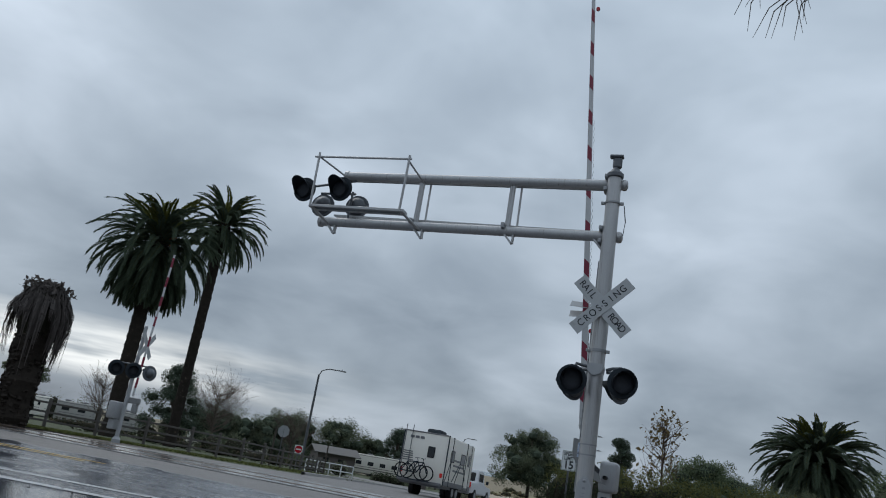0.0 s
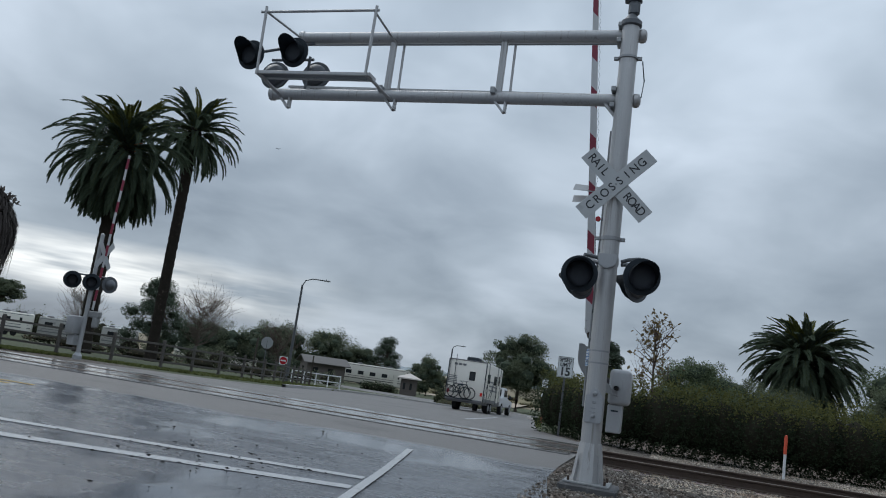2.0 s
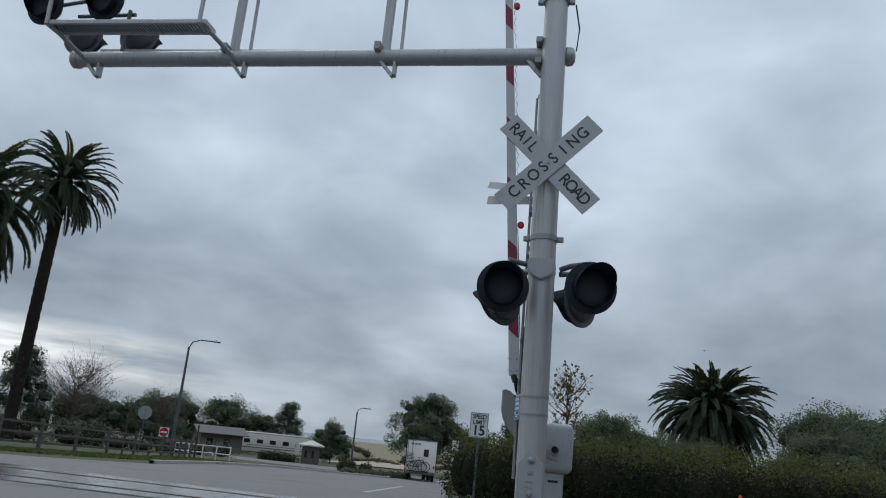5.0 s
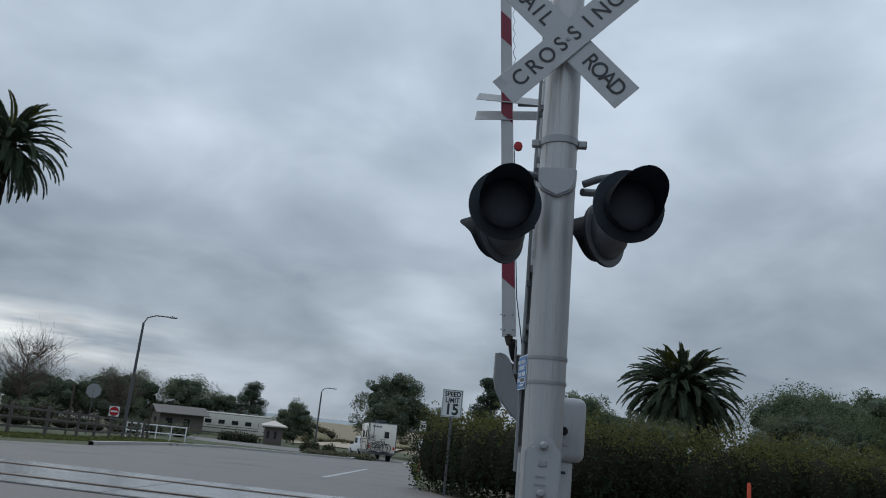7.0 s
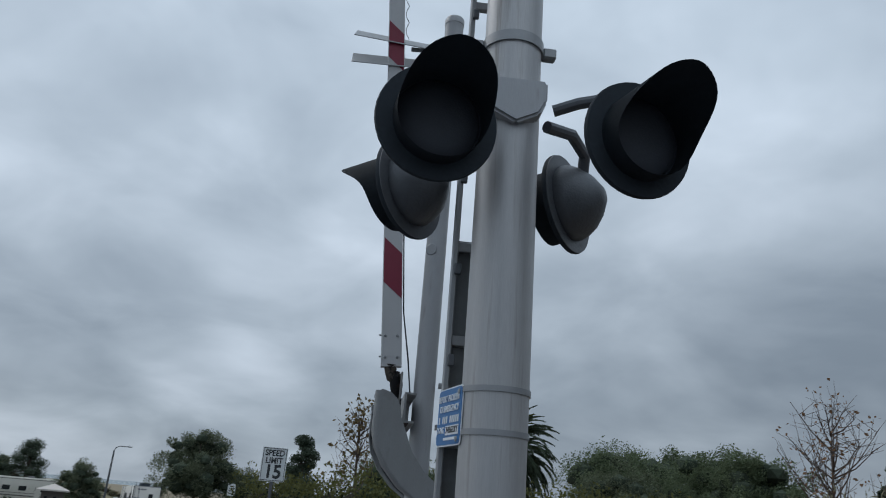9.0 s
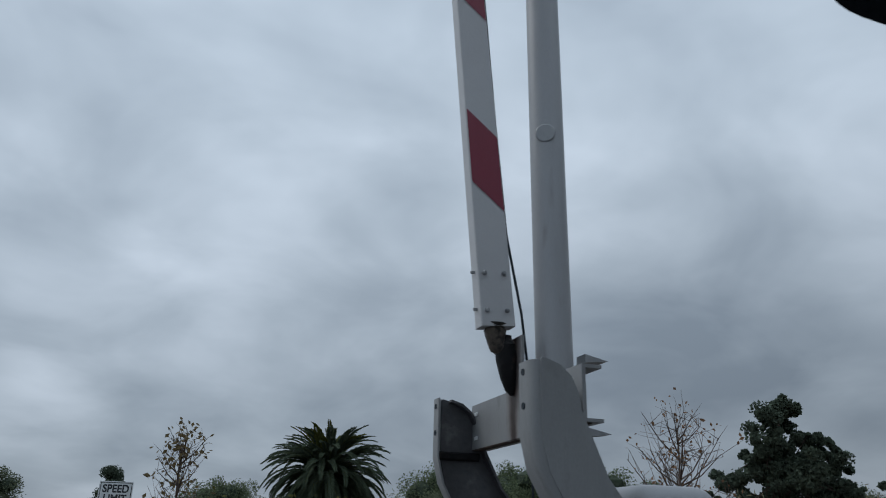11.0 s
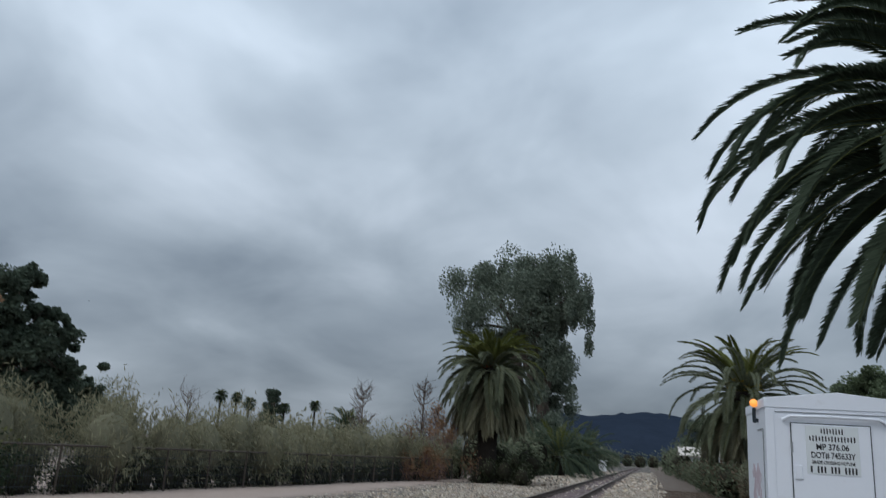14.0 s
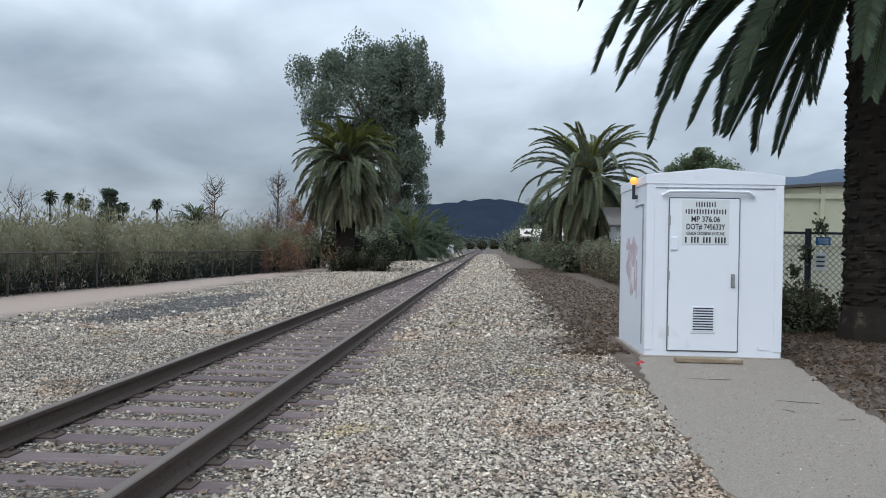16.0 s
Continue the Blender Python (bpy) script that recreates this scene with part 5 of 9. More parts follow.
# ---- crossing gate ----
def rusted_plate():
    """Silver paint with a dark rust run that narrows downwards below the casting."""
    m = material("rust_run_on_silver_paint", (0.262, 0.270, 0.274), 0.5, 0.1, 0.20, 4.0, 0.05, 90, (0.152, 0.153, 0.150), 0.54, 0.20, stretch=(2, 3.2, 0.8))
    n, l = m.node_tree.nodes, m.node_tree.links
    bsdf = n["Principled BSDF"]

    def calc(op, a, b):
        q = n.new("ShaderNodeMath")
        q.operation = op
        for i, v in enumerate((a, b)):
            if isinstance(v, (int, float)):
                q.inputs[i].default_value = v
            else:
                l.new(v, q.inputs[i])
        return q.outputs[0]

    co = n.new("ShaderNodeTexCoord")
    sep = n.new("ShaderNodeSeparateXYZ")
    l.new(co.outputs["Object"], sep.inputs[0])
    wob = n.new("ShaderNodeTexNoise")
    wob.inputs["Scale"].default_value, wob.inputs["Detail"].default_value = 26, 5
    l.new(co.outputs["Object"], wob.inputs["Vector"])
    off = calc("ABSOLUTE", calc("ADD", calc("SUBTRACT", sep.outputs[1], 0.044), calc("MULTIPLY", wob.outputs["Fac"], 0.022)), 0.0)
    col = bsdf.inputs["Base Color"].links[0].from_socket
    for low, high, strength, shade in ((0.052, 0.100, 0.60, (0.125, 0.078, 0.060)), (0.030, 0.070, 0.97, (0.030, 0.016, 0.012))):
        w = n.new("ShaderNodeMapRange")
        w.inputs["From Min"].default_value, w.inputs["From Max"].default_value = 1.79, 2.02
        w.inputs["To Min"].default_value, w.inputs["To Max"].default_value = low, high
        l.new(sep.outputs[2], w.inputs["Value"])
        fade = n.new("ShaderNodeMapRange")
        fade.interpolation_type = "SMOOTHSTEP"
        fade.inputs["From Min"].default_value, fade.inputs["From Max"].default_value = 1.0, 0.15
        fade.inputs["To Min"].default_value, fade.inputs["To Max"].default_value = 0.0, strength
        l.new(calc("DIVIDE", off, w.outputs[0]), fade.inputs["Value"])
        mix = n.new("ShaderNodeMix")
        mix.data_type = "RGBA"
        l.new(fade.outputs[0], mix.inputs["Factor"])
        l.new(col, mix.inputs["A"])
        mix.inputs["B"].default_value = (*shade, 1)
        col = mix.outputs["Result"]
    l.new(col, bsdf.inputs["Base Color"])
    return m


M["rusted_plate"] = rusted_plate()


def gate():
    t = thing("crossing_gate", (-0.15, 1.83, 0), 0, "raised red-and-white railway crossing gate with its drive and counterweight arms", "crossing gate")
    bm = bmesh.new()
    lathe(bm, [(0.066, -0.1), (0.066, 4.66), (0.070, 4.66), (0.070, 4.70), (0.062, 4.715), (0, 4.72)], 32, pose(-0.018, 0.02, 0, 0, -0.4, 0))
    part("pole", bm, M["steel_paint"], t)
    bm = bmesh.new()
    lathe(bm, [(0.0, 0.004), (0.035, 0.004), (0.040, 0.0), (0.035, -0.004)], 20, pose(-0.0725, -0.036, 2.93, 90, 0, -30))
    part("patch", bm, M["galv"], t)
    bm = bmesh.new()
    box(bm, (0, 0, 0.05), (0.4, 0.4, 0.12), 0.01)
    part("footing", bm, M["concrete"], t)
    # drive housing
    bm = bmesh.new()
    box(bm, (0.31, 0.10, 1.38), (0.32, 0.56, 0.54), 0.07, segs=4)
    case = part("drive_case", bm, M["steel_paint"], t, "rounded silver-painted drive housing")
    bm = bmesh.new()
    box(bm, (0.27, 0.05, 0.90), (0.22, 0.34, 0.42), 0.012)
    part("junction_case", bm, M["steel_paint"], t)
    bm = bmesh.new()
    box(bm, (0.27, -0.123, 1.02), (0.11, 0.006, 0.025))
    part("slot", bm, M["black"], case)
    bm = bmesh.new()
    rod(bm, (0.28, -0.46, 1.36), (0.28, 0.48, 1.36), 0.035, seg=16)
    part("shaft", bm, M["dark_casting"], t)
    # the two side arms: curved channels with the web outward
    edge = [(-0.330, 1.972), (-0.335, 1.965), (-0.335, 1.75), (-0.315, 1.66), (-0.26, 1.56), (-0.17, 1.46), (-0.04, 1.37), (0.12, 1.29), (0.30, 1.25)]
    back = [(0.33, 1.30), (0.28, 1.41), (0.15, 1.47), (0.03, 1.55), (-0.06, 1.65), (-0.12, 1.77), (-0.150, 1.83), (-0.160, 1.88), (-0.185, 1.925), (-0.225, 1.955), (-0.27, 1.968)]
    for s, yw in ((1, 0.455), (-1, -0.415)):
        arm = new("side_arm")
        arm.parent = t
        arm.matrix_basis = pose(0, 0, -0.012 if s < 0 else 0)
        r = 0.030
        if s < 0:
            back = [(-0.335 + (x + 0.335) * 0.84, z) for x, z in back]
        inset = [(x + r, z) for x, z in edge]
        bm = bmesh.new()
        slab(bm, inset + back, -0.005, 0.005, pose(0, yw, 0, 90, 0, 0))
        part("web", bm, M["old_paint"], arm)
        if s > 0:
            bm = bmesh.new()
            slab(bm, [(x + 0.006, z) for x, z in inset] + [(x - 0.004, z) for x, z in back], 0.006, 0.010, pose(0, yw, 0, 90, 0, 0))
            part("inner_face", bm, M["stained"], arm, "grease-stained inner face")
        bm = bmesh.new()
        prev = None
        for x, z in edge[1:]:
            sec = [(x, yw - s * 0.078), (x, yw - s * r)] + [(x + r - r * math.cos(q), yw - s * r + s * r * math.sin(q)) for q in (0.4, 0.8, 1.2, math.pi / 2)]
            row = [bm.verts.new((u, v, z)) for u, v in sec]
            if prev:
                for i in range(len(row) - 1):
                    bm.faces.new((prev[i], prev[i + 1], row[i + 1], row[i]))
            prev = row
        top = [bm.verts.new((u, v, z)) for u, v, z in ((-0.335 + 0.012, yw - s * 0.070, 1.992), (-0.335 + 0.016, yw - s * r, 1.992))]
        bmesh.ops.recalc_face_normals(bm, faces=bm.faces[:])
        bmesh.ops.solidify(bm, geom=bm.faces[:], thickness=0.007)
        for v in top:
            bm.verts.remove(v)
        part("flange", bm, M["old_paint"], arm, smooth=60)
        bm = bmesh.new()
        prev = None
        for x, z in back:
            q = (bm.verts.new((x, yw, z)), bm.verts.new((x, yw - s * 0.045, z)))
            if prev:
                bm.faces.new((prev[0], prev[1], q[1], q[0]))
            prev = q
        bmesh.ops.recalc_face_normals(bm, faces=bm.faces[:])
        bmesh.ops.solidify(bm, geom=bm.faces[:], thickness=0.009)
        part("rear_flange", bm, M["stained" if s > 0 else "old_paint"], arm)
        # black discs on the solid flange, dark as the shade in bolt holes
        for z in (1.935, 1.838):
            bm = bmesh.new()
            lathe(bm, [(0, 0.0012), (0.0100, 0.0012), (0.0100, -0.004)], 12, pose(-0.3365, yw - s * 0.050, z, 0, -90, 0))
            part("bolt_hole", bm, M["black"], arm)
    bm = bmesh.new()
    box(bm, (-0.23, 0.436, 1.76), (0.17, 0.03, 0.03), 0.006)
    part("stiffener", bm, M["dark_casting"], t)
    # crossbar between the arms, and the upright plate that holds the gate arm
    bm = bmesh.new()
    slab(bm, [(-0.171, 1.789), (-0.105, 1.789), (-0.105, 1.799), (-0.159, 1.799), (-0.159, 1.945), (-0.105, 1.945), (-0.105, 1.955), (-0.171, 1.955)], -0.412, 0.452, Matrix(((1, 0, 0, 0), (0, 0, 1, 0), (0, 1, 0, 0), (0, 0, 0, 1))))
    bar = part("crossbar", bm, M["old_paint"], t)
    # white plates on the solid bar, pale as sky light through slots
    for y in (0.405, -0.345):
        for z in (1.918, 1.828):
            bm = bmesh.new()
            box(bm, (-0.1725, y, z), (0.004, 0.030, 0.013), 0.001)
            part("slot", bm, M["sign_white"], bar)
    bm = bmesh.new()
    box(bm, (-0.180, 0.03, 1.955), (0.012, 0.135, 0.345), 0.003)
    plate = part("arm_plate", bm, M["rusted_plate"], t, "silver plate with a rust run below the casting")
    bm = bmesh.new()
    box(bm, (-0.150, -0.050, 1.880), (0.06, 0.018, 0.165), 0.003)
    part("seam", bm, M["dark_casting"], plate)
    bm = bmesh.new()
    pipe(bm, [(-0.252, 0.035, 2.172), (-0.252, 0.035, 2.15), (-0.249, 0.035, 2.118), (-0.243, 0.035, 2.096), (-0.225, 0.035, 2.088), (-0.182, 0.035, 2.086)], [0.044, 0.040, 0.033, 0.031, 0.031, 0.033], 14)
    part("arm_casting", bm, M["bronze"], t, "greasy brown cast arm holder")
    bm = bmesh.new()
    pipe(bm, [(-0.212, 0.035, 2.135), (-0.212, 0.035, 2.10), (-0.206, 0.035, 2.05), (-0.199, 0.035, 1.99), (-0.193, 0.035, 1.95), (-0.188, 0.035, 1.93)], [0.022, 0.038, 0.040, 0.031, 0.021, 0.008], 16)
    part("grease", bm, M["dark_casting"], t, "black greasy boss of the arm holder")
    bm = bmesh.new()
    pipe(bm, [(-0.08, 0.115, 1.80), (-0.075, 0.118, 1.4), (-0.05, 0.10, 0.9)], 0.0045, 6)
    part("cable", bm, M["black"], t)
    bm = bmesh.new()
    box(bm, (-0.148, -0.068, 1.880), (0.048, 0.012, 0.150), 0.003)
    part("seam_plate", bm, M["old_paint"], plate)
    for y, z in ((-0.148, 1.878),):
        bm = bmesh.new()
        slab(bm, [(-0.072, -0.052), (-0.025, -0.056), (0.006, -0.043), (0.026, -0.018), (0.056, 0.004), (0.036, 0.016), (0.024, 0.036), (0.002, 0.050), (-0.030, 0.044), (-0.072, 0.052)], 0, 0.0008, pose(-0.1712, y, z, 0, 0, -90) @ pose(0, 0, 0, 90, 0, 0))
        part("touch_up", bm, M["touch_up"], bar, "paler touched-up paint")
    bm = bmesh.new()
    box(bm, (-0.155, 0.025, 1.7865), (0.035, 0.85, 0.003))
    part("rusty_edge", bm, M["rail_steel"], bar, "rusty lower edge")
    # brackets that show behind
    for z in (2.05, 1.80):
        bm = bmesh.new()
        slab(bm, [(0, 0), (0.09, 0.012), (0.0, 0.03)], -0.03, 0.03, pose(0.05, -0.02, z, 90, 0, 0))
        part("bracket", bm, M["galv"], t)
    # second crossbuck, turned for the side road
    g = new("side_crossbuck")
    g.parent = t
    for z, tip in ((4.50, 48), (4.33, 42)):
        bm = bmesh.new()
        box(bm, (0, 0, 0), (0.66, 0.006, 0.20), 0.002, pose(-0.42, 0.06, z, -tip, 4 if z > 4.4 else -2, 0))
        part("blade", bm, M["galv"], g)
    bm = bmesh.new()
    rod(bm, (-0.06, 0.0, 4.42), (-0.34, 0.05, 4.44), 0.016, seg=8)
    part("bracket", bm, M["galv"], g)
    # gate arm: tapered hollow beam with striped faces, leaning a little
    a = new("gate_arm")
    a.parent = t
    a.matrix_basis = pose(-0.25, 0.035, 2.16, 0, -5.0, 0)
    length, w0, w1, d0 = 9.25, 0.128, 0.075, 0.062
    bm = bmesh.new()
    lo = [bm.verts.new((sx * w0 / 2, sy * d0 / 2, 0)) for sx, sy in ((-1, -1), (1, -1), (1, 1), (-1, 1))]
    hi = [bm.verts.new((sx * w1 / 2, sy * d0 / 2 * 0.75, length)) for sx, sy in ((-1, -1), (1, -1), (1, 1), (-1, 1))]
    for i in range(4):
        bm.faces.new((lo[i], lo[(i + 1) % 4], hi[(i + 1) % 4], hi[i]))
    bm.faces.new(list(reversed(lo)))
    bm.faces.new(hi)
    bmesh.ops.bevel(bm, geom=[e for e in bm.edges if abs(e.verts[0].co.z - e.verts[1].co.z) > 1], offset=0.004, segments=1, affect="EDGES")
    part("beam", bm, M["white_tape"], a)
    z = 0.43
    while z < length - 0.5:
        for face in (-1, 1):
            bm = bmesh.new()
            k0, k1 = z / length, (z + 0.41) / length
            wa, wb = (w0 + (w1 - w0) * k0) / 2 - 0.004, (w0 + (w1 - w0) * k1) / 2 - 0.004
            y0 = face * (d0 / 2 * (1 - 0.25 * (k0 + k1) / 2) + 0.0025)
            rise = 0.11
            q = [(-wa, z + rise), (wa, z), (wb, z + 0.41 - rise), (-wb, z + 0.41)]
            vs = [bm.verts.new((x, face * (d0 / 2 * (1 - 0.25 * zz / length) + 0.0025), zz)) for x, zz in q]
            bm.faces.new(vs if face < 0 else list(reversed(vs)))
            part("red_stripe", bm, M["red_tape"], a, smooth=None)
        z += 0.82
    for z in (0.055, 0.19):
        for x in (-0.04, 0.035):
            bm = bmesh.new()
            lathe(bm, [(0.009, 0), (0.009, 0.006), (0.005, 0.013), (0, 0.013)], 8, pose(x, -0.031, z, 90, 0, 0))
            part("bolt", bm, M["galv"], a)
            if x < 0:
                bm = bmesh.new()
                rod(bm, (-0.062, 0.0, z + 0.01), (-0.078, 0.0, z + 0.01), 0.006, seg=6)
                part("bolt", bm, M["galv"], a)
    for z in (1.84, 4.9, 9.0):
        bm = bmesh.new()
        box(bm, (0.085, 0, z - 0.02), (0.04, 0.03, 0.02), 0.004)
        part("lamp_bracket", bm, M["galv"], a)
        bm = bmesh.new()
        lathe(bm, [(0, -0.034), (0.040, -0.030), (0.044, 0.0), (0.040, 0.030), (0, 0.034)], 12, pose(0.105, 0, z, 90, 0, 0))
        part("gate_lamp", bm, M["red_lamp"], a)
    bm = bmesh.new()
    pipe(bm, [(0.068, 0.0, 1.80), (0.072, 0, 1.3), (0.070, 0, 0.8), (0.074, 0, 0.35), (0.105, 0.0, 0.05), (0.12, 0.02, -0.16)], 0.005, 6)
    part("cable", bm, M["black"], a)
    bm = bmesh.new()
    pts = [(0.078 + 0.011 * math.cos(i * 0.9), 0.011 * math.sin(i * 0.9), 2.35 + i * 0.02) for i in range(200)]
    pipe(bm, pts, 0.0028, 4)
    part("coiled_cable", bm, M["black"], a)
    return t


gate()


# ---- signal cabinet beside the track ----
def cabinet():
    t = thing("signal_cabinet", (8.88, 0.68, 0.0), 0, "white steel signal cabinet with a louvred door on concrete", "cabinet")
    W, D, H = 1.70, 1.88, 2.31
    bm = bmesh.new()
    box(bm, (D / 2, 0, H / 2 + 0.02), (D, W, H), 0.012)
    body = part("body", bm, M["cabinet"], t)
    bm = bmesh.new()
    slab(bm, [(-W / 2 - 0.012, H - 0.10), (W / 2 + 0.012, H - 0.10), (W / 2 + 0.012, H + 0.02), (0.02, H + 0.11), (-W / 2 - 0.012, H + 0.02)], -0.012, D + 0.012, Matrix(((0, 0, 1, 0), (1, 0, 0, 0), (0, 1, 0, 0), (0, 0, 0, 1))))
    bmesh.ops.bevel(bm, geom=bm.edges[:], offset=0.006, segments=1, affect="EDGES")
    part("roof", bm, M["cabinet"], t)
    # corner trims
    for y in (-W / 2 + 0.05, W / 2 - 0.05):
        bm = bmesh.new()
        box(bm, (-0.004, y, H / 2), (0.012, 0.10, H - 0.22), 0.003)
        part("corner_trim", bm, M["cabinet"], t)
    bm = bmesh.new()
    box(bm, (-0.006, 0.0, H - 0.145), (0.010, W - 0.22, 0.012), 0.002)
    part("seam", bm, M["galv"], t)
    # door: y is to the left when looking at the front along +x
    door = new("door")
    door.parent = t
    y0, y1 = -0.30, 0.56
    dw, dc = y1 - y0, (y0 + y1) / 2
    bm = bmesh.new()
    box(bm, (-0.012, dc, 1.07), (0.026, dw, 1.92), 0.006)
    part("leaf", bm, M["cabinet"], door)
    bm = bmesh.new()
    for c, s in (((-0.004, y0 - 0.008, 1.07), (0.012, 0.012, 1.94)), ((-0.004, y1 + 0.008, 1.07), (0.012, 0.012, 1.94)), ((-0.004, dc, 0.102), (0.012, dw, 0.012)), ((-0.004, dc, 2.038), (0.012, dw, 0.012))):
        box(bm, c, s)
    part("gasket", bm, M["lamp_case"], door)
    bm = bmesh.new()
    box(bm, (-0.029, dc - 0.01, 1.735), (0.006, dw - 0.28, 0.56), 0.002)
    board = part("notice_board", bm, M["sign_white"], door)
    flat = Matrix(((0, 0, -1, -0.0335), (-1, 0, 0, dc - 0.01), (0, 1, 0, 0.03), (0, 0, 0, 1)))
    rows = [(1.925, 0.26, 0.085, 8), (1.835, 0.52, 0.080, 15)]
    for z, w, h, n in rows:
        for i in range(n):
            bm = bmesh.new()
            box(bm, (-w / 2 + w * (i + 0.5) / n, z, 0), (w / n * 0.46, h * (0.8 if i % 3 else 0.62), 0.002), 0, flat)
            part("bar", bm, M["sign_black"], board)
    lettering("lettering", "MP 376.06", 0.098, M["sign_black"], board, flat @ pose(0, 1.737, 0.001), 0.86, bold=0.02)
    lettering("lettering", "DOT# 745633Y", 0.098, M["sign_black"], board, flat @ pose(0, 1.640, 0.001), 0.74, bold=0.02)
    lettering("lettering", "GRADE CROSSING HOTLINE", 0.056, M["sign_black"], board, flat @ pose(0, 1.558, 0.001), 0.66, bold=0.02)
    for i in range(14):
        if i in (1, 5, 9):
            continue
        bm = bmesh.new()
        box(bm, (-0.26 + 0.52 * (i + 0.5) / 14, 1.478, 0), (0.020, 0.075, 0.002), 0, flat)
        part("bar", bm, M["sign_black"], board)
    bm = bmesh.new()
    box(bm, (-0.028, dc, 0.50), (0.012, 0.30, 0.34), 0.004)
    louvre = part("louvre", bm, M["cabinet"], door)
    for i in range(9):
        bm = bmesh.new()
        box(bm, (-0.036, dc, 0.365 + i * 0.033), (0.014, 0.25, 0.012), 0, pose(0, 0, 0))
        part("slat", bm, M["cabinet"], louvre)
        # solid black strip standing in for the shade between two slats
        bm = bmesh.new()
        box(bm, (-0.0346, dc, 0.381 + i * 0.033), (0.003, 0.25, 0.016))
        part("gap", bm, M["black"], louvre)
    bm = bmesh.new()
    box(bm, (-0.034, y0 + 0.07, 1.00), (0.018, 0.05, 0.17), 0.006)
    pipe(bm, [(-0.045, y0 + 0.07, 1.06), (-0.085, y0 + 0.07, 1.05), (-0.088, y0 + 0.07, 0.93)], 0.010, 8)
    part("handle", bm, M["galv"], door, "steel lever handle")
    for z in (0.35, 1.05, 1.75):
        bm = bmesh.new()
        rod(bm, (-0.03, y1 + 0.004, z - 0.06), (-0.03, y1 + 0.004, z + 0.06), 0.012, seg=8)
        part("hinge", bm, M["galv"], door)
    bm = bmesh.new()
    box(bm, (-0.032, y1 - 0.055, 1.46), (0.02, 0.09, 0.17), 0.008)
    part("vent_hood", bm, M["cabinet"], door)
    # rain hood over the door
    bm = bmesh.new()
    pipe(bm, [(-0.02, y1 + 0.10, 2.065), (-0.05, y1 + 0.02, 2.115), (-0.055, dc, 2.122), (-0.05, y0 - 0.10, 2.115), (-0.02, y0 - 0.18, 2.065)], 0.020, 10)
    part("rain_hood", bm, M["cabinet"], t)
    bm = bmesh.new()
    box(bm, (-0.006, y0 - 0.32, 0.16), (0.008, 0.12, 0.05), 0.002)
    part("plate", bm, M["cabinet"], t)
    # overpainted patch on the track side
    for k, (cx, cz, w, h) in enumerate(((0.80, 1.34, 0.50, 0.34), (1.10, 1.12, 0.42, 0.42), (0.62, 1.02, 0.22, 0.55), (1.20, 1.45, 0.30, 0.20), (0.92, 0.84, 0.20, 0.22))):
        bm = bmesh.new()
        slab(bm, [(cx + math.cos(a) * w * (0.5 + 0.12 * math.sin(a * 3 + k)), cz + math.sin(a) * h * (0.5 + 0.15 * math.cos(a * 4 + k))) for a in [q * math.pi / 9 for q in range(18)]], 0, 0.002 + 0.0006 * k, Matrix(((1, 0, 0, 0), (0, 0, 1, W / 2 + 0.001), (0, 1, 0, 0), (0, 0, 0, 1))))
        part("overpaint", bm, M["graffiti"], t, "faded mauve patch of overpainted scrawl")
    for c, s in (((0.45, W / 2 + 0.01, 1.96), (0.5, 0.012, 0.012)), ((0.16, W / 2 + 0.01, 1.06), (0.012, 0.012, 1.8))):
        bm = bmesh.new()
        box(bm, c, s)
        part("seam", bm, M["galv"], t)
    # small lit lamp on the eave
    lamp = new("eave_lamp")
    lamp.parent = t
    bm = bmesh.new()
    rod(bm, (0.62, W / 2 + 0.05, 2.05), (0.62, W / 2 + 0.05, 2.24), 0.022, seg=10)
    box(bm, (0.62, W / 2 + 0.03, 2.08), (0.06, 0.06, 0.05), 0.006)
    part("stem", bm, M["black"], lamp)
    bm = bmesh.new()
    bmesh.ops.create_icosphere(bm, subdivisions=3, radius=0.052, matrix=pose(0.62, W / 2 + 0.05, 2.30))
    part("bulb", bm, M["amber"], lamp, "lit amber bulb")
    bm = bmesh.new()
    box(bm, (D / 2, 0, 0.012), (D + 0.08, W + 0.08, 0.05), 0.006)
    part("plinth", bm, M["concrete"], t)
    return t


cabinet()


def pad():
    bm = bmesh.new()
    out = [(8.9, 1.60), (6.7, 1.92), (5.5, 2.02), (4.5, 2.10), (3.4, 2.15), (2.3, 2.12), (1.5, 1.4), (1.6, 0.5), (5.3, 0.33), (6.5, 0.18), (8.9, -0.28), (9.2, 0.3)]
    # chipped, wandering edges
    fine = []
    for i, (ax, ay) in enumerate(out):
        bx, by = out[(i + 1) % len(out)]
        for j in range(9):
            k = j / 9
            w = 0.0 if j == 0 else 0.022 * math.sin(i * 7 + j * 2.9) + 0.016 * math.sin(i * 3 + j * 5.3)
            fine.append((ax + (bx - ax) * k + w * 0.4, ay + (by - ay) * k + w))
    slab(bm, fine, -0.10, 0.022)
    return solo("path", bm, M["concrete"], "worn concrete path to the cabinet door", "path", kind="structure", smooth=None)


pad()


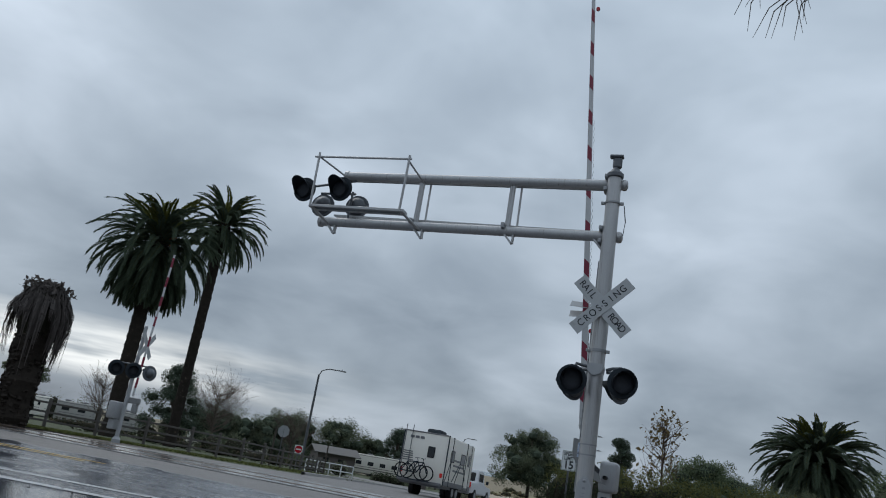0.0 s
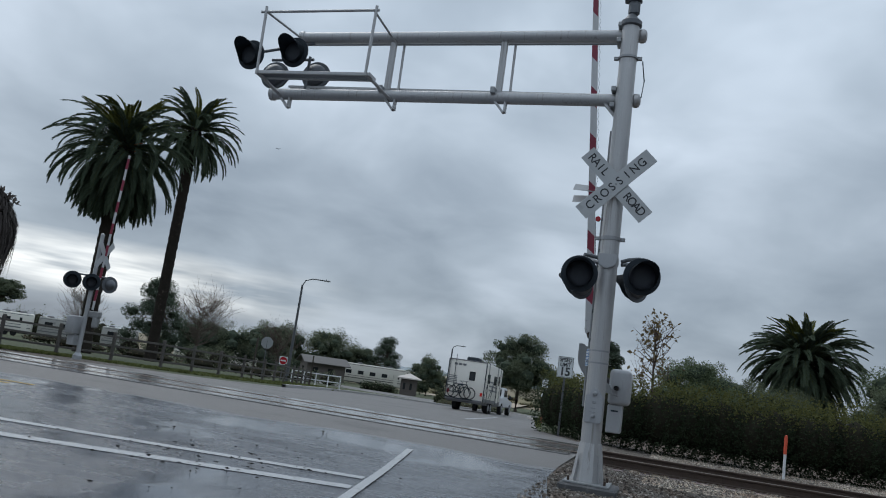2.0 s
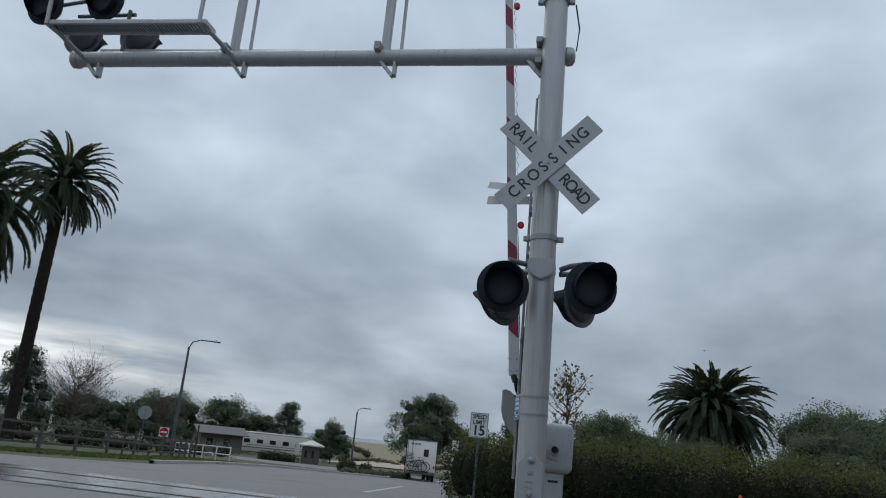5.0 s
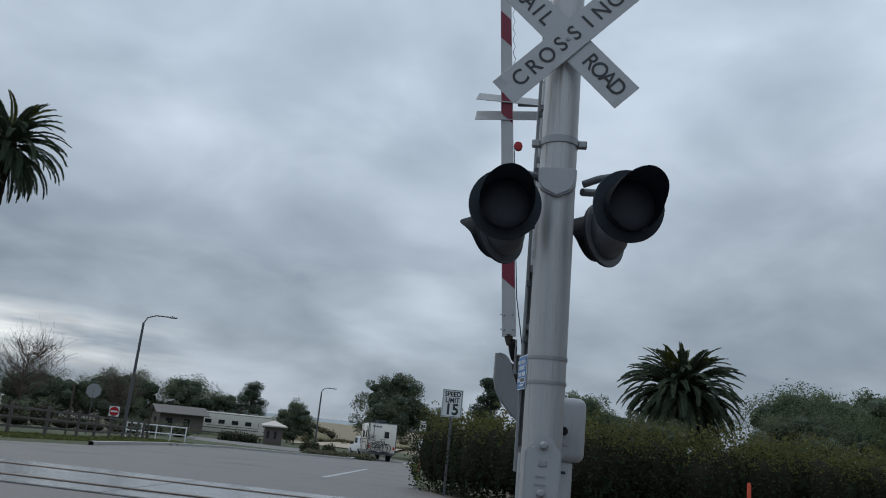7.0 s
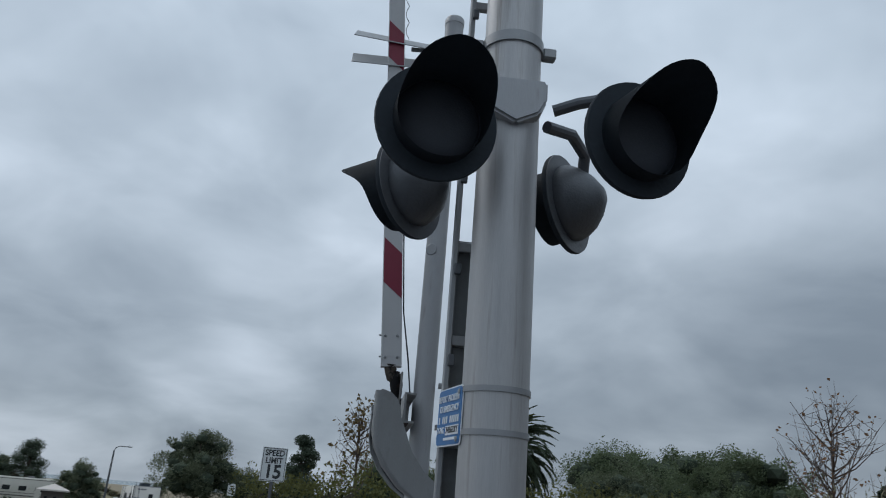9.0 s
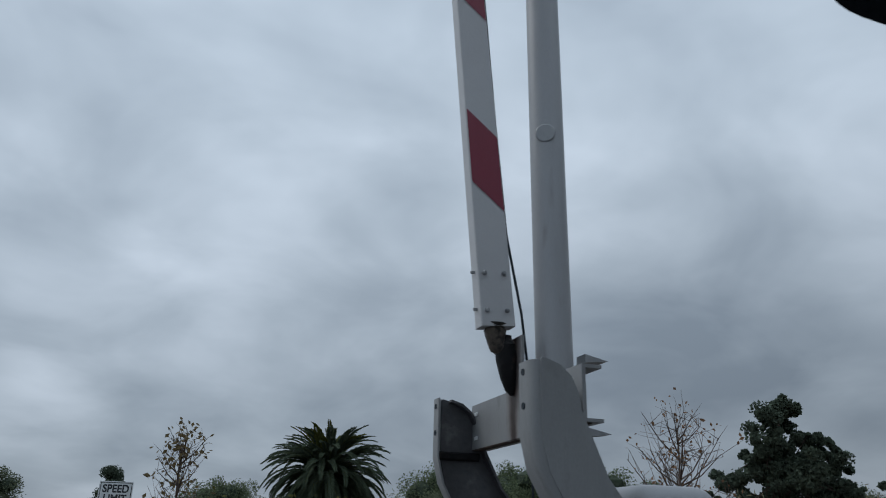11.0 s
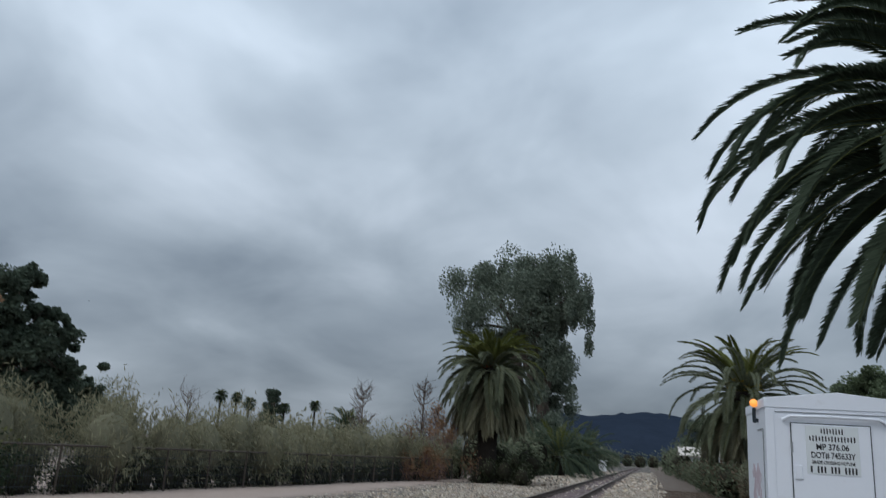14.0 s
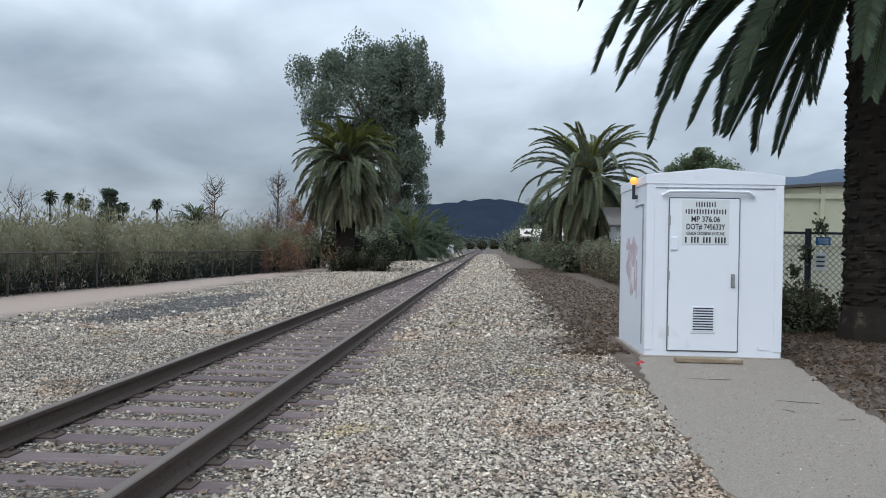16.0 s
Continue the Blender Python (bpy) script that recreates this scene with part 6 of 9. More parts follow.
def twigs():
    """Fallen twigs on the path and the earth beside it."""
    rng = np.random.default_rng(157)
    bm = bmesh.new()
    for cx, cy, ln, a in ((7.2, 1.18, 0.42, 1.5), (6.1, 0.72, 0.38, 1.25), (5.7, 0.95, 0.12, 0.6), (5.4, 0.62, 0.14, 1.9), (9.6, 2.2, 0.35, 1.4), (11.0, 2.0, 0.5, 1.2), (12.4, 1.8, 0.4, 1.7), (7.6, -0.7, 0.5, 1.3), (6.8, -1.0, 0.4, 0.8), (8.2, -1.4, 0.6, 1.6)):
        pts = [(cx + math.cos(a) * ln * (k - 0.5) + rng.normal() * 0.012, cy + math.sin(a) * ln * (k - 0.5) + rng.normal() * 0.012, land(cx, cy) + 0.029) for k in (0, 0.35, 0.7, 1.0)]
        pipe(bm, pts, [0.0035, 0.003, 0.0025, 0.0015], 5)
    tagged(solo("fallen_twigs", bm, M["bark"], "thin dark twigs fallen on the concrete path", "twigs"), kind="stuff")


twigs()
bm = bmesh.new()
box(bm, (8.42, 0.86, 0.055), (0.14, 0.78, 0.05), 0.006, pose(0, 0, 0, 0, 0, 0))
solo("board", bm, M["board"], "weathered timber board on the concrete before the cabinet", "board")
bm = bmesh.new()
lathe(bm, [(0.03, 0), (0.045, 0.02), (0.045, 0.07), (0.02, 0.09), (0, 0.09)], 12)
solo("litter", bm, M["red_lamp"], "small red plastic litter on the gravel", "litter", pose(8.28, 1.72, -0.015, 70, 0, 20))


# ---- palms and trees ----
palm("palm_tree", 11.6, -2.65, 6.7, 0.46, 5.0, 150, "large date palm with a rough scarred trunk beside the cabinet", 3, pairs=150, width=0.075, leaflet=0.45, scars=True, skirt=0, lowest=-42, arch=1.50, stiff=0.8, hang=76)
palm("palm_tree", 46.0, -2.5, 5.5, 0.60, 4.9, 84, "squat date palm with arching fronds behind the vine fence", 4, pairs=72, width=0.12, leaflet=0.52, skirt=60, lowest=-58, skirt_mat="old_frond", fruit=420, fruit_mat="ochre", arch=1.35, new_share=0.2, stiff=0.55, skirt_angle=-58, skirt_length=0.9, crown_mat="palm_pale")
palm("palm_tree", 40.5, 11.3, 5.75, 0.5, 3.1, 120, "date palm with a grey skirt of old fronds", 5, pairs=50, width=0.12, leaflet=0.48, skirt=150, lowest=-66, fruit=300, skirt_mat="old_frond", skirt_length=1.22, arch=1.4, new_share=0.3, stiff=0.5, skirt_angle=-58, crown_mat="palm_pale")
palm("palm_tree", -31.4, 26.4, 11.8, 0.42, 4.4, 150, "tall date palm with a heavy hanging head behind the timber fence", 6, pairs=64, width=0.15, leaflet=0.46, skirt=120, skirt_mat="palm", lowest=-72, fruit=160, arch=1.38, stiff=0.55, skirt_angle=-62)
palm("palm_tree", -33.5, 35.4, 16.1, 0.36, 3.6, 110, "tall slender date palm behind the timber fence", 7, pairs=56, width=0.14, leaflet=0.42, skirt=0, lowest=-60, arch=1.35, stiff=0.55)
palm("palm_tree", 14.2, 79.0, 9.2, 0.6, 6.7, 260, "broad dark date palm behind the hedge", 8, pairs=74, width=0.24, leaflet=0.72, lowest=-64, skirt=60, skirt_mat="palm", arch=1.22, stiff=0.5, skirt_angle=-58, hang=80)


def withered_palm():
    rng = np.random.default_rng(12)
    x, y = -19.7, 7.7
    t = thing("withered_palm", (x, y, gz(x, y)), 0, "stout withered palm with a hanging skirt of dead grey fronds", "palm tree")
    bm = bmesh.new()
    lathe(bm, [(0.62, -0.1)] + [(0.50 + 0.05 * (i % 2) + 0.05 * math.sin(i * 1.1), 0.2 + i * 0.2) for i in range(20)] + [(0.70, 4.05), (0.65, 4.4), (0.35, 4.6), (0.0, 4.65)], 18)
    part("trunk", bm, M["palm_bark"], t)
    bm = bmesh.new()
    for i in range(420):
        a, h = rng.uniform(0, 2 * math.pi), rng.uniform(0.1, 3.4)
        box(bm, (0, 0, 0), (rng.uniform(0.05, 0.2), rng.uniform(0.06, 0.2), rng.uniform(0.03, 0.10)), 0, pose(math.cos(a) * 0.52, math.sin(a) * 0.52, h, rng.normal() * 16, -35 + rng.normal() * 22, math.degrees(a)))
    part("leaf_scar", bm, M["palm_bark"], t)["kind"] = "stuff"
    vs, fs, k = [], [], 0
    for i in range(2600):
        a = (rng.integers(0, 34) + rng.normal() * 0.22) * 2 * math.pi / 26
        q = rng.uniform(0.1, 1.0) ** 0.7
        out = 0.96 * q
        h = 4.95 - 0.85 * q ** 2.2 + rng.normal() * 0.05
        ln = (0.25 + 0.75 * (0.5 + 0.5 * math.sin(a * 5.3 + 2 * math.sin(a * 2.1)))) * rng.uniform(0.5, 1.1) * (0.35 + 1.9 * q ** 2)
        w = rng.uniform(0.010, 0.032)
        side = np.array([-math.sin(a), math.cos(a), 0]) * w
        c = np.array([math.cos(a), math.sin(a), 0])
        p0 = c * out * 0.5 + np.array([0, 0, h - 0.05])
        p1 = c * out + np.array([0, 0, h])
        p2 = c * out * 1.12 + np.array([0, 0, h - ln * 0.45])
        p3 = c * out * (1.10 - 0.25 * ln * rng.uniform(0, 0.5)) + np.array([0, 0, h - ln])
        vs += [p0 - side, p0 + side, p1 + side, p1 - side, p2 + side, p2 - side, p3 + side * 0.3, p3 - side * 0.3]
        fs += [(k, k + 1, k + 2, k + 3), (k + 3, k + 2, k + 4, k + 5), (k + 5, k + 4, k + 6, k + 7)]
        k += 8
    arrays("dead_skirt", np.array(vs), fs, L["dead"], t)
    # solid core, its dark colour in place of the shade under the fronds
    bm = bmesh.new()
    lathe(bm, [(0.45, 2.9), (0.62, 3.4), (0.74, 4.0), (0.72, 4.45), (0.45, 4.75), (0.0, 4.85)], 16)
    part("shaded_inner_crown", bm, M["shade_core"], t)
    pts, d = blob_points(rng, (0, 0, 4.75), (0.85, 0.85, 0.32), 500)
    v, f = leaf_quads(rng, pts, 0.10, long=2.2)
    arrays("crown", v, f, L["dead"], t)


withered_palm()


def eucalyptus():
    rng = np.random.default_rng(21)
    x, y = 74.5, 14.5
    t = thing("eucalyptus", (x, y, gz(x, y)), 0, "tall ragged eucalyptus with open hanging foliage beside the track", "tree")
    bm = bmesh.new()
    pipe(bm, [(0, 0, -0.2), (0.2, 0.3, 5), (0.1, 1.0, 10), (0, 0.6, 16)], [0.9, 0.7, 0.5, 0.2], 10)
    pipe(bm, [(0.3, -0.8, -0.2), (0.2, -1.6, 6), (0.1, -2.6, 12), (0, -3.2, 18)], [0.7, 0.5, 0.35, 0.12], 10)
    part("trunk", bm, M["bark"], t)
    # y grows to the left when seen from along the track; heights in metres
    blobs = []
    for n, c, r, r0, r1 in ((10, (0, 2.6, 19.2), (2.0, 2.8, 1.5), 1.0, 1.6), (12, (0, -0.6, 18.2), (2.4, 2.4, 2.6), 1.1, 1.7), (46, (0, 2.4, 16.4), (3.6, 6.6, 4.6), 1.2, 2.1), (14, (0, -3.6, 19.0), (2.4, 2.6, 2.6), 0.8, 1.5), (22, (0, -4.4, 14.4), (2.6, 2.2, 4.4), 0.55, 1.1), (36, (0, -2.4, 7.6), (2.6, 2.4, 5.8), 0.9, 1.6), (12, (0, 3.2, 11.2), (2.4, 4.2, 2.2), 1.0, 1.7)):
        for i in range(n):
            d = rng.normal(size=3)
            d /= np.linalg.norm(d)
            q = rng.uniform(0.25, 1.0) ** 0.5
            rr = rng.uniform(r0, r1)
            blobs.append((tuple(c[j] + d[j] * q * r[j] for j in range(3)), (rr * 1.1, rr, rr * 1.15)))
    limbs(t, rng, (0, 0, 6), (0, 0, 17), 0.4, 0, 0, M["bark"], tips=[b[0] for b in blobs[::4]])
    thick, airy = blobs[:68] + blobs[104:], blobs[68:104]
    airy = [(c, (r[0] * 1.1, r[1] * 0.85, r[2] * 1.9)) for c, r in airy]
    crown(t, rng, thick, 620, 0.15, L["euc"], flat=-0.8, shell=0.30)
    crown(t, rng, airy, 420, 0.16, L["euc"], name="hanging_foliage", flat=-1.5, shell=0.02)
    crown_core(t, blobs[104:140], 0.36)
    return t


eucalyptus()


def layered_pine(x, y, height, label, seed=1, group="", spread=1.0):
    rng = np.random.default_rng(seed)
    t = thing("pine", (x, y, gz(x, y)), 0, label, "tree", group)
    bm = bmesh.new()
    pipe(bm, [(0, 0, -0.1), (0.1, 0, height * 0.5), (0, 0, height * 0.95)], [height * 0.03, height * 0.02, height * 0.005], 9)
    part("trunk", bm, M["bark"], t)
    blobs = []
    for i, k in enumerate((0.30, 0.42, 0.54, 0.66, 0.78, 0.90)):
        out = height * (0.30 - 0.044 * i) * spread
        for j in range(4 if i < 4 else 3):
            a = j * 1.7 + i * 0.9 + rng.normal() * 0.25
            q = out * rng.uniform(0.35, 1.0)
            r = height * rng.uniform(0.075, 0.115) * spread
            blobs.append(((math.cos(a) * q, math.sin(a) * q, height * (k + rng.uniform(-0.05, 0.05))), (r * 1.2, r * 1.2, r * 0.85)))
    limbs(t, rng, (0, 0, height * 0.2), (0, 0, height * 0.9), height * 0.02, 0, 0, M["bark"], tips=[b[0] for b in blobs])
    crown(t, rng, blobs, 760, height * 0.011, L["pine"], flat=0.3)
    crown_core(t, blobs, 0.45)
    return t


def leaning_pine(x, y, label, seed):
    """An open pine whose storeys of dark needles spread to one side, with gaps between."""
    rng = np.random.default_rng(seed)
    t = thing("pine", (x, y, gz(x, y)), -34, label, "tree")
    bm = bmesh.new()
    pipe(bm, [(0, 0, -0.1), (-0.1, 0.1, 2.4), (0.5, 0, 6.0), (1.1, 0, 9.6)], [0.24, 0.20, 0.14, 0.04], 10)
    part("trunk", bm, M["bark"], t)
    blobs = []
    for u, z, r in ((1.4, 9.4, 1.0), (0.8, 8.4, 1.2), (2.2, 7.9, 0.6), (-0.1, 7.0, 0.8), (1.5, 6.8, 1.1), (0.5, 6.1, 1.0), (3.1, 7.0, 0.7), (2.8, 5.9, 1.3), (1.1, 5.5, 1.6), (-1.8, 5.3, 0.8), (2.2, 4.4, 1.6), (-0.4, 4.1, 1.2), (4.8, 4.3, 0.8), (-2.4, 3.8, 0.9), (3.7, 3.0, 1.3), (1.4, 2.8, 1.3), (4.5, 2.3, 1.0)):
        for s in (-1, 1):
            blobs.append(((u + rng.normal() * 0.2, s * r * rng.uniform(0.2, 0.9), z + rng.normal() * 0.2), (r * 1.12, r * 1.0, r * 0.80)))
            blobs.append(((u + r * rng.normal() * 0.9, rng.normal() * r * 0.8, z - r * rng.uniform(0.2, 1.0)), (r * 0.55, r * 0.5, r * 0.42)))
            blobs.append(((u + r * s * rng.uniform(0.4, 0.8), rng.normal() * r * 0.5, z + 0.25 * r + rng.normal() * 0.15), (r * 0.62, r * 0.62, r * 0.56)))
    # break each storey into small ragged tufts
    tufts = []
    for c, r in blobs:
        for k in range(4):
            q = rng.uniform(0.34, 0.62)
            tufts.append((tuple(c[j] + rng.normal() * r[j] * 0.52 for j in range(3)), tuple(e * q for e in r)))
    limbs(t, rng, (0, 0, 1.8), (1.0, 0, 9.2), 0.12, 0, 0, M["bark"], tips=[b[0] for b in blobs[::2]])
    crown(t, rng, tufts, 240, 0.13, L["pine"], flat=0.1, shell=0.15)
    crown_core(t, blobs, 0.30)
    return t


leaning_pine(29.8, 34.8, "dark open pine with spreading layers beyond the scrub", 31)
layered_pine(-48.8, 122.0, 9.0, "dark round-topped pine by the campsite", 32, spread=1.45)
layered_pine(-5.4, 71.0, 8.6, "dark pine behind the speed sign", 34, spread=0.9)
layered_pine(-42.6, 47.0, 7.2, "dark pine among bare trees behind the fence", 33, spread=1.35)
bare_tree("bare_tree", 17.4, 25.4, 6.9, 2.6, "leafless tree with fine reddish twigs", 41, leaves=L["rust_leaf"], per=240, size=0.10, twigs=34)
bare_tree("sparse_tree", -0.4, 50.0, 9.4, 2.6, "young tree with a few tan autumn leaves", 42, leaves=L["sparse"], per=300, size=0.20, twigs=30)
bare_tree("bare_tree", -46, 59, 7.0, 4.2, "leafless spreading tree behind the fence", 43, twigs=90)
bare_tree("bare_tree", -53, 50, 5.4, 3.0, "leafless spreading tree behind the fence", 44, twigs=64)
bare_tree("bare_tree", -37, 60, 5.2, 3.0, "leafless spreading tree behind the fence", 45, twigs=64)
bare_tree("bare_tree", 45.2, 16.4, 6.4, 1.2, "slender leafless tree in the scrub", 46, twigs=40)
bare_tree("bare_tree", 41.3, 18.9, 5.7, 1.1, "slender leafless tree in the scrub", 47, twigs=40)
bare_tree("bare_tree", 32.8, 24.9, 4.5, 1.4, "slender leafless tree in the scrub", 48, twigs=22)
# east and south of the road, then the campsite, then the yard
FAR = [(-16.5, 82, 9.0, 4.3, 51, "dense dark round-crowned tree by the beach road"), (-12, 86, 5.4, 3.2, 58, "low dark tree by the beach road"), (2.6, 56, 6.3, 3.8, 59, "mixed brown and green tree behind the hedge"), (5.6, 60, 5.5, 3.0, 60, "dark tree behind the hedge"), (17, 51, 7.3, 4.0, 61, "broad dark tree behind the hedge"), (21.5, 52.5, 8.0, 4.2, 62, "broad dark tree behind the hedge"), (20.0, 43, 6.8, 3.4, 63, "broad dark tree behind the hedge"), (20.3, 36.5, 6.2, 2.8, 64, "dark tree beyond the scrub"), (14.5, 42, 5.2, 3.2, 65, "dark tree behind the hedge"), (46, 44, 6.6, 4.0, 66, "dark tree beyond the scrub"),
       (-60, 122, 8.6, 6.2, 52, "dark bushy tree behind the lodge"), (-67.5, 118, 8.2, 6.2, 53, "bushy tree behind the lodge"), (-54.5, 125, 6.6, 5.2, 54, "bushy tree behind the caravan"), (-33.5, 100, 5.6, 3.0, 55, "low dark tree by the beach road"), (11, 72, 5.6, 4.2, 74, "dark low tree below the broad palm"), (-50.0, 79, 5.6, 4.4, 57, "bushy tree at the campsite"), (-48.5, 81, 3.8, 2.4, 67, "bushy tree at the campsite"), (-56, 76, 5.0, 5.4, 68, "bushy tree at the campsite"), (-61, 48, 5.5, 2.1, 56, "umbrella-shaped tree at the campsite"), (-62, 92, 4.2, 4.0, 73, "bushy tree at the campsite"),
       (40, -7.3, 7.0, 2.4, 69, "rounded green tree beyond the squat palm"), (120, -6, 9, 5, 71, "dark tree by the track"), (95, 17, 6.5, 4.2, 72, "dark bushy tree beside the track")]
for x, y, h, r, s, lab in FAR:
    tree("tree", x, y, h, r, L["oak"] if s not in (59, 61, 62, 63, 64, 69) else L["green"], lab, seed=s, clumps=44, per=420 if x < -25 or x > 60 else 760, size=h * (0.016 if x < -25 or x > 60 else 0.0115), trunk_h=h * {56: 0.60, 51: 0.30, 55: 0.06}.get(s, 0.14), tall=0.36 if s == 56 else 0.6)


# hedge along the far side of the track
def hedge():
    rng = np.random.default_rng(77)
    blobs = []
    for i in range(25):
        k = i / 33
        x = -2.5 + 13.0 * k
        y = 11.1 + 2.6 * max(0.0, 1 - k / 0.14) + 3.0 * max(0.0, k - 0.45) + rng.normal() * 0.12
        h = 1.80 + 0.07 * math.sin(i * 1.7) - 0.75 * max(0, k - 0.62)
        blobs.append(((x, y, slope(y) + h * 0.47), (0.72, 0.95, h * 0.58)))
    for i in range(8):
        x = 9.5 + i * 1.6
        y = 18 + i * 1.0
        blobs.append(((x, y, slope(y) + 0.6), (1.2, 1.2, 0.9)))
    bush("hedge", blobs, 2600, 0.038, [L["hedge"], L["hedge_lit_top"]], "dense dark green hedge beyond the track, its top lightened in colour among yellow-green shoots", "hedge", 78, shell=0.7, weights=0.85, tops=True)


hedge()


def scrub():
    """The grey-green thicket that lines the far side of the track."""
    rng = np.random.default_rng(90)
    blobs = []
    for i in range(40):
        x = 12.5 + i * 0.92 + rng.normal() * 0.3
        y = 18.8 - 0.13 * (x - 20) + rng.normal() * 0.5
        h = 3.0 + rng.uniform(-0.45, 0.45) - 0.012 * (x - 12)
        blobs.append(((x, y, slope(y) + h * 0.45), (1.3, 1.3, h * 0.56)))
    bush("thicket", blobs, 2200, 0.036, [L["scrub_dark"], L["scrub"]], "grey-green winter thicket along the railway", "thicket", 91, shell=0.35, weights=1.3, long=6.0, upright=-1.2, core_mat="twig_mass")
    blobs = []
    for i in range(34):
        x = 12.5 + i * 1.02
        y = 17.7 - 0.13 * (x - 20) + rng.normal() * 0.15
        blobs.append(((x, y, slope(y) + 0.35), (0.75, 0.4, 0.62 + rng.uniform(-0.15, 0.2))))
    bush("low_growth", blobs, 420, 0.06, L["understorey"], "dark low growth behind the wire fence", "bush", 98, shell=0.6)
    blobs = []
    for i in range(26):
        x = 38.3 + rng.normal() * 1.3
        y = 13.6 + rng.normal() * 0.8
        rr = rng.uniform(0.3, 0.75)
        blobs.append(((x, y, slope(y) + rng.uniform(0.3, 4.0) * rng.uniform(0.4, 1)), (rr, rr, rr * 1.3)))
    bush("bush", blobs, 220, 0.035, [L["pink_twigs"], L["rust_leaf"]], "rust-brown twiggy bush beside the palm", "bush", 92, shell=0.2, weights=1.2, core=False, long=5.0, upright=-0.8)
    blobs = []
    for i in range(34):
        x, y = 39.4 + rng.uniform(-0.6, 5.4), 10.0 + rng.uniform(-1.0, 1.7)
        q = rng.uniform(0.35, 0.7)
        blobs.append(((x, y, slope(y) + rng.uniform(0.2, 2.0) * rng.uniform(0.4, 1)), (q, q, q * 1.1)))
    bush("bush", blobs, 420, 0.06, [L["understorey"], L["oak"]], "dark undergrowth round the foot of the palm", "bush", 97, shell=0.6)
    blobs = []
    for i in range(40):
        x = 52 + i * 4.0 + rng.normal() * 2
        y = 34 + i * 0.9 + rng.normal() * 4
        h = 3.2 + rng.uniform(-0.6, 1.4)
        blobs.append(((x, y, slope(y) + h * 0.42), (3.2, 2.6, h * 0.58)))
    bush("far_thicket", blobs, 420, 0.16, [L["scrub_dark"], L["scrub"]], "grey-brown winter scrub far behind the railway", "thicket", 99, shell=0.5, weights=0.9, long=3.0, upright=-0.6, core_mat="twig_mass")
    blobs = []
    for i in range(9):
        x, y = 10.5 + i * 1.35, 25 + i * 1.3
        blobs.append(((x, y, slope(y) + 1.0), (1.5, 1.4, 1.25 + rng.uniform(0, 0.5))))
    bush("shrub", blobs, 700, 0.085, [L["oak"], L["scrub_dark"]], "dark olive shrubs beyond the hedge", "shrub", 94, shell=0.7)
    blobs = []
    for i in range(26):
        x = 46 + i * 2.1
        y = 13.0 - i * 0.10 + rng.normal() * 0.4
        h = 2.6 + rng.uniform(-0.5, 1.2)
        blobs.append(((x, y, slope(y) + h * 0.45), (1.7, 1.5, h * 0.56)))
    bush("bush", blobs, 900, 0.13, [L["oak"], L["scrub_dark"]], "dark undergrowth below the eucalyptus", "bush", 93, shell=0.7)


scrub()
palm("palm_tree", 66, 10.2, 1.6, 0.5, 4.2, 60, "low bushy palm beside the track", 9, pairs=36, width=0.09, leaflet=0.7)
palm("palm_tree", 84, 9.6, 1.8, 0.5, 4.4, 60, "low bushy palm beside the track", 10, pairs=36, width=0.10, leaflet=0.7)
palm("palm_tree", 59.6, 27.0, 3.3, 0.3, 2.0, 50, "small palm beyond the scrub", 11, pairs=30, width=0.08, leaflet=0.45)


def brush_fence():
    rng = np.random.default_rng(95)
    blobs = []
    for i in range(44):
        x = 12.6 + i * 0.98
        y = -0.82 - 0.036 * (x - 12.6) + rng.normal() * 0.10
        h = 1.55 + rng.uniform(-0.18, 0.3)
        blobs.append(((x, y, h * 0.46), (0.62, 0.42, h * 0.56)))
    bush("vine_fence", blobs, 1200, 0.05, [L["ivy"], L["scrub_dark"]], "brown vine-covered fence beside the track", "hedge", 96, shell=0.8, weights=0.8)
    blobs = []
    for i in range(14):
        x = 42 + i * 4.0
        y = -1.2 + rng.normal() * 0.3
        blobs.append(((x, y, 0.8), (2.2, 0.9, 1.0)))
    bush("bush", blobs, 900, 0.11, [L["oak"], L["ivy"]], "low green bushes beside the track", "bush", 97)
    for seed, y0, step, lab in ((87, 12.5, 0.02, "dark bushes far along the railway"), (88, -2.5, -0.02, "dark bushes beyond the houses")):
        blobs = []
        for i in range(34):
            x = 98 + i * 6.5
            h = 4.2 + rng.uniform(-1, 1.6)
            blobs.append(((x, y0 + step * (x - 98) + rng.normal() * 1.2, h * 0.42), (4.2, 2.4, h * 0.58)))
        bush("far_bushes", blobs, 260, 0.26, [L["oak"], L["scrub_dark"]], lab, "bush", seed)
    blobs = [((330 + rng.normal() * 6, -34 + i * 5.0, 2.0), (4.5, 4.0, 3.6 + rng.uniform(-0.6, 1.4))) for i in range(17)]
    bush("far_bushes", blobs, 200, 0.4, [L["oak"], L["scrub_dark"]], "dark trees where the track runs out of sight", "bush", 89)


brush_fence()

# ---- far palms, hills, sea ----
# bearing east and north, rise of the top for each metre, length of the fronds
for i, (bx, by, up, r) in enumerate(((0.8604, 0.5096, 0.0536, 2.0), (0.8701, 0.4928, 0.0513, 1.4), (0.878, 0.4787, 0.0473, 1.9), (0.8978, 0.4404, 0.0436, 1.7), (0.9139, 0.4059, 0.0485, 1.5))):
    x, y = bx * 230, 3.5 + by * 230
    palm("palm_tree", x, y, up * 230 + 1.4 - slope(y) - r * 0.9, 0.28, r, 40, "distant fan palm on the skyline", 100 + i, pairs=16, width=0.30, leaflet=0.7, group="skyline palms")
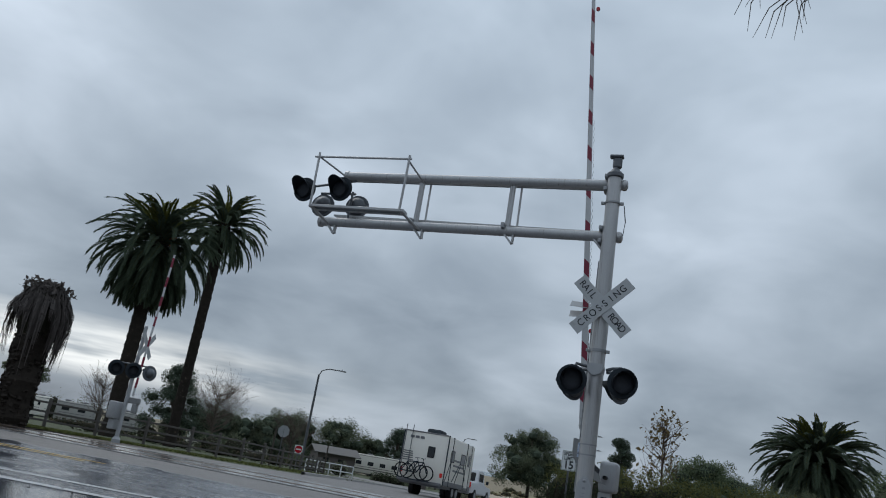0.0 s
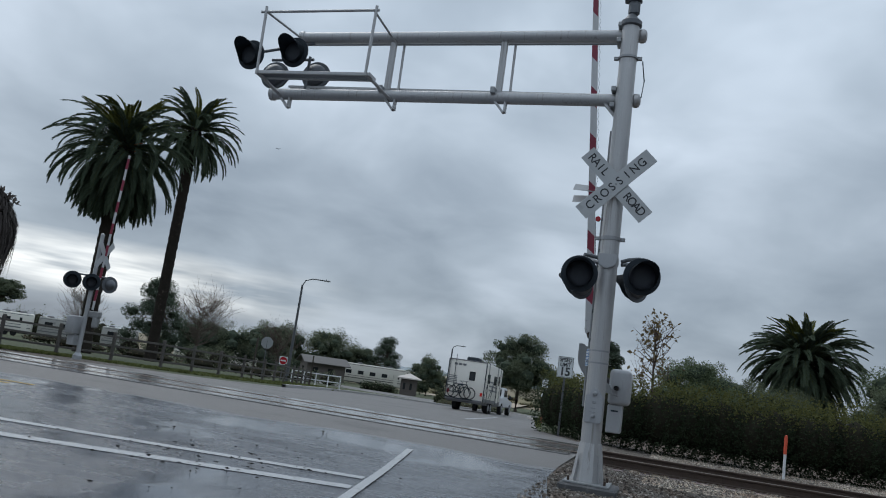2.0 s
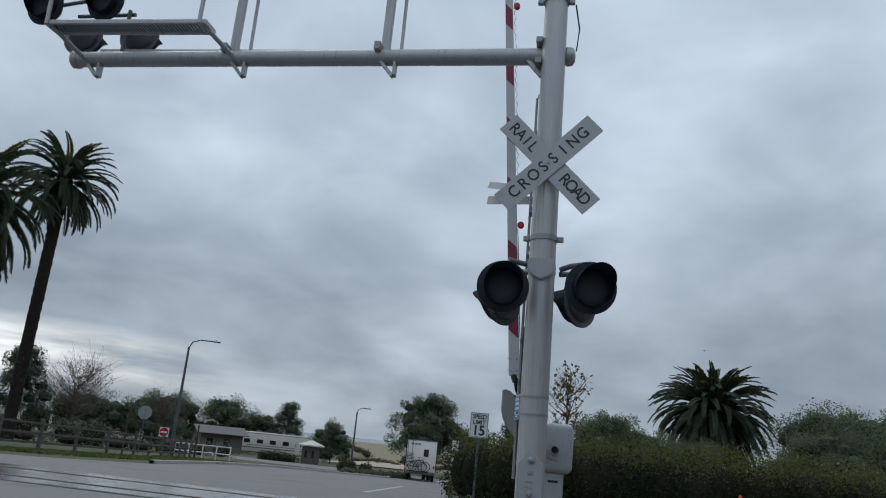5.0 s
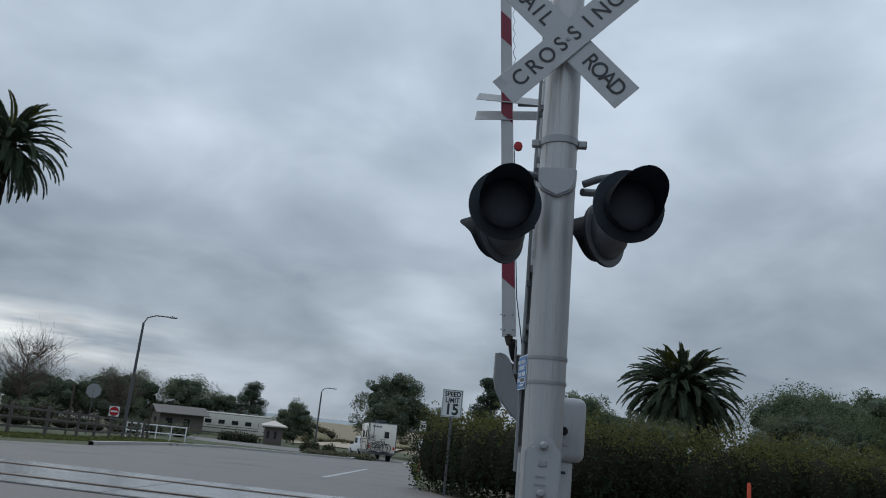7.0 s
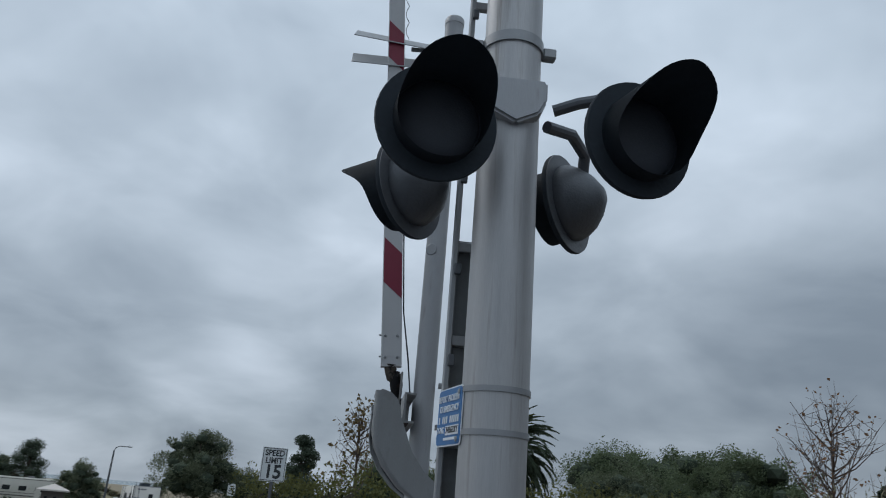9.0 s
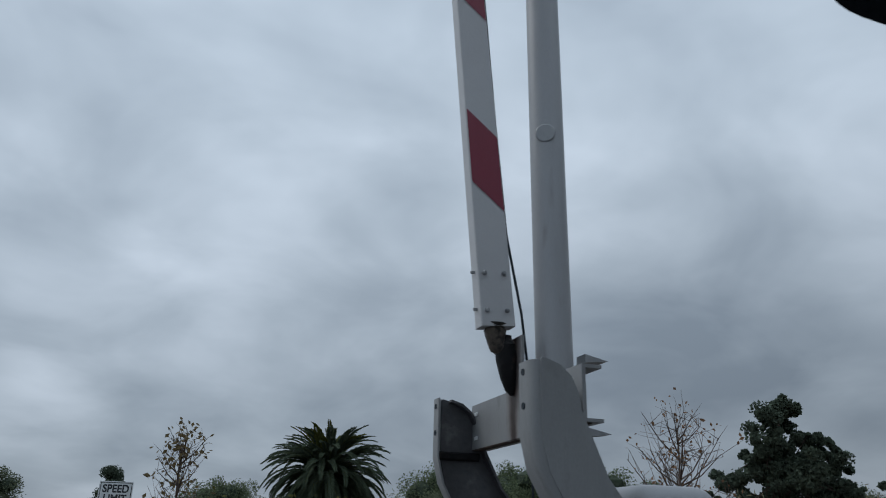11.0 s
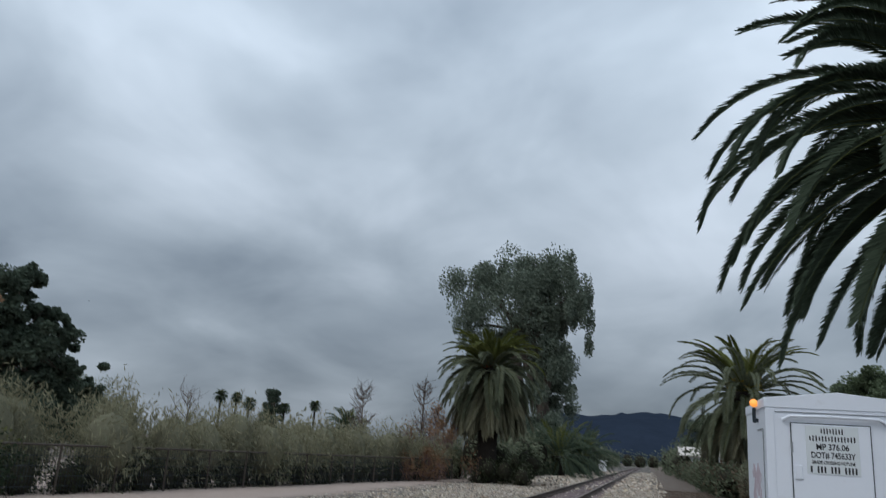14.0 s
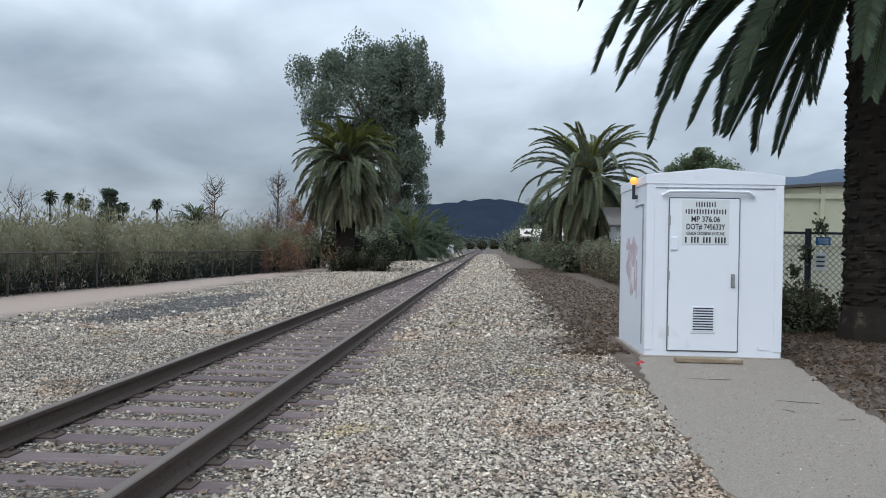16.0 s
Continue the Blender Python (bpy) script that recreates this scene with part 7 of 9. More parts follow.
layered_pine(0.8907 * 230, 3.5 + 0.4547 * 230, 19.8, "distant dark conifer on the skyline", 130, spread=0.8)


def hills():
    rng = np.random.default_rng(61)
    for name, dist, a0, a1, hmin, hmax, mat, lab in (("hill", 1700, -20, 12, 100, 215, M["hill"], "dark wooded hill beyond the end of the track"), ("mountain", 3000, -52, -8, 240, 640, M["hill_far"], "far mountain with low cloud and haze put into its blue-grey colour")):
        n = 70
        vs, fs = [], []
        for i in range(n + 1):
            k = i / n
            a = radians(a0 + (a1 - a0) * k)
            prof = math.sin(math.pi * k) ** 0.55
            h = hmin * prof + (hmax - hmin) * prof * (0.62 + 0.3 * math.sin(k * 7 + 1) + 0.10 * math.sin(k * 23))
            for d, z in ((0, -30), (0.12, h * 0.45), (0.25, h * 0.8), (0.42, h), (0.7, h * 0.6)):
                r = dist * (1 + d)
                vs.append((math.cos(a) * r, math.sin(a) * r, z + rng.normal() * h * 0.012 * (z > 0)))
        for i in range(n):
            for j in range(4):
                fs.append((i * 5 + j, i * 5 + j + 1, (i + 1) * 5 + j + 1, (i + 1) * 5 + j))
        ob = arrays(name, np.array(vs), fs, mat, smooth=True)
        tagged(ob, lab, "hill", kind="structure")


hills()
sheet("sea", [-2600, -900, -300, 0, 300, 900, 2600], [1240, 1500, 1800, 4200], M["sea"], "grey-green sea below the horizon", "sea", height=lambda x, y: -7.6)


def dunes():
    bm = bmesh.new()
    for x, y, rx, ry, h in ((-62, 175, 14, 20, 3.4), (-36, 190, 10, 16, 1.8), (-90, 190, 24, 20, 4.2)):
        bmesh.ops.create_icosphere(bm, subdivisions=3, radius=1, matrix=Matrix.Translation((x, y, slope(y))) @ Matrix.Diagonal((rx, ry, h, 1)))
    solo("dune", bm, M["dune"], "low sandy dunes with patchy grass before the beach", "dune", kind="structure")
    rng = np.random.default_rng(66)
    blobs = []
    for i in range(90):
        x, y = -112 + 84 * rng.uniform(), 150 + rng.uniform(0, 34)
        q = rng.uniform(0.7, 1.7)
        z = slope(y)
        for cx, cy, rx, ry, h in ((-62, 175, 14, 20, 3.4), (-36, 190, 10, 16, 1.8), (-90, 190, 24, 20, 4.2)):
            e = ((x - cx) / rx) ** 2 + ((y - cy) / ry) ** 2
            if e < 1:
                z = max(z, slope(cy) + h * math.sqrt(1 - e))
        blobs.append(((x, y, z + q * 0.15), (q * 1.4, q * 1.2, q * 0.62)))
    bush("dune_scrub", blobs, 150, 0.22, [L["dune_grass"], L["sparse"]], "ochre and olive scrub on the dunes", "scrub", 67, shell=0.5)
    bm = bmesh.new()
    bm.faces.new([bm.verts.new((x, y, slope(y) + 0.15)) for x, y in ((-38, 110), (-22, 110), (-34, 200), (-50, 300), (-66, 300), (-48, 200))])
    bmesh.ops.triangulate(bm, faces=bm.faces[:])
    solo("sand_path", bm, M["sand"], "pale sandy way down to the beach", "path", kind="structure")


dunes()


TWIG = (1.85, -6.3, 5.43)


def overhanging_tree():
    """Only the tips of one hanging branch reach into view."""
    rng = np.random.default_rng(171)
    x, y = 8.5, -13.5
    t = thing("pepper_tree", (x, y, 0), 0, "tree with one drooping leafless branch beside the road", "tree")
    bm = bmesh.new()
    pipe(bm, [(0, 0, -0.1), (0.1, 0.1, 2.5), (-0.3, 0.6, 5.0)], [0.26, 0.2, 0.15], 10)
    part("trunk", bm, M["bark"], t)
    tip = Vector(TWIG) - Vector((x, y, 0))
    bm = bmesh.new()
    pipe(bm, [(-0.3, 0.6, 4.9), (-1.5, 2.6, 6.3), tip + Vector((0.9, 0.3, 0.75)), tip + Vector((0.35, 0.1, 0.35))], [0.13, 0.08, 0.03, 0.012], 8)
    part("limb", bm, M["bark"], t)
    bm = bmesh.new()
    for i in range(15):
        s = tip + Vector((rng.uniform(-0.05, 0.5), rng.normal() * 0.1, rng.uniform(0.2, 0.5)))
        e = s + Vector((rng.normal(-0.16, 0.14), rng.normal() * 0.12, -rng.uniform(0.2, 0.55)))
        m = s.lerp(e, 0.5) + Vector((-0.05, 0, 0.05))
        pipe(bm, [s, m, e], [0.007, 0.005, 0.002], 5)
    part("hanging_twig", bm, M["bark"], t)["kind"] = "stuff"


overhanging_tree()


# ---- street furniture ----
def speed_sign():
    x, y = -2.02, 11.95
    z = slope(y)
    t = thing("speed_limit_sign", (x, y, z), -4, "white speed limit sign on a dark steel post by the hedge", "road sign")
    bm = bmesh.new()
    box(bm, (0, 0.03, 1.05), (0.055, 0.035, 2.3), 0.004)
    part("post", bm, M["lamp_pole"], t)
    bm = bmesh.new()
    box(bm, (0, 0, 1.95), (0.46, 0.006, 0.60), 0.002)
    p = part("plate", bm, M["sign_white"], t)
    bm = bmesh.new()
    for c, s in (((0, -0.0045, 2.232), (0.42, 0.002, 0.010)), ((0, -0.0045, 1.668), (0.42, 0.002, 0.010)), ((-0.21, -0.0045, 1.95), (0.010, 0.002, 0.57)), ((0.21, -0.0045, 1.95), (0.010, 0.002, 0.57))):
        box(bm, c, s)
    part("border", bm, M["sign_black"], p)
    lettering("lettering", "SPEED", 0.150, M["sign_black"], p, pose(0, -0.0045, 2.145, 90, 0, 0), 0.88, bold=0.03)
    lettering("lettering", "LIMIT", 0.150, M["sign_black"], p, pose(0, -0.0045, 2.01, 90, 0, 0), 0.88, bold=0.03)
    lettering("lettering", "15", 0.33, M["sign_black"], p, pose(0, -0.0045, 1.81, 90, 0, 0), 0.95, bold=0.03)
    return t


speed_sign()


def timber_sign():
    x, y = -5.3, 30
    z = slope(y)
    t = thing("notice_post", (x, y, z), 0, "brown timber post with two small white notices", "sign post")
    bm = bmesh.new()
    box(bm, (0, 0, 0.75), (0.12, 0.12, 1.7), 0.01)
    part("post", bm, M["wood_post"], t)
    for zz, w, h in ((2.05, 0.30, 0.46), (1.25, 0.26, 0.6)):
        bm = bmesh.new()
        box(bm, (0, -0.07, zz), (w, 0.008, h), 0.002)
        p = part("notice", bm, M["sign_white"], t)
        for i in range(4):
            bm = bmesh.new()
            box(bm, (0, -0.076, zz + h * 0.3 - i * h * 0.2), (w * 0.7, 0.003, h * 0.06))
            part("bar", bm, M["sign_black"], p)
    return t


timber_sign()


def small_sign():
    x, y = -0.3, 11.4
    t = thing("marker_sign", (x, y, slope(y)), 0, "small white plate on two thin posts before the hedge", "sign")
    bm = bmesh.new()
    box(bm, (0, 0, 0.93), (0.19, 0.008, 0.26), 0.002)
    part("plate", bm, M["sign_white"], t)
    for s in (-0.03, 0.03):
        bm = bmesh.new()
        rod(bm, (s, 0.01, -0.1), (s, 0.01, 0.85), 0.01, seg=6)
        part("post", bm, M["galv"], t)


small_sign()


def marker_post():
    x, y = 3.5, 9.0
    z = land(x, y)
    t = thing("marker_post", (x, y, z), 0, "white utility marker post with an orange-red top by the track", "marker post")
    bm = bmesh.new()
    lathe(bm, [(0.031, -0.1), (0.031, 0.56)], 14)
    part("post", bm, M["white_paint"], t)
    bm = bmesh.new()
    lathe(bm, [(0.035, 0.55), (0.035, 0.92), (0.026, 0.97), (0, 0.98)], 14)
    part("top", bm, M["orange"], t, "orange-red plastic top")


M["orange"] = material("orange_red_plastic", (0.62, 0.085, 0.04), 0.5, 0.0, 0.1, 6, 0.0)
marker_post()


def street_lamp(x, y, h, arm, aim, label):
    t = thing("street_lamp", (x, y, slope(y)), aim, label, "street lamp")
    bm = bmesh.new()
    pipe(bm, [(0, 0, -0.2), (0, 0, h * 0.93)], [0.13, 0.08], 12)
    part("pole", bm, M["lamp_pole"], t)
    bm = bmesh.new()
    pipe(bm, [(0, 0, h * 0.92), (arm * 0.12, 0, h * 0.975), (arm * 0.45, 0, h), (arm, 0, h * 1.0)], 0.045, 8)
    part("arm", bm, M["lamp_pole"], t)
    bm = bmesh.new()
    box(bm, (arm + 0.22, 0, h - 0.01), (0.55, 0.24, 0.11), 0.03)
    part("lamp_head", bm, M["galv"], t)
    bm = bmesh.new()
    rod(bm, (arm + 0.15, 0, h + 0.04), (arm + 0.15, 0, h + 0.13), 0.04, seg=8)
    part("photocell", bm, M["galv"], t)
    return t


street_lamp(-28.2, 45.6, 8.35, 1.7, 18, "grey street lamp with a curved arm beside the far road")
street_lamp(-25.8, 84.0, 7.0, 1.2, 18, "grey street lamp far down the beach road")


def fence():
    t = thing("fence", (-19, 12, 0), 0, "weathered timber post-and-rail fence along the verge", "fence")
    o = Vector((-19, 12, 0))
    run = [(-34, 5.5), (-22.4, 9.4), (-20.4, 12.6), (-18.4, 16.0), (-18.6, 20.5), (-19.4, 26), (-21.5, 33.5), (-24.5, 42.0)]
    pts = []
    for (x0, y0), (x1, y1) in zip(run, run[1:]):
        n = max(1, round(math.hypot(x1 - x0, y1 - y0) / 2.3))
        pts += [(x0 + (x1 - x0) * k / n, y0 + (y1 - y0) * k / n) for k in range(n)]
    pts.append(run[-1])
    bm = bmesh.new()
    box(bm, (0, 0, 0.52), (0.105, 0.105, 1.24), 0.012)
    me = mesh_of("post", bm, M["fence_timber"], 30)
    for x, y in pts:
        ob = new("post", me)
        ob.parent = t
        ob.matrix_basis = pose(x - o.x, y - o.y, slope(y))
    for (x0, y0), (x1, y1) in zip(pts, pts[1:]):
        for h in (0.30, 0.62, 0.96):
            bm = bmesh.new()
            a, b = Vector((x0, y0, slope(y0) + h)) - o, Vector((x1, y1, slope(y1) + h)) - o
            d = b - a
            box(bm, (0, 0, 0), (0.045, d.length + 0.1, 0.078), 0.006, Matrix.Translation((a + b) / 2) @ d.to_track_quat("Y", "Z").to_matrix().to_4x4())
            part("rail", bm, M["fence_timber"], t)


fence()


def far_signal():
    """The gate and lights for the other lane, across the track."""
    x, y = -18.2, 11.2
    t = thing("far_crossing_gate", (x, y, slope(y)), 0, "raised red-and-white crossing gate with flashing lights across the track", "crossing gate")
    bm = bmesh.new()
    lathe(bm, [(0.15, -0.1), (0.15, 0.12), (0.075, 0.22), (0.068, 4.3), (0, 4.35)], 18)
    part("pole", bm, M["steel_paint"], t)
    bm = bmesh.new()
    box(bm, (-0.32, -0.05, 1.12), (0.36, 0.5, 0.62), 0.05, segs=2)
    box(bm, (-0.30, -0.02, 0.62), (0.26, 0.3, 0.36), 0.02)
    part("drive_case", bm, M["steel_paint"], t)
    bm = bmesh.new()
    box(bm, (0.24, 0.1, 1.55), (0.55, 0.16, 0.22), 0.03)
    box(bm, (0.36, 0.1, 1.28), (0.20, 0.2, 0.36), 0.04)
    part("counterweight", bm, M["old_paint"], t)
    for dx, dy, aim in ((-0.52, -0.38, -138), (0.05, -0.12, -138), (0.40, 0.36, 70)):
        flasher(t, (dx, dy, 2.62), aim, 3, 0.29)
    bm = bmesh.new()
    rod(bm, (-0.42, -0.28, 2.84), (0.36, 0.34, 2.84), 0.03, seg=8)
    part("light_arm", bm, M["lamp_case"], t)
    crossbuck(t, pose(0.20, 0.06, 3.60, 0, 0, 100), False)
    a = new("gate_arm")
    a.parent = t
    a.matrix_basis = pose(0.18, 0.05, 1.7, 0, 1.5, 40)
    bm = bmesh.new()
    box(bm, (0, 0, 2.75), (0.075, 0.05, 5.5), 0.004)
    part("beam", bm, M["white_tape"], a)
    for i in range(7):
        bm = bmesh.new()
        box(bm, (0, 0, 0.5 + i * 0.78), (0.081, 0.056, 0.38), 0)
        part("red_stripe", bm, M["red_tape"], a)


far_signal()


def stop_signs():
    for x, y, h, face, lab in ((-25.2, 36.2, 2.6, 0, "grey back of an octagonal sign on a post"), (-24.2, 37.0, 1.6, 1, "small white sign with a red disc on a post")):
        t = thing("road_sign", (x, y, slope(y)), 20, lab, "road sign")
        bm = bmesh.new()
        rod(bm, (0, 0.02, -0.2), (0, 0.02, h), 0.03, seg=8)
        part("post", bm, M["lamp_pole"], t)
        bm = bmesh.new()
        if face:
            box(bm, (0, 0, h - 0.2), (0.56, 0.01, 0.56), 0.003)
            p = part("plate", bm, M["sign_white"], t)
            bm = bmesh.new()
            lathe(bm, [(0.255, 0.0), (0.255, 0.004), (0, 0.005)], 24, pose(0, -0.006, h - 0.2, 90, 0, 0))
            part("disc", bm, M["red_lamp"], p, "red disc")
            bm = bmesh.new()
            box(bm, (0, -0.014, h - 0.2), (0.38, 0.004, 0.09))
            part("bar", bm, M["sign_white"], p)
        else:
            slab(bm, [(math.cos(math.radians(22.5 + 45 * i)) * 0.42, math.sin(math.radians(22.5 + 45 * i)) * 0.42) for i in range(8)], -0.005, 0.005, pose(0, 0, h - 0.2, 90, 0, 0))
            part("plate", bm, M["galv"], t)
    for x, y, h in ((-21.5, 28.5, 2.3), (-22.2, 37.4, 2.0)):
        bm = bmesh.new()
        rod(bm, (0, 0, -0.2), (0, 0, h), 0.05, seg=8)
        solo("bollard_post", bm, M["wood_dark"], "dark timber post at the road edge", "post", pose(x, y, slope(y)))
    t = thing("barrier", (-23.5, 41.0, slope(41)), 12, "low white tubular barrier at the campsite entrance", "barrier")
    for i in range(5):
        bm = bmesh.new()
        rod(bm, (i * 0.9 - 1.8, 0, -0.1), (i * 0.9 - 1.8, 0, 0.95), 0.04, seg=8)
        part("post", bm, M["white_paint"], t)
    for h in (0.45, 0.9):
        bm = bmesh.new()
        rod(bm, (-1.8, 0, h), (1.8, 0, h), 0.035, seg=8)
        part("bar", bm, M["white_paint"], t)


stop_signs()


# ---- campsite ----
def hut(x, y, w, d, h, turn, wall, roof, label, eave=0.5, hip=False, rise=0.42):
    t = thing("hut", (x, y, slope(y)), turn, label, "hut")
    bm = bmesh.new()
    box(bm, (0, 0, h / 2), (w, d, h + 0.2))
    wall_ob = part("wall", bm, wall, t)
    bm = bmesh.new()
    if hip:
        a, b = w / 2 + eave, d / 2 + eave
        low = [bm.verts.new((sx * a, sy * b, h)) for sx, sy in ((-1, -1), (1, -1), (1, 1), (-1, 1))]
        lip = [bm.verts.new((sx * a, sy * b, h + 0.14)) for sx, sy in ((-1, -1), (1, -1), (1, 1), (-1, 1))]
        top = bm.verts.new((0, 0, h + h * rise))
        bm.faces.new(list(reversed(low)))
        for i in range(4):
            bm.faces.new((low[i], low[(i + 1) % 4], lip[(i + 1) % 4], lip[i]))
            bm.faces.new((lip[i], lip[(i + 1) % 4], top))
    else:
        for s in (-1, 1):
            m = pose(0, 0, h + h * rise, s * math.degrees(math.atan2(h * rise, d / 2 + eave)), 0, 0)
            ln = math.hypot(d / 2 + eave, h * rise)
            box(bm, (0, s * -ln / 2, 0), (w + 2 * eave, ln, 0.12), 0, m)
    part("roof", bm, roof, t, smooth=20)
    if not hip:
        for s in (-1, 1):
            bm = bmesh.new()
            slab(bm, [(-d / 2, h), (d / 2, h), (0, h * (rise + 0.98))], -0.02, 0.02, pose(s * (w / 2 - 0.02), 0, 0, 90, 0, 90))
            part("gable", bm, wall, t)
        for s in (-1, 1):
            bm = bmesh.new()
            box(bm, (s * (w / 2 + 0.02), 0, h * 0.55), (0.06, d * 0.22, h * 0.36), 0.01)
            part("window", bm, M["glass_dark"], wall_ob)
    for k in (-0.28, 0.12):
        bm = bmesh.new()
        box(bm, (k * w, -d / 2 - 0.01, h * 0.55), (w * 0.14, 0.06, h * 0.4), 0.01)
        part("window", bm, M["glass_dark"], wall_ob)
    return t


hut(-51.4, 101.5, 6.0, 5.6, 2.5, 38, M["hut_wood"], M["roof_grey"], "brown timber lodge with a grey shingle roof", 0.7)
hut(-29.5, 79.8, 2.0, 2.0, 1.95, 20, M["hut_wood"], M["roof_pale"], "small ticket kiosk with a pale hipped roof", 0.45, True, 0.36)
hut(106, -5.8, 9, 7, 2.7, 90, M["white_paint"], M["roof_pale"], "white house with a pale roof beside the track", 0.5)


def caravan(x, y, turn, length, label, wall="rv_white", tall=2.5, band="rv_grey"):
    t = thing("caravan", (x, y, slope(y)), turn, label, "caravan")
    bm = bmesh.new()
    box(bm, (0, 0, 0.5 + tall / 2), (length, 2.4, tall), 0.12, segs=2)
    body = part("body", bm, M[wall], t)
    for i in range(int(length // 2)):
        bm = bmesh.new()
        box(bm, (-length / 2 + 1.2 + i * 2.0, -1.205, 2.1), (0.95, 0.02, 0.6), 0.02)
        part("window", bm, M["glass_dark"], body)
    bm = bmesh.new()
    box(bm, (0, -1.21, 1.15), (length * 0.96, 0.014, 0.14))
    part("stripe", bm, M[band], body)
    for h, k in ((1.5, 0.8), (tall + 0.28, 0.94)):
        bm = bmesh.new()
        box(bm, (0, -1.208, h), (length * k, 0.016, 0.07))
        part("stripe", bm, M[band], body)
    bm = bmesh.new()
    box(bm, (length * 0.30, -1.208, 1.62), (0.7, 0.03, 1.8), 0.02)
    part("door", bm, M[wall], body)
    for k in (-0.25, 0.2):
        bm = bmesh.new()
        box(bm, (k * length, 0, tall + 0.60), (0.8, 0.7, 0.24), 0.05)
        part("roof_vent", bm, M["rv_grey"], body)
    for k in (-0.18, 0.05):
        bm = bmesh.new()
        rod(bm, (k * length, -1.15, 0.36), (k * length, -0.9, 0.36), 0.36, seg=16)
        part("wheel", bm, M["rubber"], t)
    bm = bmesh.new()
    box(bm, (0, 0, 0.45), (length * 0.9, 1.8, 0.16))
    part("chassis", bm, M["rv_grey"], t)
    return t


caravan(-46.4, 112.0, 20, 11.4, "long cream motorhome with brown stripes at the campsite", "camper_beige", 3.0, "hut_wood")
caravan(-84, 64.5, 40, 6.5, "grey motorhome parked behind the fence", "camper")
caravan(-80, 69, 40, 4.2, "white camper van parked behind the fence")
caravan(-76.5, 73, 40, 5.0, "grey caravan parked behind the fence", "camper")
caravan(-62.2, 83.0, 30, 5.4, "white camper parked among the bare trees")
caravan(-57.0, 86.5, 30, 4.6, "white camper parked among the bare trees")
caravan(-75, 52, 40, 7.0, "white camper with dark stripes parked behind the fence")
caravan(-93, 52, 40, 8.0, "grey motorhome parked behind the fence", "camper")
caravan(-71, 78, 40, 4.6, "grey camper parked behind the fence", "camper")


def bush_row():
    rng = np.random.default_rng(120)
    for seed, blobs, mats, lab in (
            (121, [((-33.5 + i * 0.9, 76.4 + i * 0.15, slope(76) + 0.35), (1.0, 0.8, 0.75 - 0.12 * abs(i - 1))) for i in range(4)], [L["hedge"], L["scrub_dark"]], "low dark shrubs by the kiosk"),
            (122, [((-19.5 + rng.normal() * 0.9, 62 + rng.normal() * 0.8, slope(62) + 0.35), (0.6, 0.6, 0.6)) for i in range(6)], [L["understorey"], L["scrub_dark"]], "straggly shrub on the traffic island"),
            (123, [((-16.5 + i * 0.7, 51 + i * 0.5, slope(51) + 0.1), (0.7, 0.6, 0.3)) for i in range(6)], [L["scrub_dark"], L["ivy"]], "low brown plants on the traffic island"),
            (124, [((-44 + i * 2.2, 46 + i * 1.8 + rng.normal(), slope(46) + 0.6), (1.6, 1.4, 1.1 + rng.uniform(0, 0.5))) for i in range(4)], [L["oak"], L["scrub_dark"]], "dark shrubs behind the fence"),
            (125, [((-38 + i * 2.0, 64 + i * 1.2 + rng.normal(), slope(62) + 0.4), (1.6, 1.4, 0.9)) for i in range(3)], [L["oak"], L["scrub_dark"]], "dark shrubs behind the fence")):
        bush("shrub", blobs, 900, 0.09, mats, lab, "shrub", seed)
    blobs = []
    for i in range(39):
        x = -175 + i * 3.25
        y = 124 - max(0.0, -92 - x) * 0.75 + rng.normal() * 1.5
        blobs.append(((x, y, slope(y) + 2.0), (3.0, 2.0, 2.9 + rng.uniform(-0.5, 1.0))))
    bush("low_thicket", blobs, 420, 0.16, [L["oak"], L["scrub_dark"]], "low dark thicket behind the campsite", "thicket", 126, shell=0.6)
    blobs = [((-12 + i * 3.0, 92 - i * 0.6 + rng.normal() * 1.5, slope(90) + 1.2), (2.6, 2.0, 2.4 + rng.uniform(-0.3, 0.9))) for i in range(18)]
    bl2 = [((-50 + i * 1.35, 13 + i * 2.1 + rng.normal() * 0.8, slope(13 + i * 2.1) + 0.35), (1.5, 1.3, 0.38 + rng.uniform(-0.2, 0.2))) for i in range(17)]
    bush("shrub", bl2, 420, 0.08, [L["understorey"], L["ivy"]], "dark brown shrubs behind the fence", "shrub", 128)
    bush("low_thicket", blobs, 420, 0.16, [L["oak"], L["understorey"]], "low dark thicket beyond the hedge", "thicket", 127, shell=0.6)


bush_row()


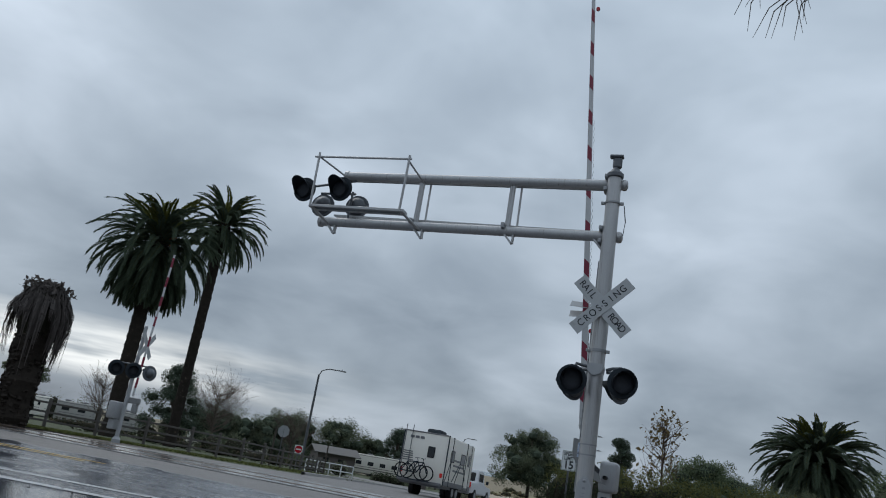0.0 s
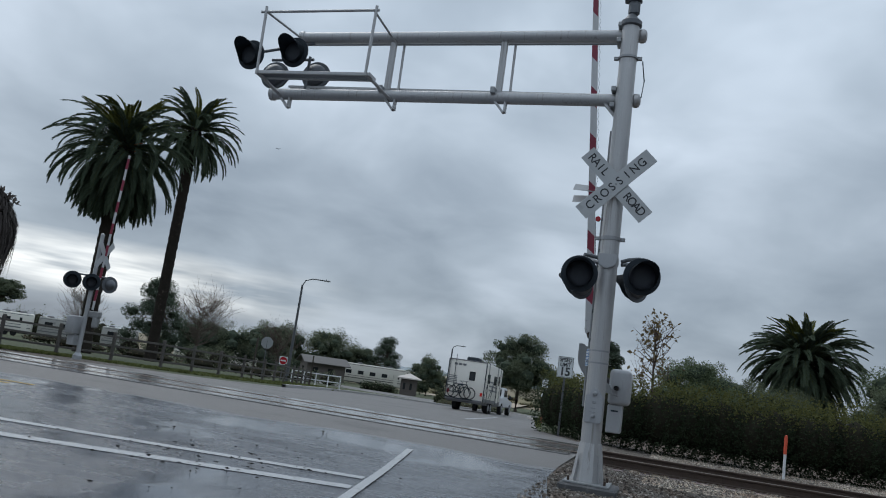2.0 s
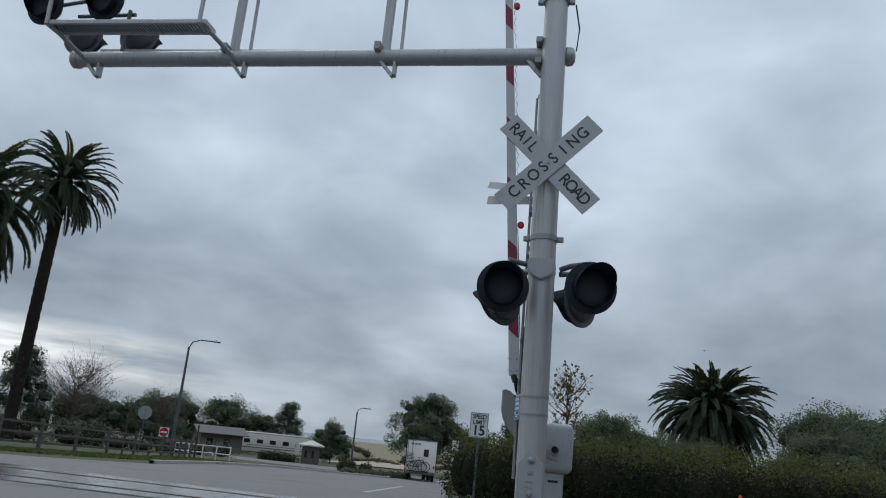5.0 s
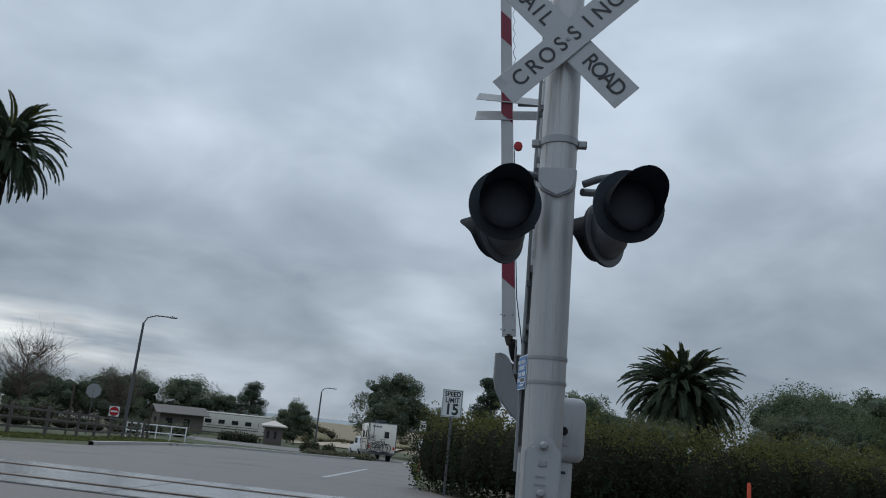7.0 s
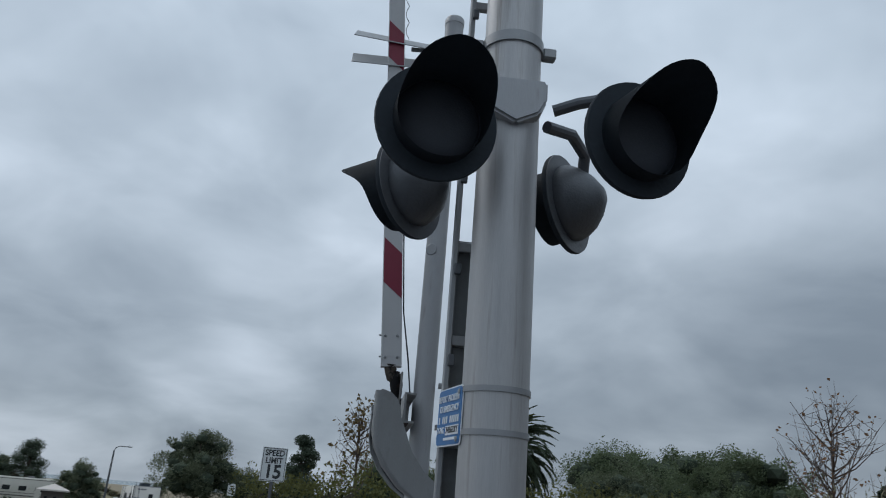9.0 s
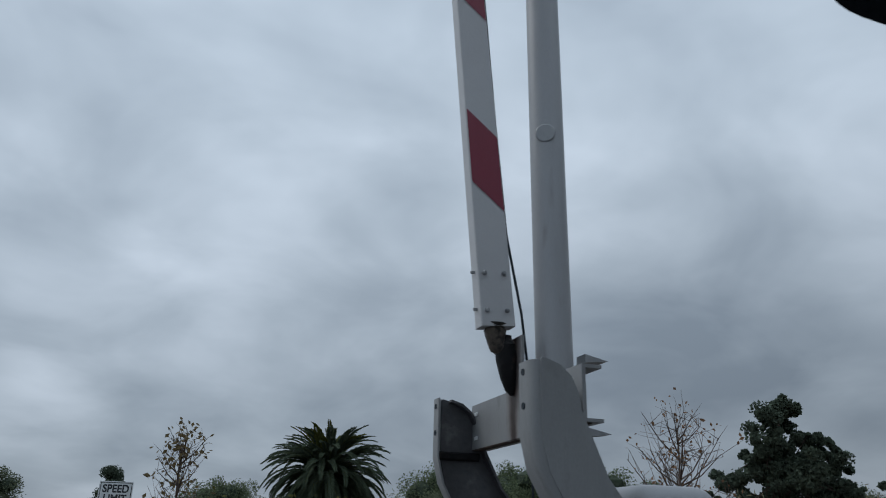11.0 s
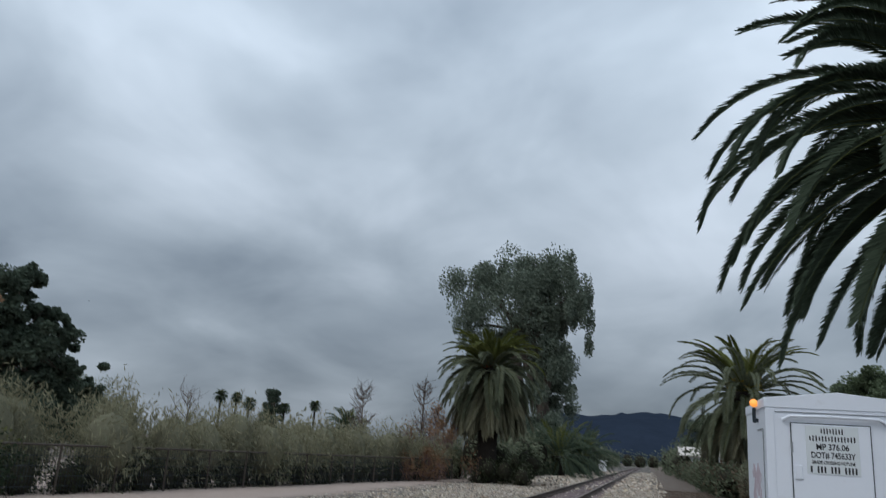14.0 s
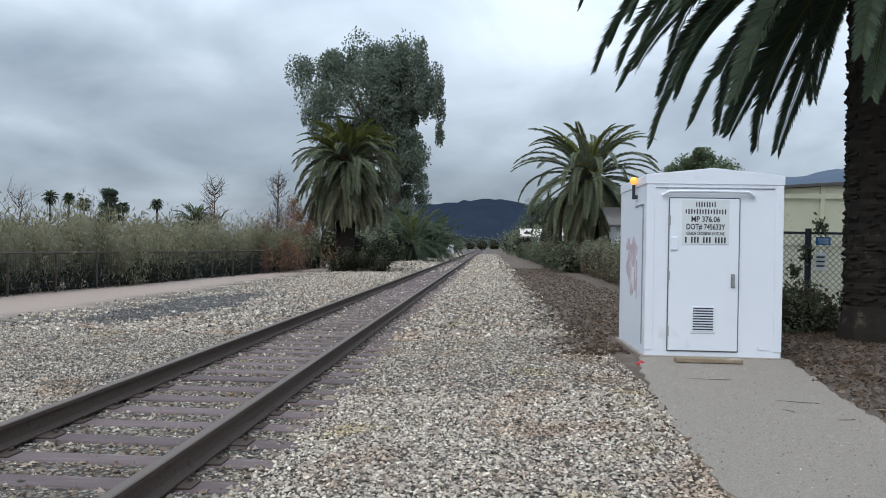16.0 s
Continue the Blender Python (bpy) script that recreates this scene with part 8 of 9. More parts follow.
def grass():
    """Tufts on the verge by the fence and beyond the kerb."""
    rng = np.random.default_rng(140)
    pts = []
    for (x0, y0, x1, y1, w, n) in ((-22, 9.5, -17.6, 17, 2.6, 5200), (-18, 17, -19, 30, 3.2, 4200), (-19, 30, -24, 43, 4.0, 3000), (-8.5, 38, -14, 70, 5.0, 4200), (-5.0, 20, -7.5, 36, 2.4, 2600)):
        k = rng.uniform(0, 1, n)
        off = rng.uniform(-w / 2, w / 2, n)
        d = np.array([x1 - x0, y1 - y0])
        d = d / np.linalg.norm(d)
        x = x0 + (x1 - x0) * k - d[1] * off
        y = y0 + (y1 - y0) * k + d[0] * off
        ok = np.array([not inside_poly(ROAD)(a, b) for a, b in zip(x, y)])
        x, y = x[ok], y[ok]
        z = np.array([slope(b) for b in y])
        pts.append(np.stack([x, y, z + 0.06], 1))
    c = np.concatenate(pts)
    n = len(c)
    a = rng.uniform(0, 2 * math.pi, n)
    w, h = 0.09, rng.uniform(0.03, 0.10, n)
    u = np.stack([np.cos(a) * w, np.sin(a) * w, np.zeros(n)], 1)
    lean = rng.normal(0, 0.06, (n, 3)) * np.array([1, 1, 0])
    up = np.stack([np.zeros(n), np.zeros(n), h], 1) + lean
    lo = c - np.array([0, 0, 0.07])
    v = np.stack([lo - u, lo + u, lo + u * 0.5 + up, lo - u * 0.5 + up], 1).reshape(-1, 3)
    ob = arrays("grass", v, np.arange(len(v)).reshape(-1, 4), L["grass"])
    tagged(ob, "short green winter grass on the verge", "grass", kind="stuff")


grass()


# ---- yard behind the cabinet ----
def shed():
    x, y = 21.0, -5.6
    t = thing("shed", (x, y, 0), 0, "beige board shed with battens behind the chain-link fence", "shed")
    bm = bmesh.new()
    slab(bm, [(-2.3, 0), (2.3, 0), (2.3, 3.25), (-0.2, 3.05), (-2.3, 2.9)], -2.5, 2.5, Matrix(((0, 0, 1, 0), (-1, 0, 0, 0), (0, 1, 0, 0), (0, 0, 0, 1))))
    wall = part("wall", bm, M["shed"], t)
    for k in (2.0, 0.9, -0.2, -1.3):
        bm = bmesh.new()
        box(bm, (-2.53, k, 1.5), (0.05, 0.12, 3.0), 0.005)
        part("batten", bm, M["shed"], wall)
    for h in (1.6, 2.75):
        bm = bmesh.new()
        box(bm, (-2.53, 0, h), (0.045, 4.5, 0.12), 0.005)
        part("batten", bm, M["shed"], wall)
    bm = bmesh.new()
    slab(bm, [(-2.5, 3.24), (2.5, 2.90), (2.5, 2.97), (-2.5, 3.32)], -2.62, 2.8, Matrix(((0, 0, 1, 0), (1, 0, 0, 0), (0, 1, 0, 0), (0, 0, 0, 1))))
    part("roof", bm, M["roof_grey"], t)


shed()
bush("ivy", [((13.15, -1.75 - i * 0.22, 0.5 + 0.42 * i + 0.1 * (i % 2)), (0.10, 0.16, 0.22)) for i in range(4)], 120, 0.05, [L["oak"], L["green"]], "ivy climbing the chain-link fence", "ivy", 182, core=False, shell=0.1)
bush("shrub", [((12.5, -3.0, 0.35), (0.4, 0.6, 0.45)), ((12.6, -1.75, 0.35), (0.5, 0.5, 0.5)), ((12.9, -2.1, 0.3), (0.5, 0.5, 0.45))], 1600, 0.045, [L["oak"], L["ivy"]], "dark shrub at the foot of the palm", "shrub", 181)


def chain_link():
    x, y0, y1 = 13.2, -6.5, -1.1
    t = thing("chain_link_fence", (x, y0, 0), 0, "dark chain-link fence with notices beside the palm", "fence")
    for y in (0, 1.4, 2.85, 4.27, 5.35):
        bm = bmesh.new()
        rod(bm, (0, y, -0.1), (0, y, 1.80), 0.055, seg=10)
        part("post", bm, M["black"], t)
    bm = bmesh.new()
    rod(bm, (0, 0, 1.72), (0, 5.35, 1.72), 0.022, seg=8)
    part("top_rail", bm, M["black"], t)
    bm = bmesh.new()
    step, hgt = 0.11, 1.70
    n = int((5.35 + hgt) / step)
    for i in range(n):
        for s in (1, -1):
            y = i * step - (hgt if s > 0 else 0)
            a, b = (y, 0.02), (y + s * hgt + (hgt if s < 0 else 0) * 0, hgt)
            if s < 0:
                a, b = (i * step, 0.02), (i * step - hgt, hgt)
            t0, t1 = 0.0, 1.0
            for lo, hi in ((0.0, 5.35),):
                dy = b[0] - a[0]
                ta, tb = (lo - a[0]) / dy, (hi - a[0]) / dy
                t0, t1 = max(t0, min(ta, tb)), min(t1, max(ta, tb))
            if t1 - t0 > 0.02:
                p = (0.01 * s, a[0] + (b[0] - a[0]) * t0, a[1] + (b[1] - a[1]) * t0)
                q = (0.01 * s, a[0] + (b[0] - a[0]) * t1, a[1] + (b[1] - a[1]) * t1)
                rod(bm, p, q, 0.0075, seg=4, caps=False)
    part("mesh", bm, M["galv"], t)
    for yy, zz, w, h, mat in ((4.02, 1.58, 0.26, 0.14, M["sign_blue"]), (4.06, 1.21, 0.21, 0.32, M["sign_white"])):
        bm = bmesh.new()
        box(bm, (-0.03, yy, zz), (0.006, w, h), 0.002)
        p = part("notice", bm, mat, t)
        for i in range(3):
            bm = bmesh.new()
            box(bm, (-0.035, yy, zz + h * (0.25 - 0.25 * i)), (0.003, w * 0.7, h * 0.09))
            part("bar", bm, M["sign_black"] if mat is M["sign_white"] else M["sign_text"], p)


chain_link()
hut(44, -7.0, 7, 5, 2.6, 90, M["white_paint"], M["roof_grey"], "white house beyond the palm")
hut(58, -5.5, 7, 4, 2.2, 90, M["white_paint"], M["roof_pale"], "white house beyond the palm")


def wire_fence():
    """Low dark fence in front of the thicket."""
    t = thing("wire_fence", (12, 18.1, slope(17)), -7.4, "low dark wire fence before the thicket", "fence")
    for i in range(17):
        bm = bmesh.new()
        rod(bm, (i * 2.0, 0, -0.1), (i * 2.0, 0, 1.25), 0.03, seg=8)
        part("post", bm, M["wood_dark"], t)
    for h in (0.2, 0.45, 0.7, 0.95):
        bm = bmesh.new()
        rod(bm, (0, 0, h), (32, 0, h), 0.006, seg=4)
        part("wire", bm, M["black"], t)
    bm = bmesh.new()
    rod(bm, (0, 0, 1.22), (32, 0, 1.22), 0.03, seg=8)
    part("top_rail", bm, M["wood_dark"], t)
    bm = bmesh.new()
    for i in range(320):
        box(bm, (i * 0.1, 0, 0.6), (0.006, 0.006, 1.2))
    part("mesh", bm, M["black"], t)


wire_fence()
bm = bmesh.new()
box(bm, (0, 0, 0.7), (1.1, 1.1, 1.5), 0.05)
box(bm, (0, 0, 1.48), (1.25, 1.25, 0.12), 0.03)
solo("track_cabinet", bm, M["white_paint"], "small white cabinet far down the track", "cabinet", pose(118, 9.4, 0))


# ---- litter, twigs, ballast ----
def debris():
    rng = np.random.default_rng(150)
    n = 170
    c = np.stack([rng.normal(-3.7, 0.9, n), rng.normal(-2.9, 1.4, n), np.full(n, 0.024)], 1)
    c = np.concatenate([c, np.stack([rng.uniform(-8, -0.8, 70), rng.uniform(-7, 1.5, 70), np.full(70, 0.024)], 1)])
    v, f = leaf_quads(rng, c, 0.021, flat=1.0, long=2.2)
    v[:, 2] = 0.028 + (v[:, 2] - 0.024) * 0.8
    ob = arrays("fallen_leaves", v, f, M["wet_leaf"])
    tagged(ob, "dark wet leaves scattered on the asphalt", "leaves", kind="stuff")


debris()


def litter_layer():
    rng = np.random.default_rng(155)
    n = 21000
    x = np.concatenate([rng.uniform(8.6, 14.5, n // 3), 9.0 + 38 * rng.uniform(0, 1, n - n // 3) ** 1.8])
    y = np.concatenate([rng.uniform(-5.5, -0.3, n // 3), rng.uniform(-0.6, 2.1, n - n // 3) + rng.exponential(0.22, n - n // 3)])
    x, y = np.concatenate([x, rng.uniform(3.5, 9.0, 6000)]), np.concatenate([y, rng.uniform(-3.2, 0.28, 6000)])
    x, y = np.concatenate([x, rng.uniform(4.0, 10.0, 160)]), np.concatenate([y, 1.9 + rng.exponential(0.5, 160)])
    wander = 0.06 * np.sin(x * 5.3) + rng.normal(0, 0.07, len(x))
    ok = ~((x > 8.7) & (x < 11.1) & (y > -0.3) & (y < 1.65)) & ~((x > 1.6) & (x < 9.1) & (y > np.interp(x, [1.6, 5.3, 6.5, 8.9], [0.5, 0.33, 0.18, -0.28]) + wander) & (y < 1.95))
    x, y = x[ok], y[ok]
    c = np.stack([x, y, np.array([land(p, q) for p, q in zip(x, y)]) + 0.02], 1)
    v, f = leaf_quads(rng, c, 0.027, flat=0.75, long=2.6)
    ob = arrays("leaf_litter", v, f, [L["litter"], L["ivy"], M["bark"], M["board"]], mat_index=rng.choice(4, len(f), p=[0.5, 0.26, 0.15, 0.09]).astype(np.int32))
    tagged(ob, "brown fallen leaves and bark beside the track", "leaves", kind="stuff")


litter_layer()


DARK_SPOT = (16.6, 10.25, 4.8, 0.95)


def stones(name, n, x0, x1, y0, y1, size, seed, label, power=1.6, on_path=False, mat="stone"):
    """Broken stones lying on the bed, denser towards x0."""
    rng = np.random.default_rng(seed)
    base = np.array([(1, 0, 0), (-1, 0, 0), (0, 1, 0), (0, -1, 0), (0, 0, 1), (0, 0, -1)], float)
    tri = np.array([(0, 2, 4), (2, 1, 4), (1, 3, 4), (3, 0, 4), (2, 0, 5), (1, 2, 5), (3, 1, 5), (0, 3, 5)])
    x = x0 + (x1 - x0) * rng.uniform(0, 1, n) ** power
    y = rng.uniform(y0, y1, n)
    ok = ~((np.abs(y - NEAR_RAIL) < 0.085) | (np.abs(y - FAR_RAIL) < 0.085))
    path = inside_poly([(9.0, 1.60), (6.7, 1.86), (5.5, 1.96), (4.5, 2.04), (3.4, 2.09), (2.3, 2.06), (1.5, 1.4), (1.6, -3), (11.2, -3), (11.2, 1.66)])
    ok &= np.array([path(a, b) == on_path for a, b in zip(x, y)])
    # a ragged edge towards the brown earth beside the fence, and towards the bare strip across the track
    rag = 0.22 * np.sin(x * 1.9 + 0.7) + 0.16 * np.sin(x * 4.3) + rng.normal(0, 0.34, n)
    ok &= (x < 9.2) | (y > 2.4 + rag)
    ok &= y < 11.5 + 2.5 * rag
    cx, cy, rx, ry = DARK_SPOT
    inside = ((x - cx) / rx) ** 2 + ((y - cy) / ry) ** 2 < 1 + 0.5 * np.sin(x * 1.3) * np.cos(y * 2.1) + rng.normal(0, 0.2, n)
    ok &= inside if mat == "dark_stone" else ~inside | (rng.uniform(0, 1, n) < 0.12)
    if mat == "stone":
        ok &= (x > 4.5) | (y < 7.6) | (rng.uniform(0, 1, n) < 0.3)
    x, y = x[ok], y[ok]
    n = len(x)
    z = np.array([land(a, b) for a, b in zip(x, y)])
    mid = (NEAR_RAIL + FAR_RAIL) / 2
    between = np.abs(y - mid) < 1.15
    # the ties lie mostly bare; rust-stained stones fill the beds between them
    k = np.searchsorted(TIES, x).clip(1, len(TIES) - 1)
    bare = (np.minimum(np.abs(np.array(TIES)[k] - x), np.abs(np.array(TIES)[k - 1] - x)) < 0.115) & (np.abs(y - mid) < 1.28)
    keep = ~bare | (rng.uniform(0, 1, n) < np.where(np.abs(y - mid) < 0.9, 0.10, 0.35))
    if mat == "stone":
        keep &= ~between | (rng.uniform(0, 1, n) < 0.25)
    x, y, z, between = x[keep], y[keep], z[keep], between[keep]
    n = len(x)
    s = size * rng.uniform(0.55, 1.5, n)
    rad = s[:, None, None] * rng.uniform(0.6, 1.25, (n, 6, 1))
    squash = np.stack([rng.uniform(0.8, 1.3, n), rng.uniform(0.7, 1.1, n), rng.uniform(0.5, 0.9, n)], 1)[:, None, :]
    pts = base[None] * rad * squash + rng.normal(0, 0.18, (n, 6, 3)) * s[:, None, None]
    a = rng.uniform(0, 2 * math.pi, n)
    ca, sa = np.cos(a)[:, None], np.sin(a)[:, None]
    px = pts[:, :, 0] * ca - pts[:, :, 1] * sa
    py = pts[:, :, 0] * sa + pts[:, :, 1] * ca
    pts = np.stack([px + x[:, None], py + y[:, None], pts[:, :, 2] + (z + s * rng.uniform(-0.15, 0.75, n) + (0.024 if on_path else 0))[:, None] - np.where(between, rng.uniform(0.004, 0.026, n), 0)[:, None]], 2).reshape(-1, 3)
    f = (tri[None] + (np.arange(n) * 6)[:, None, None]).reshape(-1, 3)
    ob = arrays(name, pts, f, M[mat])
    tagged(ob, label, "gravel", kind="stuff")


stones("ballast", 118000, 0.6, 12, 1.9, 12.6, 0.0138, 160, "loose pale and grey railway ballast", 1.35)
stones("ballast", 56000, 11, 46, 2.0, 12.8, 0.028, 161, "loose pale and grey railway ballast", 1.2)
stones("ballast", 40000, 0.8, 6.5, 1.95, 8.6, 0.0145, 163, "loose pale and grey railway ballast", 1.0)
stones("ballast", 12000, 42, 130, 2.0, 11.8, 0.075, 167, "loose pale and grey railway ballast", 1.5)
stones("rusty_ballast", 40000, 0.3, 24, 5.0, 7.4, 0.0195, 166, "rust-stained ballast between the ties", 1.3, False, "rusty_stone")
stones("dark_gravel", 26000, 11.5, 22.5, 8.8, 11.8, 0.020, 165, "patch of dark grey gravel beside the track", 1.0, False, "dark_stone")
stones("gravel", 10000, -0.62, 2.6, -2.0, 4.5, 0.020, 162, "brown and grey gravel round the mast footing", 1.0, False, "brown_stone")


stones("grit", 3200, 3.2, 8.8, 0.1, 2.2, 0.005, 164, "loose grit on the concrete path", 0.9, True)


# ---- caravan train driving away ----
def bicycle(parent, bx, by):
    bike = new("bicycle")
    bike.parent = parent
    bike.matrix_basis = pose(bx, by, 0)
    for cx in (-0.42, 0.56):
        bm = bmesh.new()
        pts = [(cx + math.cos(a) * 0.33, -0.36, 1.02 + math.sin(a) * 0.33) for a in [i * 2 * math.pi / 22 for i in range(23)]]
        pipe(bm, pts, 0.030, 6)
        part("tyre", bm, M["rubber"], bike)
    bm = bmesh.new()
    P = [(-0.42, -0.36, 1.02), (-0.15, -0.36, 1.45), (0.35, -0.36, 1.50), (0.56, -0.36, 1.02), (0.06, -0.36, 1.0)]
    for a, b in ((0, 1), (1, 2), (2, 3), (1, 4), (4, 2), (0, 4)):
        rod(bm, P[a], P[b], 0.026, seg=6)
    rod(bm, (0.35, -0.36, 1.5), (0.30, -0.36, 1.66), 0.015, seg=6)
    rod(bm, (0.18, -0.36, 1.66), (0.42, -0.36, 1.68), 0.014, seg=6)
    part("frame", bm, M["black"], bike)


def towed_trailer():
    t = thing("travel_trailer", (-10, 24, 0), 0, "cream travel trailer with bicycles on its rear rack", "trailer")
    bm = bmesh.new()
    box(bm, (0, 2.9, 1.78), (2.30, 5.8, 2.35), 0.10, segs=2)
    body = part("body", bm, M["rv_white"], t)
    bm = bmesh.new()
    box(bm, (0, 2.9, 0.58), (2.1, 5.6, 0.22))
    part("chassis", bm, M["rv_grey"], t)
    for s in (-1, 1):
        for i, (z, w) in enumerate(((1.9, 1.4), (1.65, 2.2), (1.4, 2.8))):
            bm = bmesh.new()
            box(bm, (s * 1.155, 1.5 + w / 2, z), (0.012, w, 0.09), 0, pose(0, 0, 0))
            part("graphic", bm, M["rv_grey"], body)
        for y, w, h, z in ((1.1, 0.7, 0.55, 2.05), (3.3, 0.9, 0.55, 2.05)):
            bm = bmesh.new()
            box(bm, (s * 1.155, y, z), (0.02, w, h), 0.03)
            part("window", bm, M["glass_dark"], body)
    for sx in (-1.145, 1.145):
        for y in (0.02, 0.95, 4.05, 5.1):
            bm = bmesh.new()
            box(bm, (sx, y, 1.78), (0.05, 0.10 if y > 0.5 else 0.06, 2.34), 0.008)
            part("trim", bm, M["black"], body)
    # dark swooshes along the side and a black sill
    for y, z, ln, tip in ((2.2, 1.35, 1.5, 38), (2.55, 1.25, 1.2, 52), (3.95, 1.4, 1.3, -48), (0.55, 1.3, 1.2, 55)):
        bm = bmesh.new()
        box(bm, (0, 0, 0), (0.014, ln, 0.07), 0, pose(1.158, y, z, tip, 0, 0))
        part("graphic", bm, M["black"], body)
    for sx in (-1.15, 1.15):
        bm = bmesh.new()
        box(bm, (sx, 2.9, 0.72), (0.03, 5.7, 0.22), 0.005)
        part("sill", bm, M["rv_grey"], body)
    bm = bmesh.new()
    box(bm, (0, 0.0, 2.93), (2.2, 0.05, 0.05), 0.01)
    part("trim", bm, M["rv_grey"], body)
    bm = bmesh.new()
    box(bm, (1.16, 4.6, 1.6), (0.02, 0.7, 1.75), 0.03)
    part("door", bm, M["rv_white"], body)
    bm = bmesh.new()
    box(bm, (1.165, 4.6, 2.1), (0.02, 0.42, 0.6), 0.03)
    part("window", bm, M["glass_dark"], body)
    bm = bmesh.new()
    box(bm, (0.35, -0.01, 2.05), (0.36, 0.03, 0.52), 0.03)
    part("window", bm, M["glass_dark"], body)
    for i in range(5):
        bm = bmesh.new()
        box(bm, (-0.82, -0.01, 1.55 + i * 0.10), (0.62 - i * 0.03, 0.014, 0.045))
        part("graphic", bm, M["rv_grey"], body)
    for i in range(3):
        bm = bmesh.new()
        box(bm, (-0.72 + i * 0.26, -0.01, 2.66), (0.2, 0.014, 0.12))
        part("graphic", bm, M["rv_grey"], body)
    bm = bmesh.new()
    box(bm, (0, 1.7, 3.08), (0.75, 1.0, 0.30), 0.06)
    part("air_conditioner", bm, M["black"], t)
    lad = new("ladder")
    lad.parent = t
    for s in (-0.17, 0.17):
        bm = bmesh.new()
        rod(bm, (-0.88 + s, -0.08, 0.9), (-0.88 + s, -0.08, 3.2), 0.02, seg=6)
        part("stile", bm, M["lamp_case"], lad)
    for s in (-1.0, 1.0):
        bm = bmesh.new()
        box(bm, (s, -0.02, 1.05), (0.13, 0.03, 0.20), 0.01)
        part("tail_lamp", bm, M["tail"], t)
    bm = bmesh.new()
    box(bm, (0, -0.12, 0.62), (2.2, 0.14, 0.14), 0.02)
    part("bumper", bm, M["rv_grey"], t)
    for s in (-1, 1):
        for y in (2.3, 3.1):
            bm = bmesh.new()
            rod(bm, (s * 0.86, y, 0.36), (s * 1.1, y, 0.36), 0.36, seg=20)
            w = part("wheel", bm, M["rubber"], t)
            bm = bmesh.new()
            lathe(bm, [(0.21, 0), (0.2, 0.02), (0, 0.03)], 16, pose(s * 1.1, y, 0.36, 0, s * 90, 0))
            part("rim", bm, M["galv"], w)
    # bicycle on the rack
    for by, bx in ((-0.36, -0.18), (-0.52, -0.42)):
        bicycle(t, bx, by + 0.36)
    bm = bmesh.new()
    rod(bm, (0, -0.1, 0.62), (0, -0.5, 0.66), 0.03, seg=6)
    rod(bm, (-0.5, -0.42, 0.66), (0.6, -0.42, 0.66), 0.025, seg=6)
    part("bike_rack", bm, M["black"], t)
    bm = bmesh.new()
    rod(bm, (0, 5.8, 0.55), (0, 7.0, 0.55), 0.05, seg=8)
    part("hitch", bm, M["black"], t)
    return t


